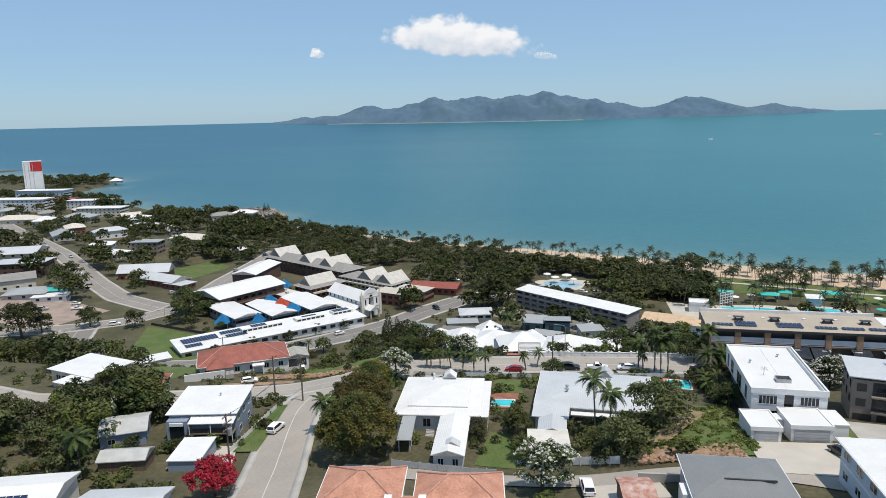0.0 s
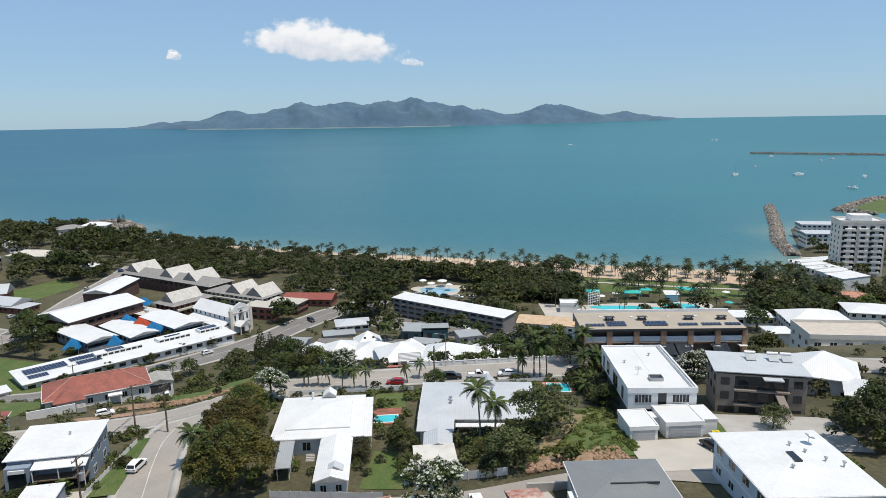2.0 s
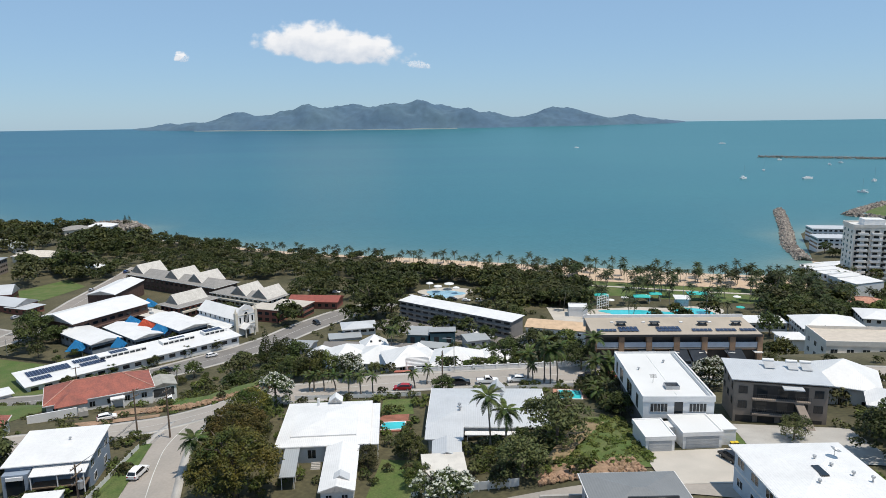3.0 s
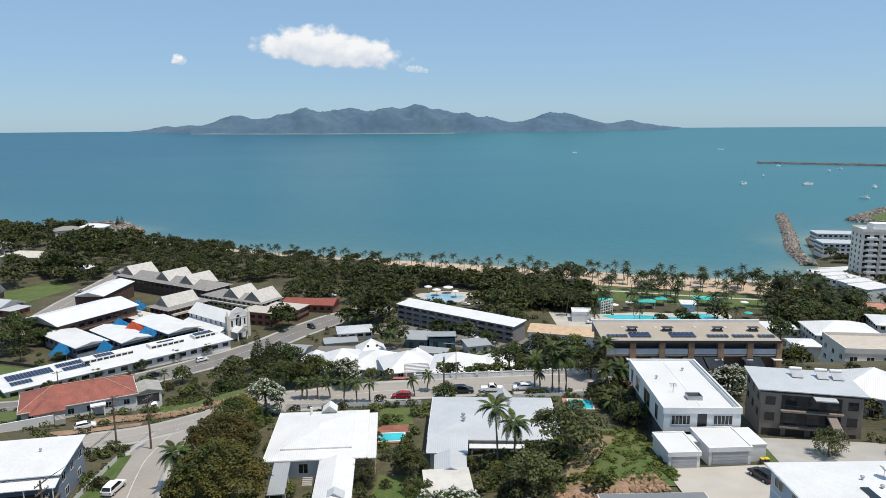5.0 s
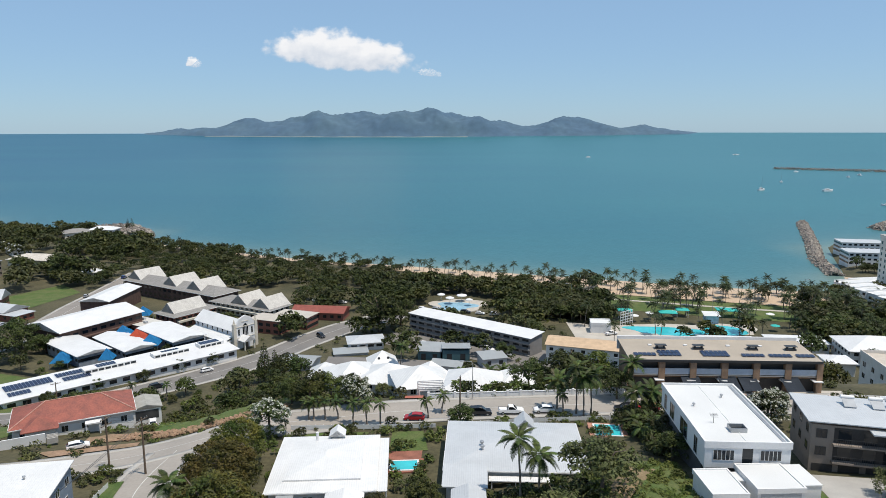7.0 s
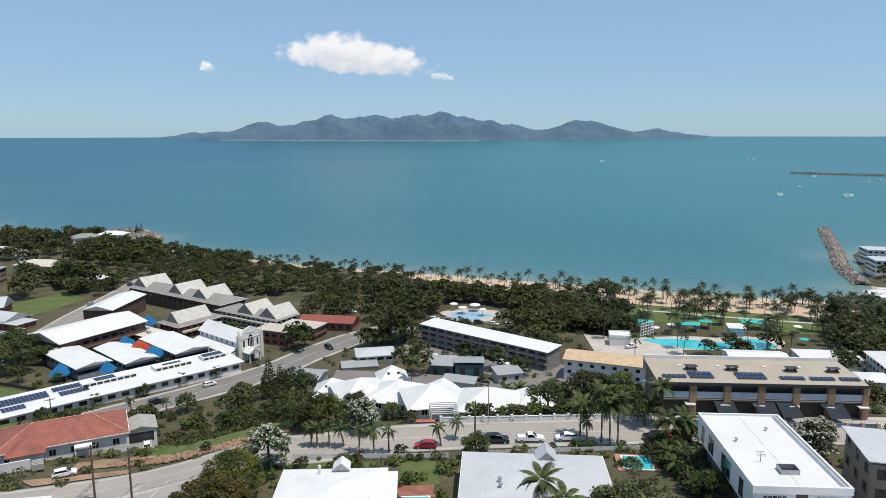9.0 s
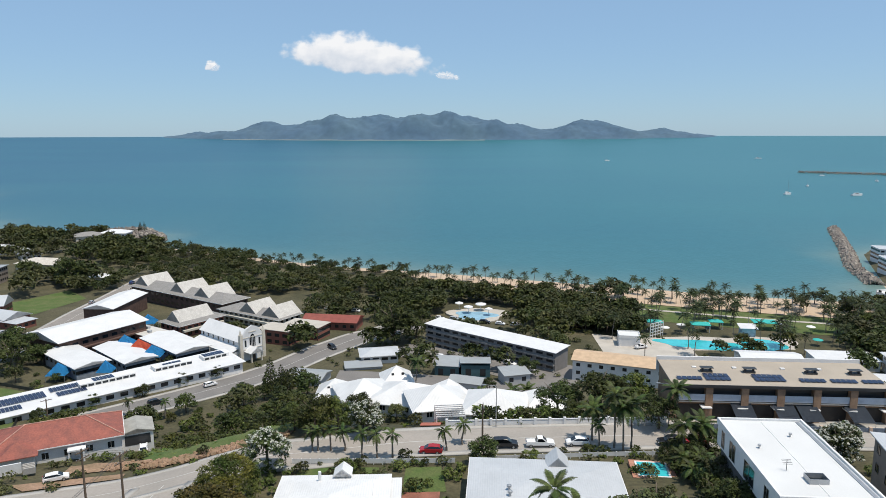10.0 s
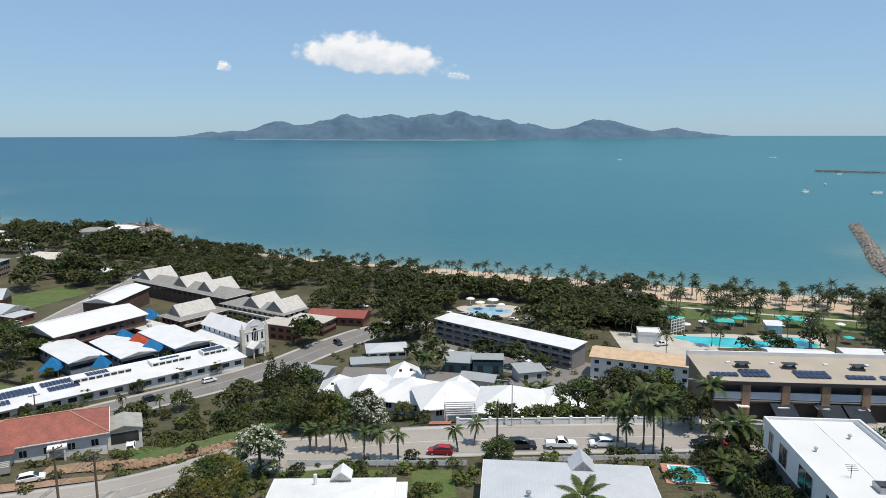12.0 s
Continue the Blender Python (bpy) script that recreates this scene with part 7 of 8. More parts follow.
def rubble(seed, n, a, b2, c, d, size, label):
    r = random.Random(seed)
    V, F = [], []
    ico = bmesh.new()
    bmesh.ops.create_icosphere(ico, subdivisions=1, radius=1)
    iv, jf = [v.co.copy() for v in ico.verts], [[v.index for v in f.verts] for f in ico.faces]
    ico.free()
    for _ in range(n):
        u, w = r.random(), r.random()
        x = (a[0] * (1 - u) + b2[0] * u) * (1 - w) + (d[0] * (1 - u) + c[0] * u) * w
        y = (a[1] * (1 - u) + b2[1] * u) * (1 - w) + (d[1] * (1 - u) + c[1] * u) * w
        s = size * r.uniform(0.3, 1.0) ** 1.5 * 1.4
        m = pose(x, y, ground_z(x, y) + 0.35, r.uniform(0, 90), r.uniform(0, 90), r.uniform(0, 360)) @ Matrix.Diagonal((s, s * r.uniform(0.5, 1), s * r.uniform(0.4, 0.9), 1))
        n0 = len(V)
        V += [tuple(m @ (p * r.uniform(0.8, 1.15))) for p in iv]
        F += [[i + n0 for i in f] for f in jf]
    tagged(new("rubble", mesh_of("rubble", V, F, EARTH)), label, "rubble", kind="stuff")


rubble(1, 420, (19, 106.5), (35, 105.5), (35, 110), (20, 111), 0.55, "broken red earth and rubble on the cut slope")
rubble(2, 620, (-64, 166.0), (-30, 167.4), (-29, 172), (-63, 171), 0.5, "clods of red earth and rock along the bank")
rubble(3, 160, (-50, 177), (-30, 178), (-30, 182), (-48, 181), 0.6, "clods of pale red earth on the terrace")

rng = random.Random(21)


def wood(n, x0, x1, y0, y1, kinds, smin, smax, label, group, gap=2.0, near=9.0):
    made = tries = 0
    while made < n and tries < n * 30:
        tries += 1
        x, y = rng.uniform(x0, x1), rng.uniform(y0, y1)
        if taken(x, y, gap) or near_road(x, y, near) or y > coast(x) - 20:
            continue
        k, s, a = rng.choice(kinds), rng.uniform(smin, smax), rng.uniform(0, 360)
        if y > 262:
            LOT.append((k, x, y, s, a))
        else:
            plant_tree(k, x, y, s, a, label, group)
        made += 1


wood(44, -150, -74, 92, 150, MID, 0.7, 1.15, "dark broadleaf tree on the wooded slope", "trees on the wooded slope", 1.0, 7)
wood(26, -205, -118, 168, 204, MID, 0.8, 1.2, "dense dark tree in the roadside grove", "trees of the roadside grove", 1.0, 8)
wood(330, -560, -190, 300, 660, FAR, 0.8, 1.5, "broadleaf tree between the suburban houses", "trees of the suburb", 1.5, 9)
wood(100, -340, -185, 478, 620, FAR, 1.1, 1.8, "dense tree near the headland", "trees near the headland", 1.0, 7)
wood(100, -640, -330, 640, 980, FAR, 1.2, 2.0, "dense tree along the far shore", "trees along the far shore", 1.0, 7)
wood(15, -262, -176, 376, 450, FAR, 0.8, 1.15, "broadleaf tree beside the beach road", "trees beside the beach road", 0.5, 7)
wood(46, 38, 92, 312, 392, FAR, 0.75, 1.15, "dense shade tree near the pool", "trees near the pool", 2.0, 7)
wood(22, 150, 235, 262, 300, FAR, 0.6, 1.0, "shade tree between the townhouses and pool", "trees between townhouses and pool", 1.0, 7)
wood(26, 150, 300, 200, 400, FAR, 0.8, 1.3, "green garden tree near the harbour houses", "trees near the harbour", 1.0, 7)
wood(16, 95, 160, 215, 300, FAR, 0.7, 1.1, "green tree behind the townhouses", "trees behind the townhouses", 1.5, 7)
wood(16, 72, 120, 96, 158, MID, 0.6, 1.0, "dark green tree beside the flats", "trees beside the flats", 1.0, 7)
wood(12, -62, -28, 196, 245, FAR, 0.6, 1.0, "green tree on the slope above the lower street", "trees above the lower street", 0.5, 8)
wood(16, -70, 50, 262, 330, FAR, 0.7, 1.2, "shade tree near the motel", "trees near the motel", 1.5, 8)
wood(5, -112, -70, 196, 240, FAR, 0.5, 0.9, "low tree in front of the school", "trees in front of the school", 0.5, 8)
wood(10, -150, -70, 255, 330, FAR, 0.4, 0.7, "small tree in the school yard", "trees in the school yard", 0.3, 7)


def shrubs(n, x0, x1, y0, y1, kinds, smin, smax, label, group, near=6.2):
    made = tries = 0
    while made < n and tries < n * 30:
        tries += 1
        x, y = rng.uniform(x0, x1), rng.uniform(y0, y1)
        if taken(x, y, -1.0) or near_road(x, y, near):
            continue
        plant_tree(BUSH[rng.choice(kinds)], x, y, rng.uniform(smin, smax), rng.uniform(0, 360), label, group, "shrub", cat="shrub")
        made += 1


shrubs(9, 22, 40, 108, 134, (0, 1, 1), 0.5, 1.1, "wild green shrub on the overgrown slope", "shrubs on the overgrown slope")
shrubs(30, 37.4, 46, 134, 160, (0, 0, 1), 0.7, 1.3, "lush dark garden shrub near the pool", "shrubs near the garden pool")
shrubs(40, -26, 0, 106, 160, (0, 1, 2), 0.4, 0.8, "low garden shrub beside the white house", "shrubs around the white house")
shrubs(44, 1, 24, 104, 127, (0, 1, 2), 0.4, 0.9, "leafy back garden shrub", "shrubs of the back garden")
shrubs(26, -60, -30, 168, 196, (1, 1, 2), 0.4, 0.9, "weedy shrub on the earth bank", "shrubs on the earth bank")
shrubs(20, -30, 0, 172, 190, (0, 1, 2), 0.6, 1.2, "thick shrub below the street", "shrubs below the street")
shrubs(14, -58, -50, 118, 150, (0, 1, 2), 0.4, 0.8, "garden shrub beside the blue-grey house", "shrubs beside the blue-grey house", 4.6)
shrubs(46, -100, -56, 96, 150, (0, 1, 2), 0.5, 1.2, "shrub between the hillside houses", "shrubs between the hillside houses", 5.0)
shrubs(26, -100, -40, 186, 225, (0, 1, 1), 0.7, 1.4, "hedge-like shrub in front of the school", "shrubs in front of the school")
shrubs(30, 70, 130, 96, 170, (0, 1, 2), 0.6, 1.3, "shrub beside the flats", "shrubs beside the flats")
shrubs(26, 6, 48, 176, 200, (0, 1, 1), 0.8, 1.4, "shrub on the slope behind the street wall", "shrubs behind the street wall")
shrubs(14, 8, 44, 156.5, 160.6, (0, 1), 0.35, 0.6, "clipped hedge shrub along the street", "hedge along the street", 5.9)
shrubs(14, -26, 2, 155, 158.8, (0, 2, 1), 0.25, 0.5, "small bright shrub along the fence", "shrubs along the fence", 4.5)
forest("distant_trees", "dense broadleaf woods along the shore and suburb")
rng = random.Random(99)
for k in range(46):
    while True:
        x, y = rng.uniform(66, 225), rng.uniform(280, 372)
        if not taken(x, y, 0.5) and y < coast(x) - 55 and math.hypot((x - 106) / 21, (y - 309) / 8.5) > 1 and math.hypot((x - 133) / 11, (y - 309) / 10.5) > 1:
            break
    root = thing("palm_tree", pose(x, y, ground_z(x, y), 0, 0, rng.uniform(0, 360)), "tall palm in the resort garden", "palm tree", "palms around the pool")
    s = rng.uniform(0.8, 1.25)
    root.scale = (s, s, s)
    kind = PALMS[k % 4]
    shared("trunk", kind[0], root, Matrix())
    shared("crown", kind[1], root, Matrix())
plant_tree(FLOW[1], -47.5, 97.5, 0.95, 20, "spreading tree covered in scarlet flowers", "", "tree")


# ---- vehicles, poles, boats and small things
def paint(name, color):
    return mat(name, color, 0.25, 0.0, 0.03, 0.3, 2, 0)


TYRE = mat("tyre_rubber", (0.02, 0.02, 0.02), 0.9)
LAMPG = mat("lamp_glass", (0.7, 0.7, 0.68), 0.15, var=0.03, bump=0)
REDG = mat("red_lamp_glass", (0.4, 0.02, 0.02), 0.2, var=0.03, bump=0)
CARS = {}


def car_parts(kind):
    """Side outline of body and cabin, as a car of that kind."""
    if kind == "ute":
        body = [(-2.6, 0.45), (-2.6, 1.05), (-0.75, 1.08), (1.1, 1.08), (2.35, 0.98), (2.6, 0.75), (2.6, 0.42)]
        cab = [(-0.75, 1.06), (-0.55, 1.72), (0.45, 1.74), (1.15, 1.06)]
        return body, cab, 5.2, 0.92
    if kind == "hatch":
        body = [(-2.05, 0.4), (-2.1, 0.95), (-1.8, 1.02), (0.9, 0.98), (1.85, 0.82), (2.1, 0.62), (2.08, 0.36)]
        cab = [(-2.0, 1.0), (-1.6, 1.45), (-0.2, 1.53), (0.4, 1.46), (1.15, 0.96)]
        return body, cab, 4.2, 0.86
    body = [(-2.3, 0.45), (-2.35, 1.1), (-2.1, 1.14), (1.0, 1.1), (2.1, 0.98), (2.35, 0.75), (2.33, 0.42)]
    cab = [(-2.25, 1.12), (-1.95, 1.68), (-0.4, 1.76), (0.45, 1.7), (1.2, 1.08)]
    return body, cab, 4.7, 0.92


def extrude_profile(outline, half, inset=0.0, top_from=None):
    bm = bmesh.new()
    rows = []
    for s in (-1, 1):
        rows.append([bm.verts.new((x, s * (half - (inset if top_from is not None and z > top_from else 0)), z)) for x, z in outline])
    a, c = rows
    n = len(a)
    bm.faces.new(a)
    bm.faces.new(c[::-1])
    for k in range(n):
        bm.faces.new((a[(k + 1) % n], a[k], c[k], c[(k + 1) % n]))
    bmesh.ops.bevel(bm, geom=bm.edges[:], offset=0.05, segments=1, affect="EDGES")
    return bm


def car(kind, x, y, rot, colour, label, z=None, name="car"):
    key = (kind, colour.name)
    z = ground_z(x, y) + 0.2 if z is None else z
    m = pose(x, y, z, 0, 0, rot)
    if key in CARS:
        return tagged(copy_thing(CARS[key], m), label)
    body, cab, _, half = car_parts(kind)
    root = thing(name, m, label, "car")
    part("body", extrude_profile(body, half), colour, root)
    part("cabin", extrude_profile(cab, half - 0.06, 0.14, 1.3), colour, root)
    top = max(z2 for _, z2 in cab)
    lo = 1.12
    gl = [(px + (0.1 if px < 0 else -0.16), min(max(pz, lo), top - 0.09)) for px, pz in cab]
    for s in (-1, 1):
        bm = bmesh.new()
        v = [bm.verts.new((px, s * (half - 0.05 - (0.12 if pz > 1.3 else 0.0)), pz)) for px, pz in gl]
        bm.faces.new(v if s < 0 else v[::-1])
        bmesh.ops.solidify(bm, geom=bm.faces[:], thickness=0.03)
        part("side_window", bm, GLASS, root)
    for (x0, za), (x1, zb), nm, o in ((cab[-1], cab[-2], "windscreen", 0.03), (cab[0], cab[1], "rear_window", -0.03)):
        bm = slab(bmesh.new(), [(x0 + o, -half + 0.2, za + 0.06), (x0 + o, half - 0.2, za + 0.06), (x1 + o, half - 0.28, zb - 0.02), (x1 + o, -half + 0.28, zb - 0.02)], 0.02)
        part(nm, bm, GLASS, root)
    for wx in (body[-1][0] - 0.85, body[0][0] + 0.85):
        for s in (-1, 1):
            tyre = part("wheel", tube(bmesh.new(), [(wx, s * (half - 0.2), 0.33), (wx, s * (half + 0.02), 0.33)], [0.34, 0.34], 14), TYRE, root)
            part("rim", tube(bmesh.new(), [(wx, s * (half - 0.02), 0.33), (wx, s * (half + 0.035), 0.33)], [0.21, 0.2], 10), GREYM, tyre)
    for s in (-1, 1):
        fx, rx = body[-2][0], body[1][0]
        part("headlight", boxes((fx - 0.12, fx + 0.02, s * 0.62 - 0.16, s * 0.62 + 0.16, 0.66, 0.8)), LAMPG, root)
        part("tail_light", boxes((rx - 0.03, rx + 0.08, s * 0.7 - 0.12, s * 0.7 + 0.12, 0.78, 0.98)), REDG, root)
    part("bumper", boxes((body[-1][0] - 0.1, body[-1][0] + 0.06, -half + 0.1, half - 0.1, 0.34, 0.5)), DARKM, root)
    if kind == "ute":
        part("tray", ring_bm(-2.55, -0.8, -half + 0.05, half - 0.05, 0.95, 1.12, 0.08), DARKM, root)
    CARS[key] = root
    return root


WP, BP, RP, SP, UP = paint("white_car_paint", (0.8, 0.8, 0.8)), paint("black_car_paint", (0.015, 0.016, 0.02)), paint("red_car_paint", (0.35, 0.02, 0.025)), paint("silver_car_paint", (0.42, 0.43, 0.45)), paint("blue_car_paint", (0.04, 0.09, 0.25))
car("suv", 11.2, 162.9, -1, BP, "black four-wheel drive parked at the kerb")
car("ute", 17.6, 163.0, -1, WP, "white dual-cab ute parked at the kerb")
car("hatch", 24.4, 163.1, 178, WP, "white hatchback parked at the kerb")
car("hatch", -2.2, 160.9, 176, RP, "dark red hatchback parked under palms")
car("suv", 41.2, 162.6, 178, BP, "black car parked in the palm shade")
car("hatch", 46.0, 163.0, 178, RP, "dark red car parked beside shrubs")
car("hatch", -69.2, 160.9, 28, WP, "white hatchback before the red-roofed house")
car("suv", -48.6, 126.2, 82, WP, "white wagon parked beside the verge")
car("hatch", 49.6, 108.4, 104, BP, "black hatchback on the concrete driveway")
car("hatch", -62.6, 181.6, 112, WP, "white car beside the garage")
car("suv", 10.6, 98.6, 95, WP, "white van parked in the sandy yard")
for x, y, r, p, k, lab in ((-41, 297.5, -55, BP, "suv", "dark car parked beside the brick block"), (-73.3, 255.2, 42, WP, "hatch", "white car on the lower street"), (-83.7, 238.4, 40, BP, "suv", "dark car parked in tree shade"), (0.5, 283.4, -40, WP, "hatch", "white car behind the motel"), (-170, 375, 95, SP, "hatch", "silver car on the beach road"), (-170, 420, 95, UP, "suv", "blue car on the beach road"), (-176, 326, 70, WP, "hatch", "white car near the hall"), (-179, 320, 70, SP, "hatch", "silver car near the hall"), (-173, 262, 30, WP, "suv", "white car turning on the road"), (-160, 300, 80, SP, "hatch", "silver car on the road"), (-212, 292, 20, WP, "hatch", "white car in the earth car park"), (-220, 280, 20, SP, "suv", "silver car in the earth car park"), (-206, 284, 20, WP, "ute", "white ute in the earth car park"), (24, 275, -40, WP, "suv", "white car beside the motel"), (30, 268, -40, SP, "hatch", "silver car beside the motel"), (-4, 306, -40, WP, "hatch", "white car at the motel end"), (76, 297, 20, WP, "ute", "white truck on the pool forecourt"), (-250, 352, -45, WP, "hatch", "white car on the avenue"), (-290, 398, -45, SP, "suv", "silver car on the avenue"), (-330, 430, -45, WP, "hatch", "white car parked along the avenue"), (-345, 446, -45, SP, "hatch", "silver car parked along the avenue"), (-362, 462, -45, BP, "suv", "dark car parked along the avenue")):
    car(k, x, y, r, p, lab)
for k in range(14):
    x = -52 + 6.5 * k
    y = coast(x) - 118
    if not taken(x, y, 0):
        car(("hatch", "suv")[k % 2], x, y, -20, (WP, SP, WP, BP)[k % 4], "car parked under the foreshore trees", ground_z(x, y) + 0.02)


def power_pole(x, y, h, rot, label, arms=2):
    root = thing("power_pole", pose(x, y, ground_z(x, y), 0, 0, rot), label, "power pole")
    part("pole", tube(bmesh.new(), [(0, 0, -1), (0, 0, h * 0.5), (0, 0, h)], [0.2, 0.17, 0.13], 10), WOOD, root)
    for k in range(arms):
        z = h - 0.4 - 1.2 * k
        arm = part("crossarm", boxes((-1.3, 1.3, -0.2, -0.08, z - 0.07, z + 0.07)), WOOD, root)
        for x2 in (-1.2, -0.6, 0.6, 1.2):
            part("insulator", tube(bmesh.new(), [(x2, -0.14, z + 0.07), (x2, -0.14, z + 0.28)], [0.05, 0.07], 6), GREYM, arm)
    return root


p1 = power_pole(-49.0, 143.6, 10.6, 70, "weathered timber power pole at the corner")
p2 = power_pole(-57.6, 148.8, 10.0, 70, "weathered timber power pole before the red-roofed house")
p3 = power_pole(-50.2, 108.6, 10.5, 80, "timber power pole with transformer on the side street", 3)
part("transformer", tube(bmesh.new(), [(0.1, -0.5, 6.6), (0.1, -0.5, 7.8)], [0.4, 0.4], 12), GREYM, p3, "grey pole-mounted transformer")
p4 = power_pole(7.0, 161.2, 9.0, 90, "timber power pole beside the street", 1)
p5 = power_pole(-104.5, 219.5, 8.5, 40, "slim timber pole beside the school", 1)


def wire(a, b, sag, label="thin overhead power wire", rad=0.018):
    n = 10
    pts = [tuple(Vector(a).lerp(Vector(b), k / n) - Vector((0, 0, sag * 4 * (k / n) * (1 - k / n)))) for k in range(n + 1)]
    root = part("power_line", tube(bmesh.new(), pts, [rad] * (n + 1), 5), DARKM)
    tagged(root, label, "power line", "overhead power lines")


def pole_top(p, x, drop=0.1):
    m = p.matrix_basis
    return m @ Vector((x, -0.14, {id(p1): 10.4, id(p2): 9.8, id(p3): 10.3}[id(p)] - drop))


for x in (-1.2, -0.6, 0.6, 1.2):
    wire(pole_top(p1, x), pole_top(p3, x), 0.8)
    wire(pole_top(p1, x), pole_top(p2, x), 0.15)


def street_lamp(x, y, h, rot, label):
    root = thing("street_lamp", pose(x, y, ground_z(x, y), 0, 0, rot), label, "street lamp")
    part("pole", tube(bmesh.new(), [(0, 0, -0.5), (0, 0, h * 0.6), (0, 0, h), (0.3, 0, h + 0.5), (2.2, 0, h + 0.7)], [0.11, 0.09, 0.07, 0.06, 0.05], 8), GREYM, root)
    part("lamp_head", boxes((2.0, 2.8, -0.16, 0.16, h + 0.62, h + 0.8)), GREYM, root)


street_lamp(10.4, 172.6, 8.2, 180, "tall grey steel street lamp over the street")
street_lamp(44, 172.2, 8.2, 180, "tall grey steel street lamp near the townhouses")
street_lamp(-150, 262, 8, 0, "grey steel street lamp at the junction")
for k, (x, y, h) in enumerate(((128, 322, 11), (150, 330, 11), (70, 345, 11), (186, 352, 11))):
    street_lamp(x, y, h, 90 * k, "tall slender lamp in the foreshore park")


def picket(pts, h, label, m, gap=1.6):
    root = thing("fence", pose(0, 0, 0), label, "fence")
    for a, c in zip(pts, pts[1:]):
        n = max(1, round(math.dist(a, c) / gap))
        for k in range(n):
            p = [a[i] + (c[i] - a[i]) * k / n for i in (0, 1)]
            q = [a[i] + (c[i] - a[i]) * (k + 1) / n for i in (0, 1)]
            zp, zq = ground_z(*p) + 0.1, ground_z(*q) + 0.1
            part("post", boxes((p[0] - 0.07, p[0] + 0.07, p[1] - 0.07, p[1] + 0.07, zp - 0.4, zp + h + 0.1)), m, root)
            bm = slab(bmesh.new(), [(p[0], p[1] - 0.02, zp + h), (q[0], q[1] - 0.02, zq + h), (q[0], q[1] + 0.02, zq + h), (p[0], p[1] + 0.02, zp + h)], h - 0.15)
            part("panel", bm, m, root)


picket([(-53.6, 116), (-53.4, 139)], 1.1, "white steel fence beside the verge", WHITE)
picket([(-21.5, 110), (-3.4, 107.6)], 1.3, "grey paling fence behind the white house", GREYW)
picket([(8.8, 109.6), (16.4, 107.6)], 1.5, "white corrugated fence along the lane", WHITE)
picket([(-26, 156.8), (2, 156.6)], 1.0, "white picket fence along the street", WHITE)
picket([(6, 157.2), (38, 157.6)], 0.9, "white rail fence behind the hedge", WHITE)
picket([(-157, 263), (-127, 251), (-112, 215)], 1.2, "low dark fence around the sports lawn", DARKM, 3)
wallr = thing("retaining_wall", pose(0, 0, 0), "long low pale stone wall behind the lawn", "retaining wall")
part("wall", boxes((18, 50, 99.2, 99.6, 33.5, 37.2)), CONC, wallr)
for x, mt in ((52.2, "green"), (52.9, "yellow")):
    b = thing("wheelie_bin", pose(x, 113.4, 36.2), "wheeled rubbish bin with a yellow lid", "bin", "bins beside the garage")
    part("body", boxes((-0.28, 0.28, -0.3, 0.3, 0, 0.95)), DARKM, b)
    part("lid", boxes((-0.3, 0.3, -0.34, 0.32, 0.95, 1.05)), mat("yellow_plastic", (0.7, 0.5, 0.03), 0.5), b)

# pool-side umbrellas and cabanas
for k, (x, y, mt, lab) in enumerate(((100, 322, WHITE, "white"), (111, 324, WHITE, "white"), (141, 322, WHITE, "white"), (152, 318, WHITE, "white"), (92, 318, WHITE, "white"), (145, 300, TEAL, "teal"))):
    root = thing("umbrella", pose(x, y, 4.2), "%s sun umbrella beside the pool" % lab, "umbrella", "umbrellas beside the pool")
    part("pole", tube(bmesh.new(), [(0, 0, -0.4), (0, 0, 2.7)], [0.05, 0.04], 6), GREYM, root)
    part("canopy", tube(bmesh.new(), [(0, 0, 2.2), (0, 0, 2.35), (0, 0, 2.9)], [1.9, 1.8, 0.05], 10), mt, root)
for x, y, w, d in ((90, 326, 6, 4), (108, 322, 7, 5), (136, 325, 9, 6), (116, 326, 5, 4)):
    root = thing("cabana", pose(x, y, 4.0, 0, 0, -10), "teal roofed cabana beside the pool", "cabana", "cabanas beside the pool")
    part("roof", roof_bm("hip", w, d, 2.8, 0.7, 0.3), TEAL, root)
    for sx in (-1, 1):
        for sy in (-1, 1):
            part("post", boxes((sx * w * 0.46 - 0.08, sx * w * 0.46 + 0.08, sy * d * 0.46 - 0.08, sy * d * 0.46 + 0.08, -0.5, 2.85)), WHITE, root)


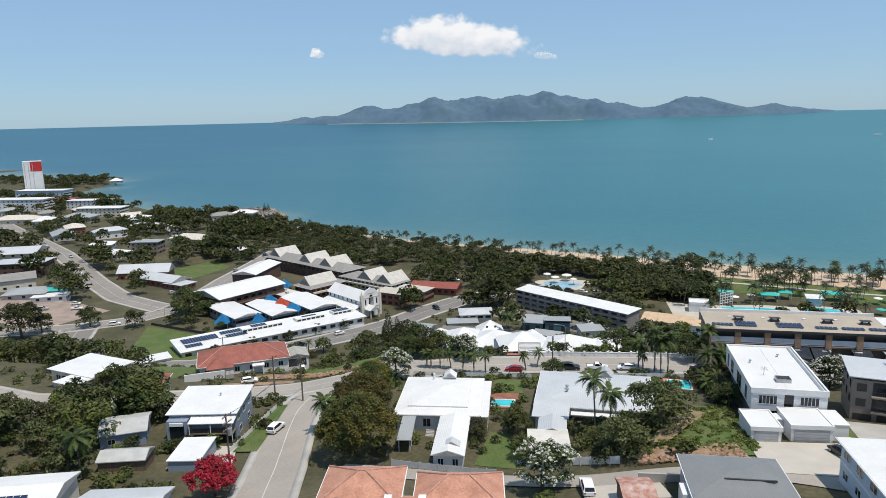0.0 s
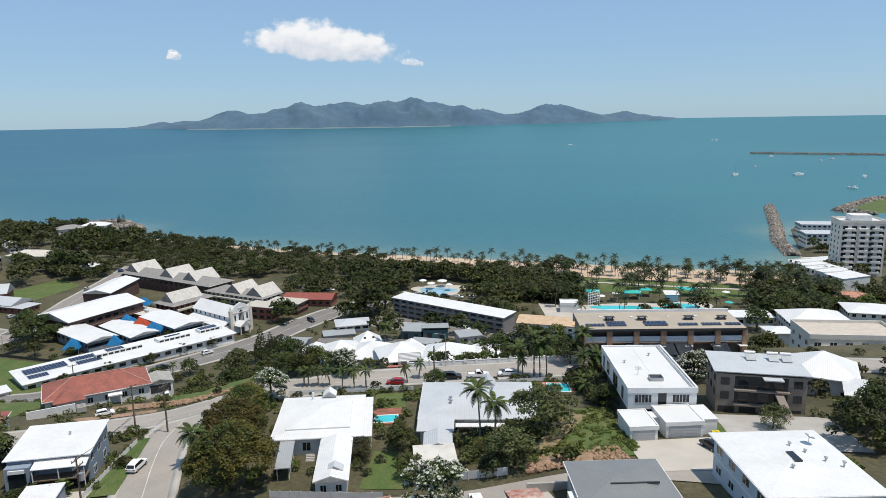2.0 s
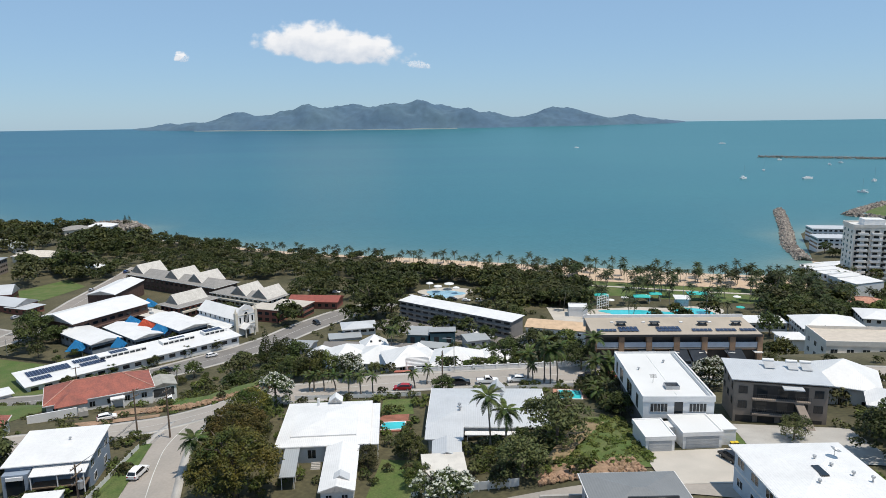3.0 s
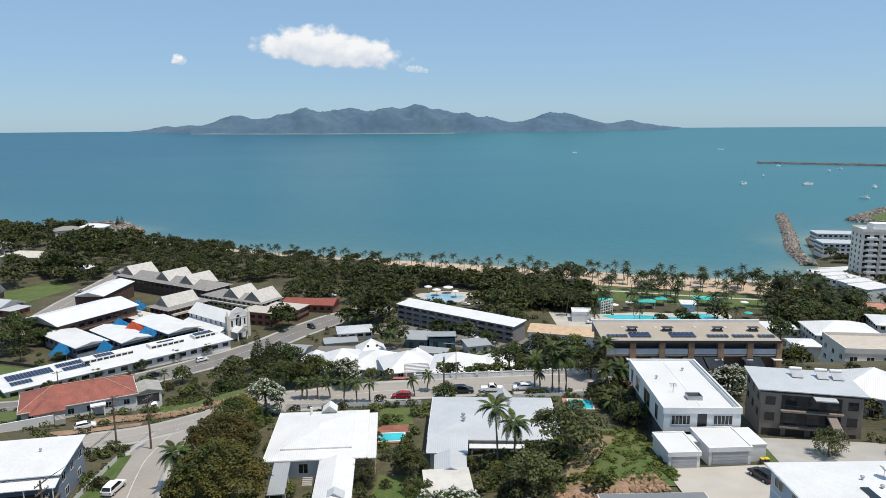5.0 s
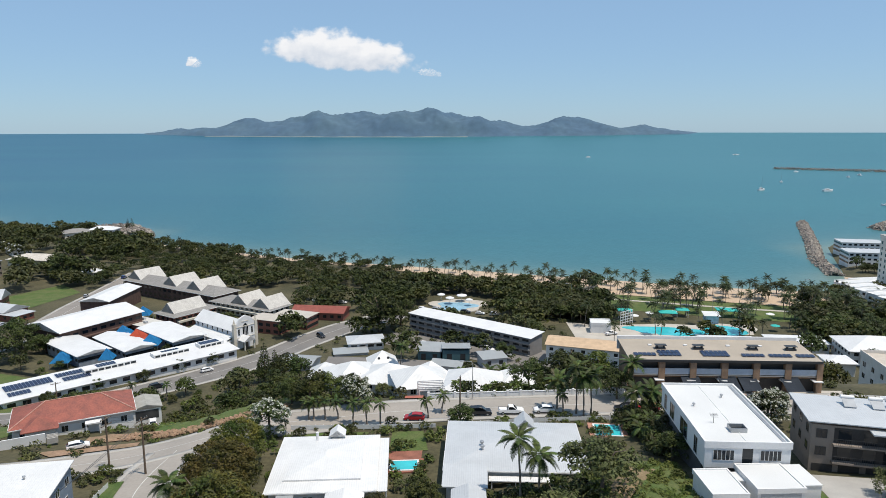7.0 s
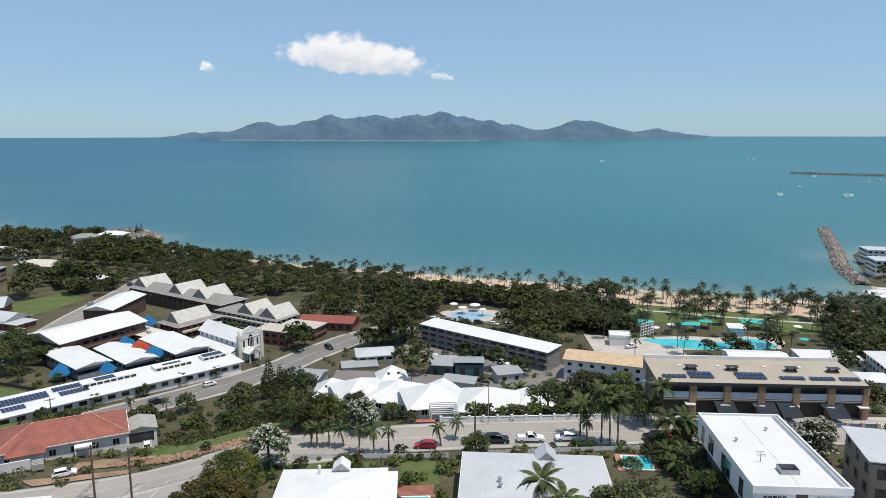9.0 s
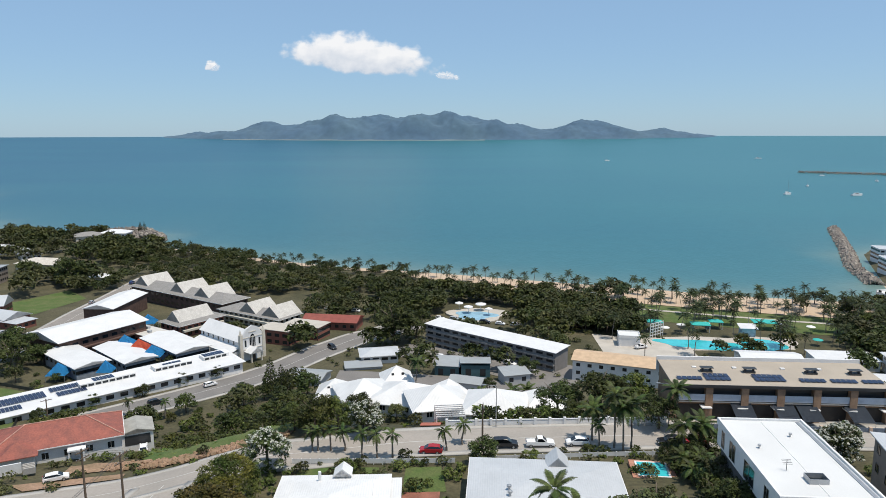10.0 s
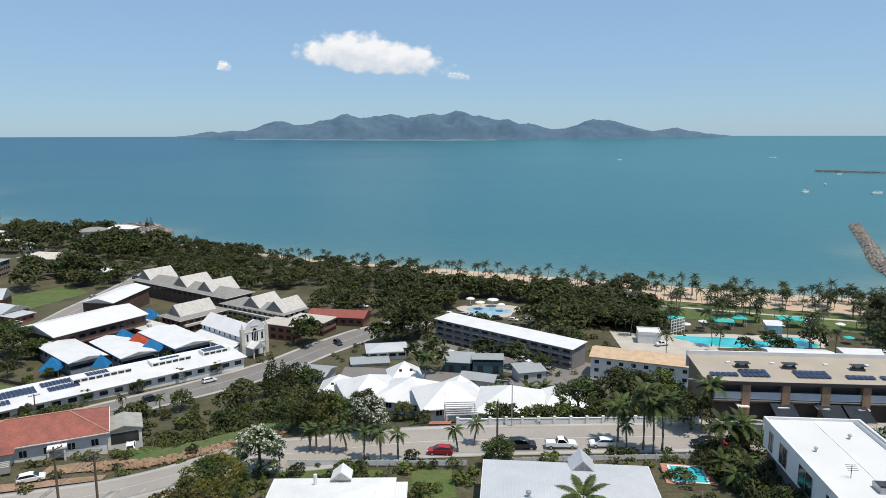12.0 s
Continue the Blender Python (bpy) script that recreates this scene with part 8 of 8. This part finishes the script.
# breakwaters, jetty and boats
def rock_bank(pts, width, height, n, seed, label):
    r = random.Random(seed)
    v, f = [], []
    ico = [Vector(p).normalized() for p in ((1, 0, 0), (-1, 0, 0), (0, 1, 0), (0, -1, 0), (0, 0, 1), (0, 0, -1))]
    tri = ((0, 2, 4), (2, 1, 4), (1, 3, 4), (3, 0, 4), (2, 0, 5), (1, 2, 5), (3, 1, 5), (0, 3, 5))
    seg = [math.dist(a, c) for a, c in zip(pts, pts[1:])]
    for _ in range(n):
        u = r.random() * sum(seg)
        k = 0
        while u > seg[k]:
            u -= seg[k]
            k += 1
        a, c = pts[k], pts[k + 1]
        t = Vector((c[0] - a[0], c[1] - a[1])).normalized()
        o = r.uniform(-1, 1)
        x, y = a[0] + t.x * u - t.y * o * width / 2, a[1] + t.y * u + t.x * o * width / 2
        z = -0.4 + height * (1 - abs(o) ** 1.6) * r.uniform(0.75, 1.0)
        s = r.uniform(0.8, 2.0)
        q = Euler((r.random() * 6, r.random() * 6, r.random() * 6)).to_matrix()
        n0 = len(v)
        v += [tuple(Vector((x, y, z)) + q @ (p * s * r.uniform(0.7, 1.2))) for p in ico]
        f += [tuple(i + n0 for i in q3) for q3 in tri]
    ob = new("breakwater", mesh_of("breakwater", v, f, ROCK))
    return tagged(ob, label, "breakwater", kind="stuff")


rock_bank([(246, 425), (264, 476), (299, 543), (348, 645), (352, 652)], 9, 3.2, 2600, 1, "curved breakwater of tumbled grey-brown rock")
rock_bank([(410, 585), (397, 616), (433, 650), (480, 688), (600, 740)], 12, 3.0, 1700, 2, "low rock breakwater around the harbour islet")
rock_bank([(772, 1525), (960, 1390), (1400, 1060)], 15, 4.5, 2200, 3, "long distant harbour breakwater of rock")
rock_bank([(-292, 590), (-275, 618), (-262, 632), (-246, 622), (-232, 590)], 30, 7.0, 900, 4, "brown boulders around the headland")
islet = new("ground", grid_mesh("islet", steps((395, 720, 9)), steps((560, 770, 9)), lambda x, y: -2 + 5.0 * min(1, max(0, 1.2 - ((x - 560) / 140) ** 2 - ((y - 655 - 0.3 * (x - 560)) / 62) ** 2)) ** 0.5, GRASS))
tagged(islet, "low green islet at the harbour mouth", "islet", kind="structure")
jet = thing("jetty", pose(-715, 905, 0, 0, 0, 18), "long timber fishing jetty with a pavilion", "jetty")
part("deck", boxes((0, 120, -2, 2, 3.2, 3.8)), WOOD, jet)
for k in range(12):
    for s in (-1.6, 1.6):
        part("pile", tube(bmesh.new(), [(5 + 10 * k, s, -5), (5 + 10 * k, s, 3.2)], [0.3, 0.3], 6), WOOD, jet)
part("pavilion_roof", roof_bm("pyramid", 16, 12, 6.5, 4, 0.6), ROOFW, jet).location = (116, 0, 0)
part("pavilion", boxes((108, 124, -6, 6, 3.2, 6.5)), GREYW, jet)


def boat(x, y, rot, s, mast, label):
    root = thing("yacht" if mast else "motor_boat", pose(x, y, 0, 0, 0, rot), label, "boat", "boats moored in the bay")
    root.scale = (s, s, s)
    bm = bmesh.new()
    ring0 = [(-4, -1.2, 1.2), (2, -1.4, 1.3), (5.2, 0, 1.6), (2, 1.4, 1.3), (-4, 1.2, 1.2)]
    slab(bm, ring0, 1.9)
    part("hull", bm, WHITE, root)
    part("cabin", boxes((-2, 1.6, -0.8, 0.8, 1.2, 2.1)), WHITE, root)
    part("cabin_window", boxes((-1.6, 1.2, -0.83, 0.83, 1.5, 1.85)), GLASS, root)
    if mast:
        part("mast", tube(bmesh.new(), [(0.6, 0, 1.2), (0.6, 0, 13)], [0.12, 0.07], 6), GREYM, root)
        part("boom", tube(bmesh.new(), [(0.6, 0, 2.8), (-3.6, 0, 2.9)], [0.16, 0.14], 6), WHITE, root)


for x, y, r, s, m in ((485, 1000, 30, 1.6, True), (570, 981, 10, 1.8, False), (590, 1145, 70, 1.3, True), (528, 793, 120, 1.3, True), (633, 928, 40, 1.5, True), (690, 960, 20, 1.3, True), (768, 1251, 80, 1.3, True), (742, 1010, 50, 1.5, False), (760, 1412, 15, 1.3, True), (820, 1300, 95, 1.3, True), (1040, 2300, 0, 2.6, False), (520, 2180, 20, 1.8, False)):
    boat(x, y, r, s, m, "white sailing boat moored in the bay" if m else "white motor boat anchored in the bay")
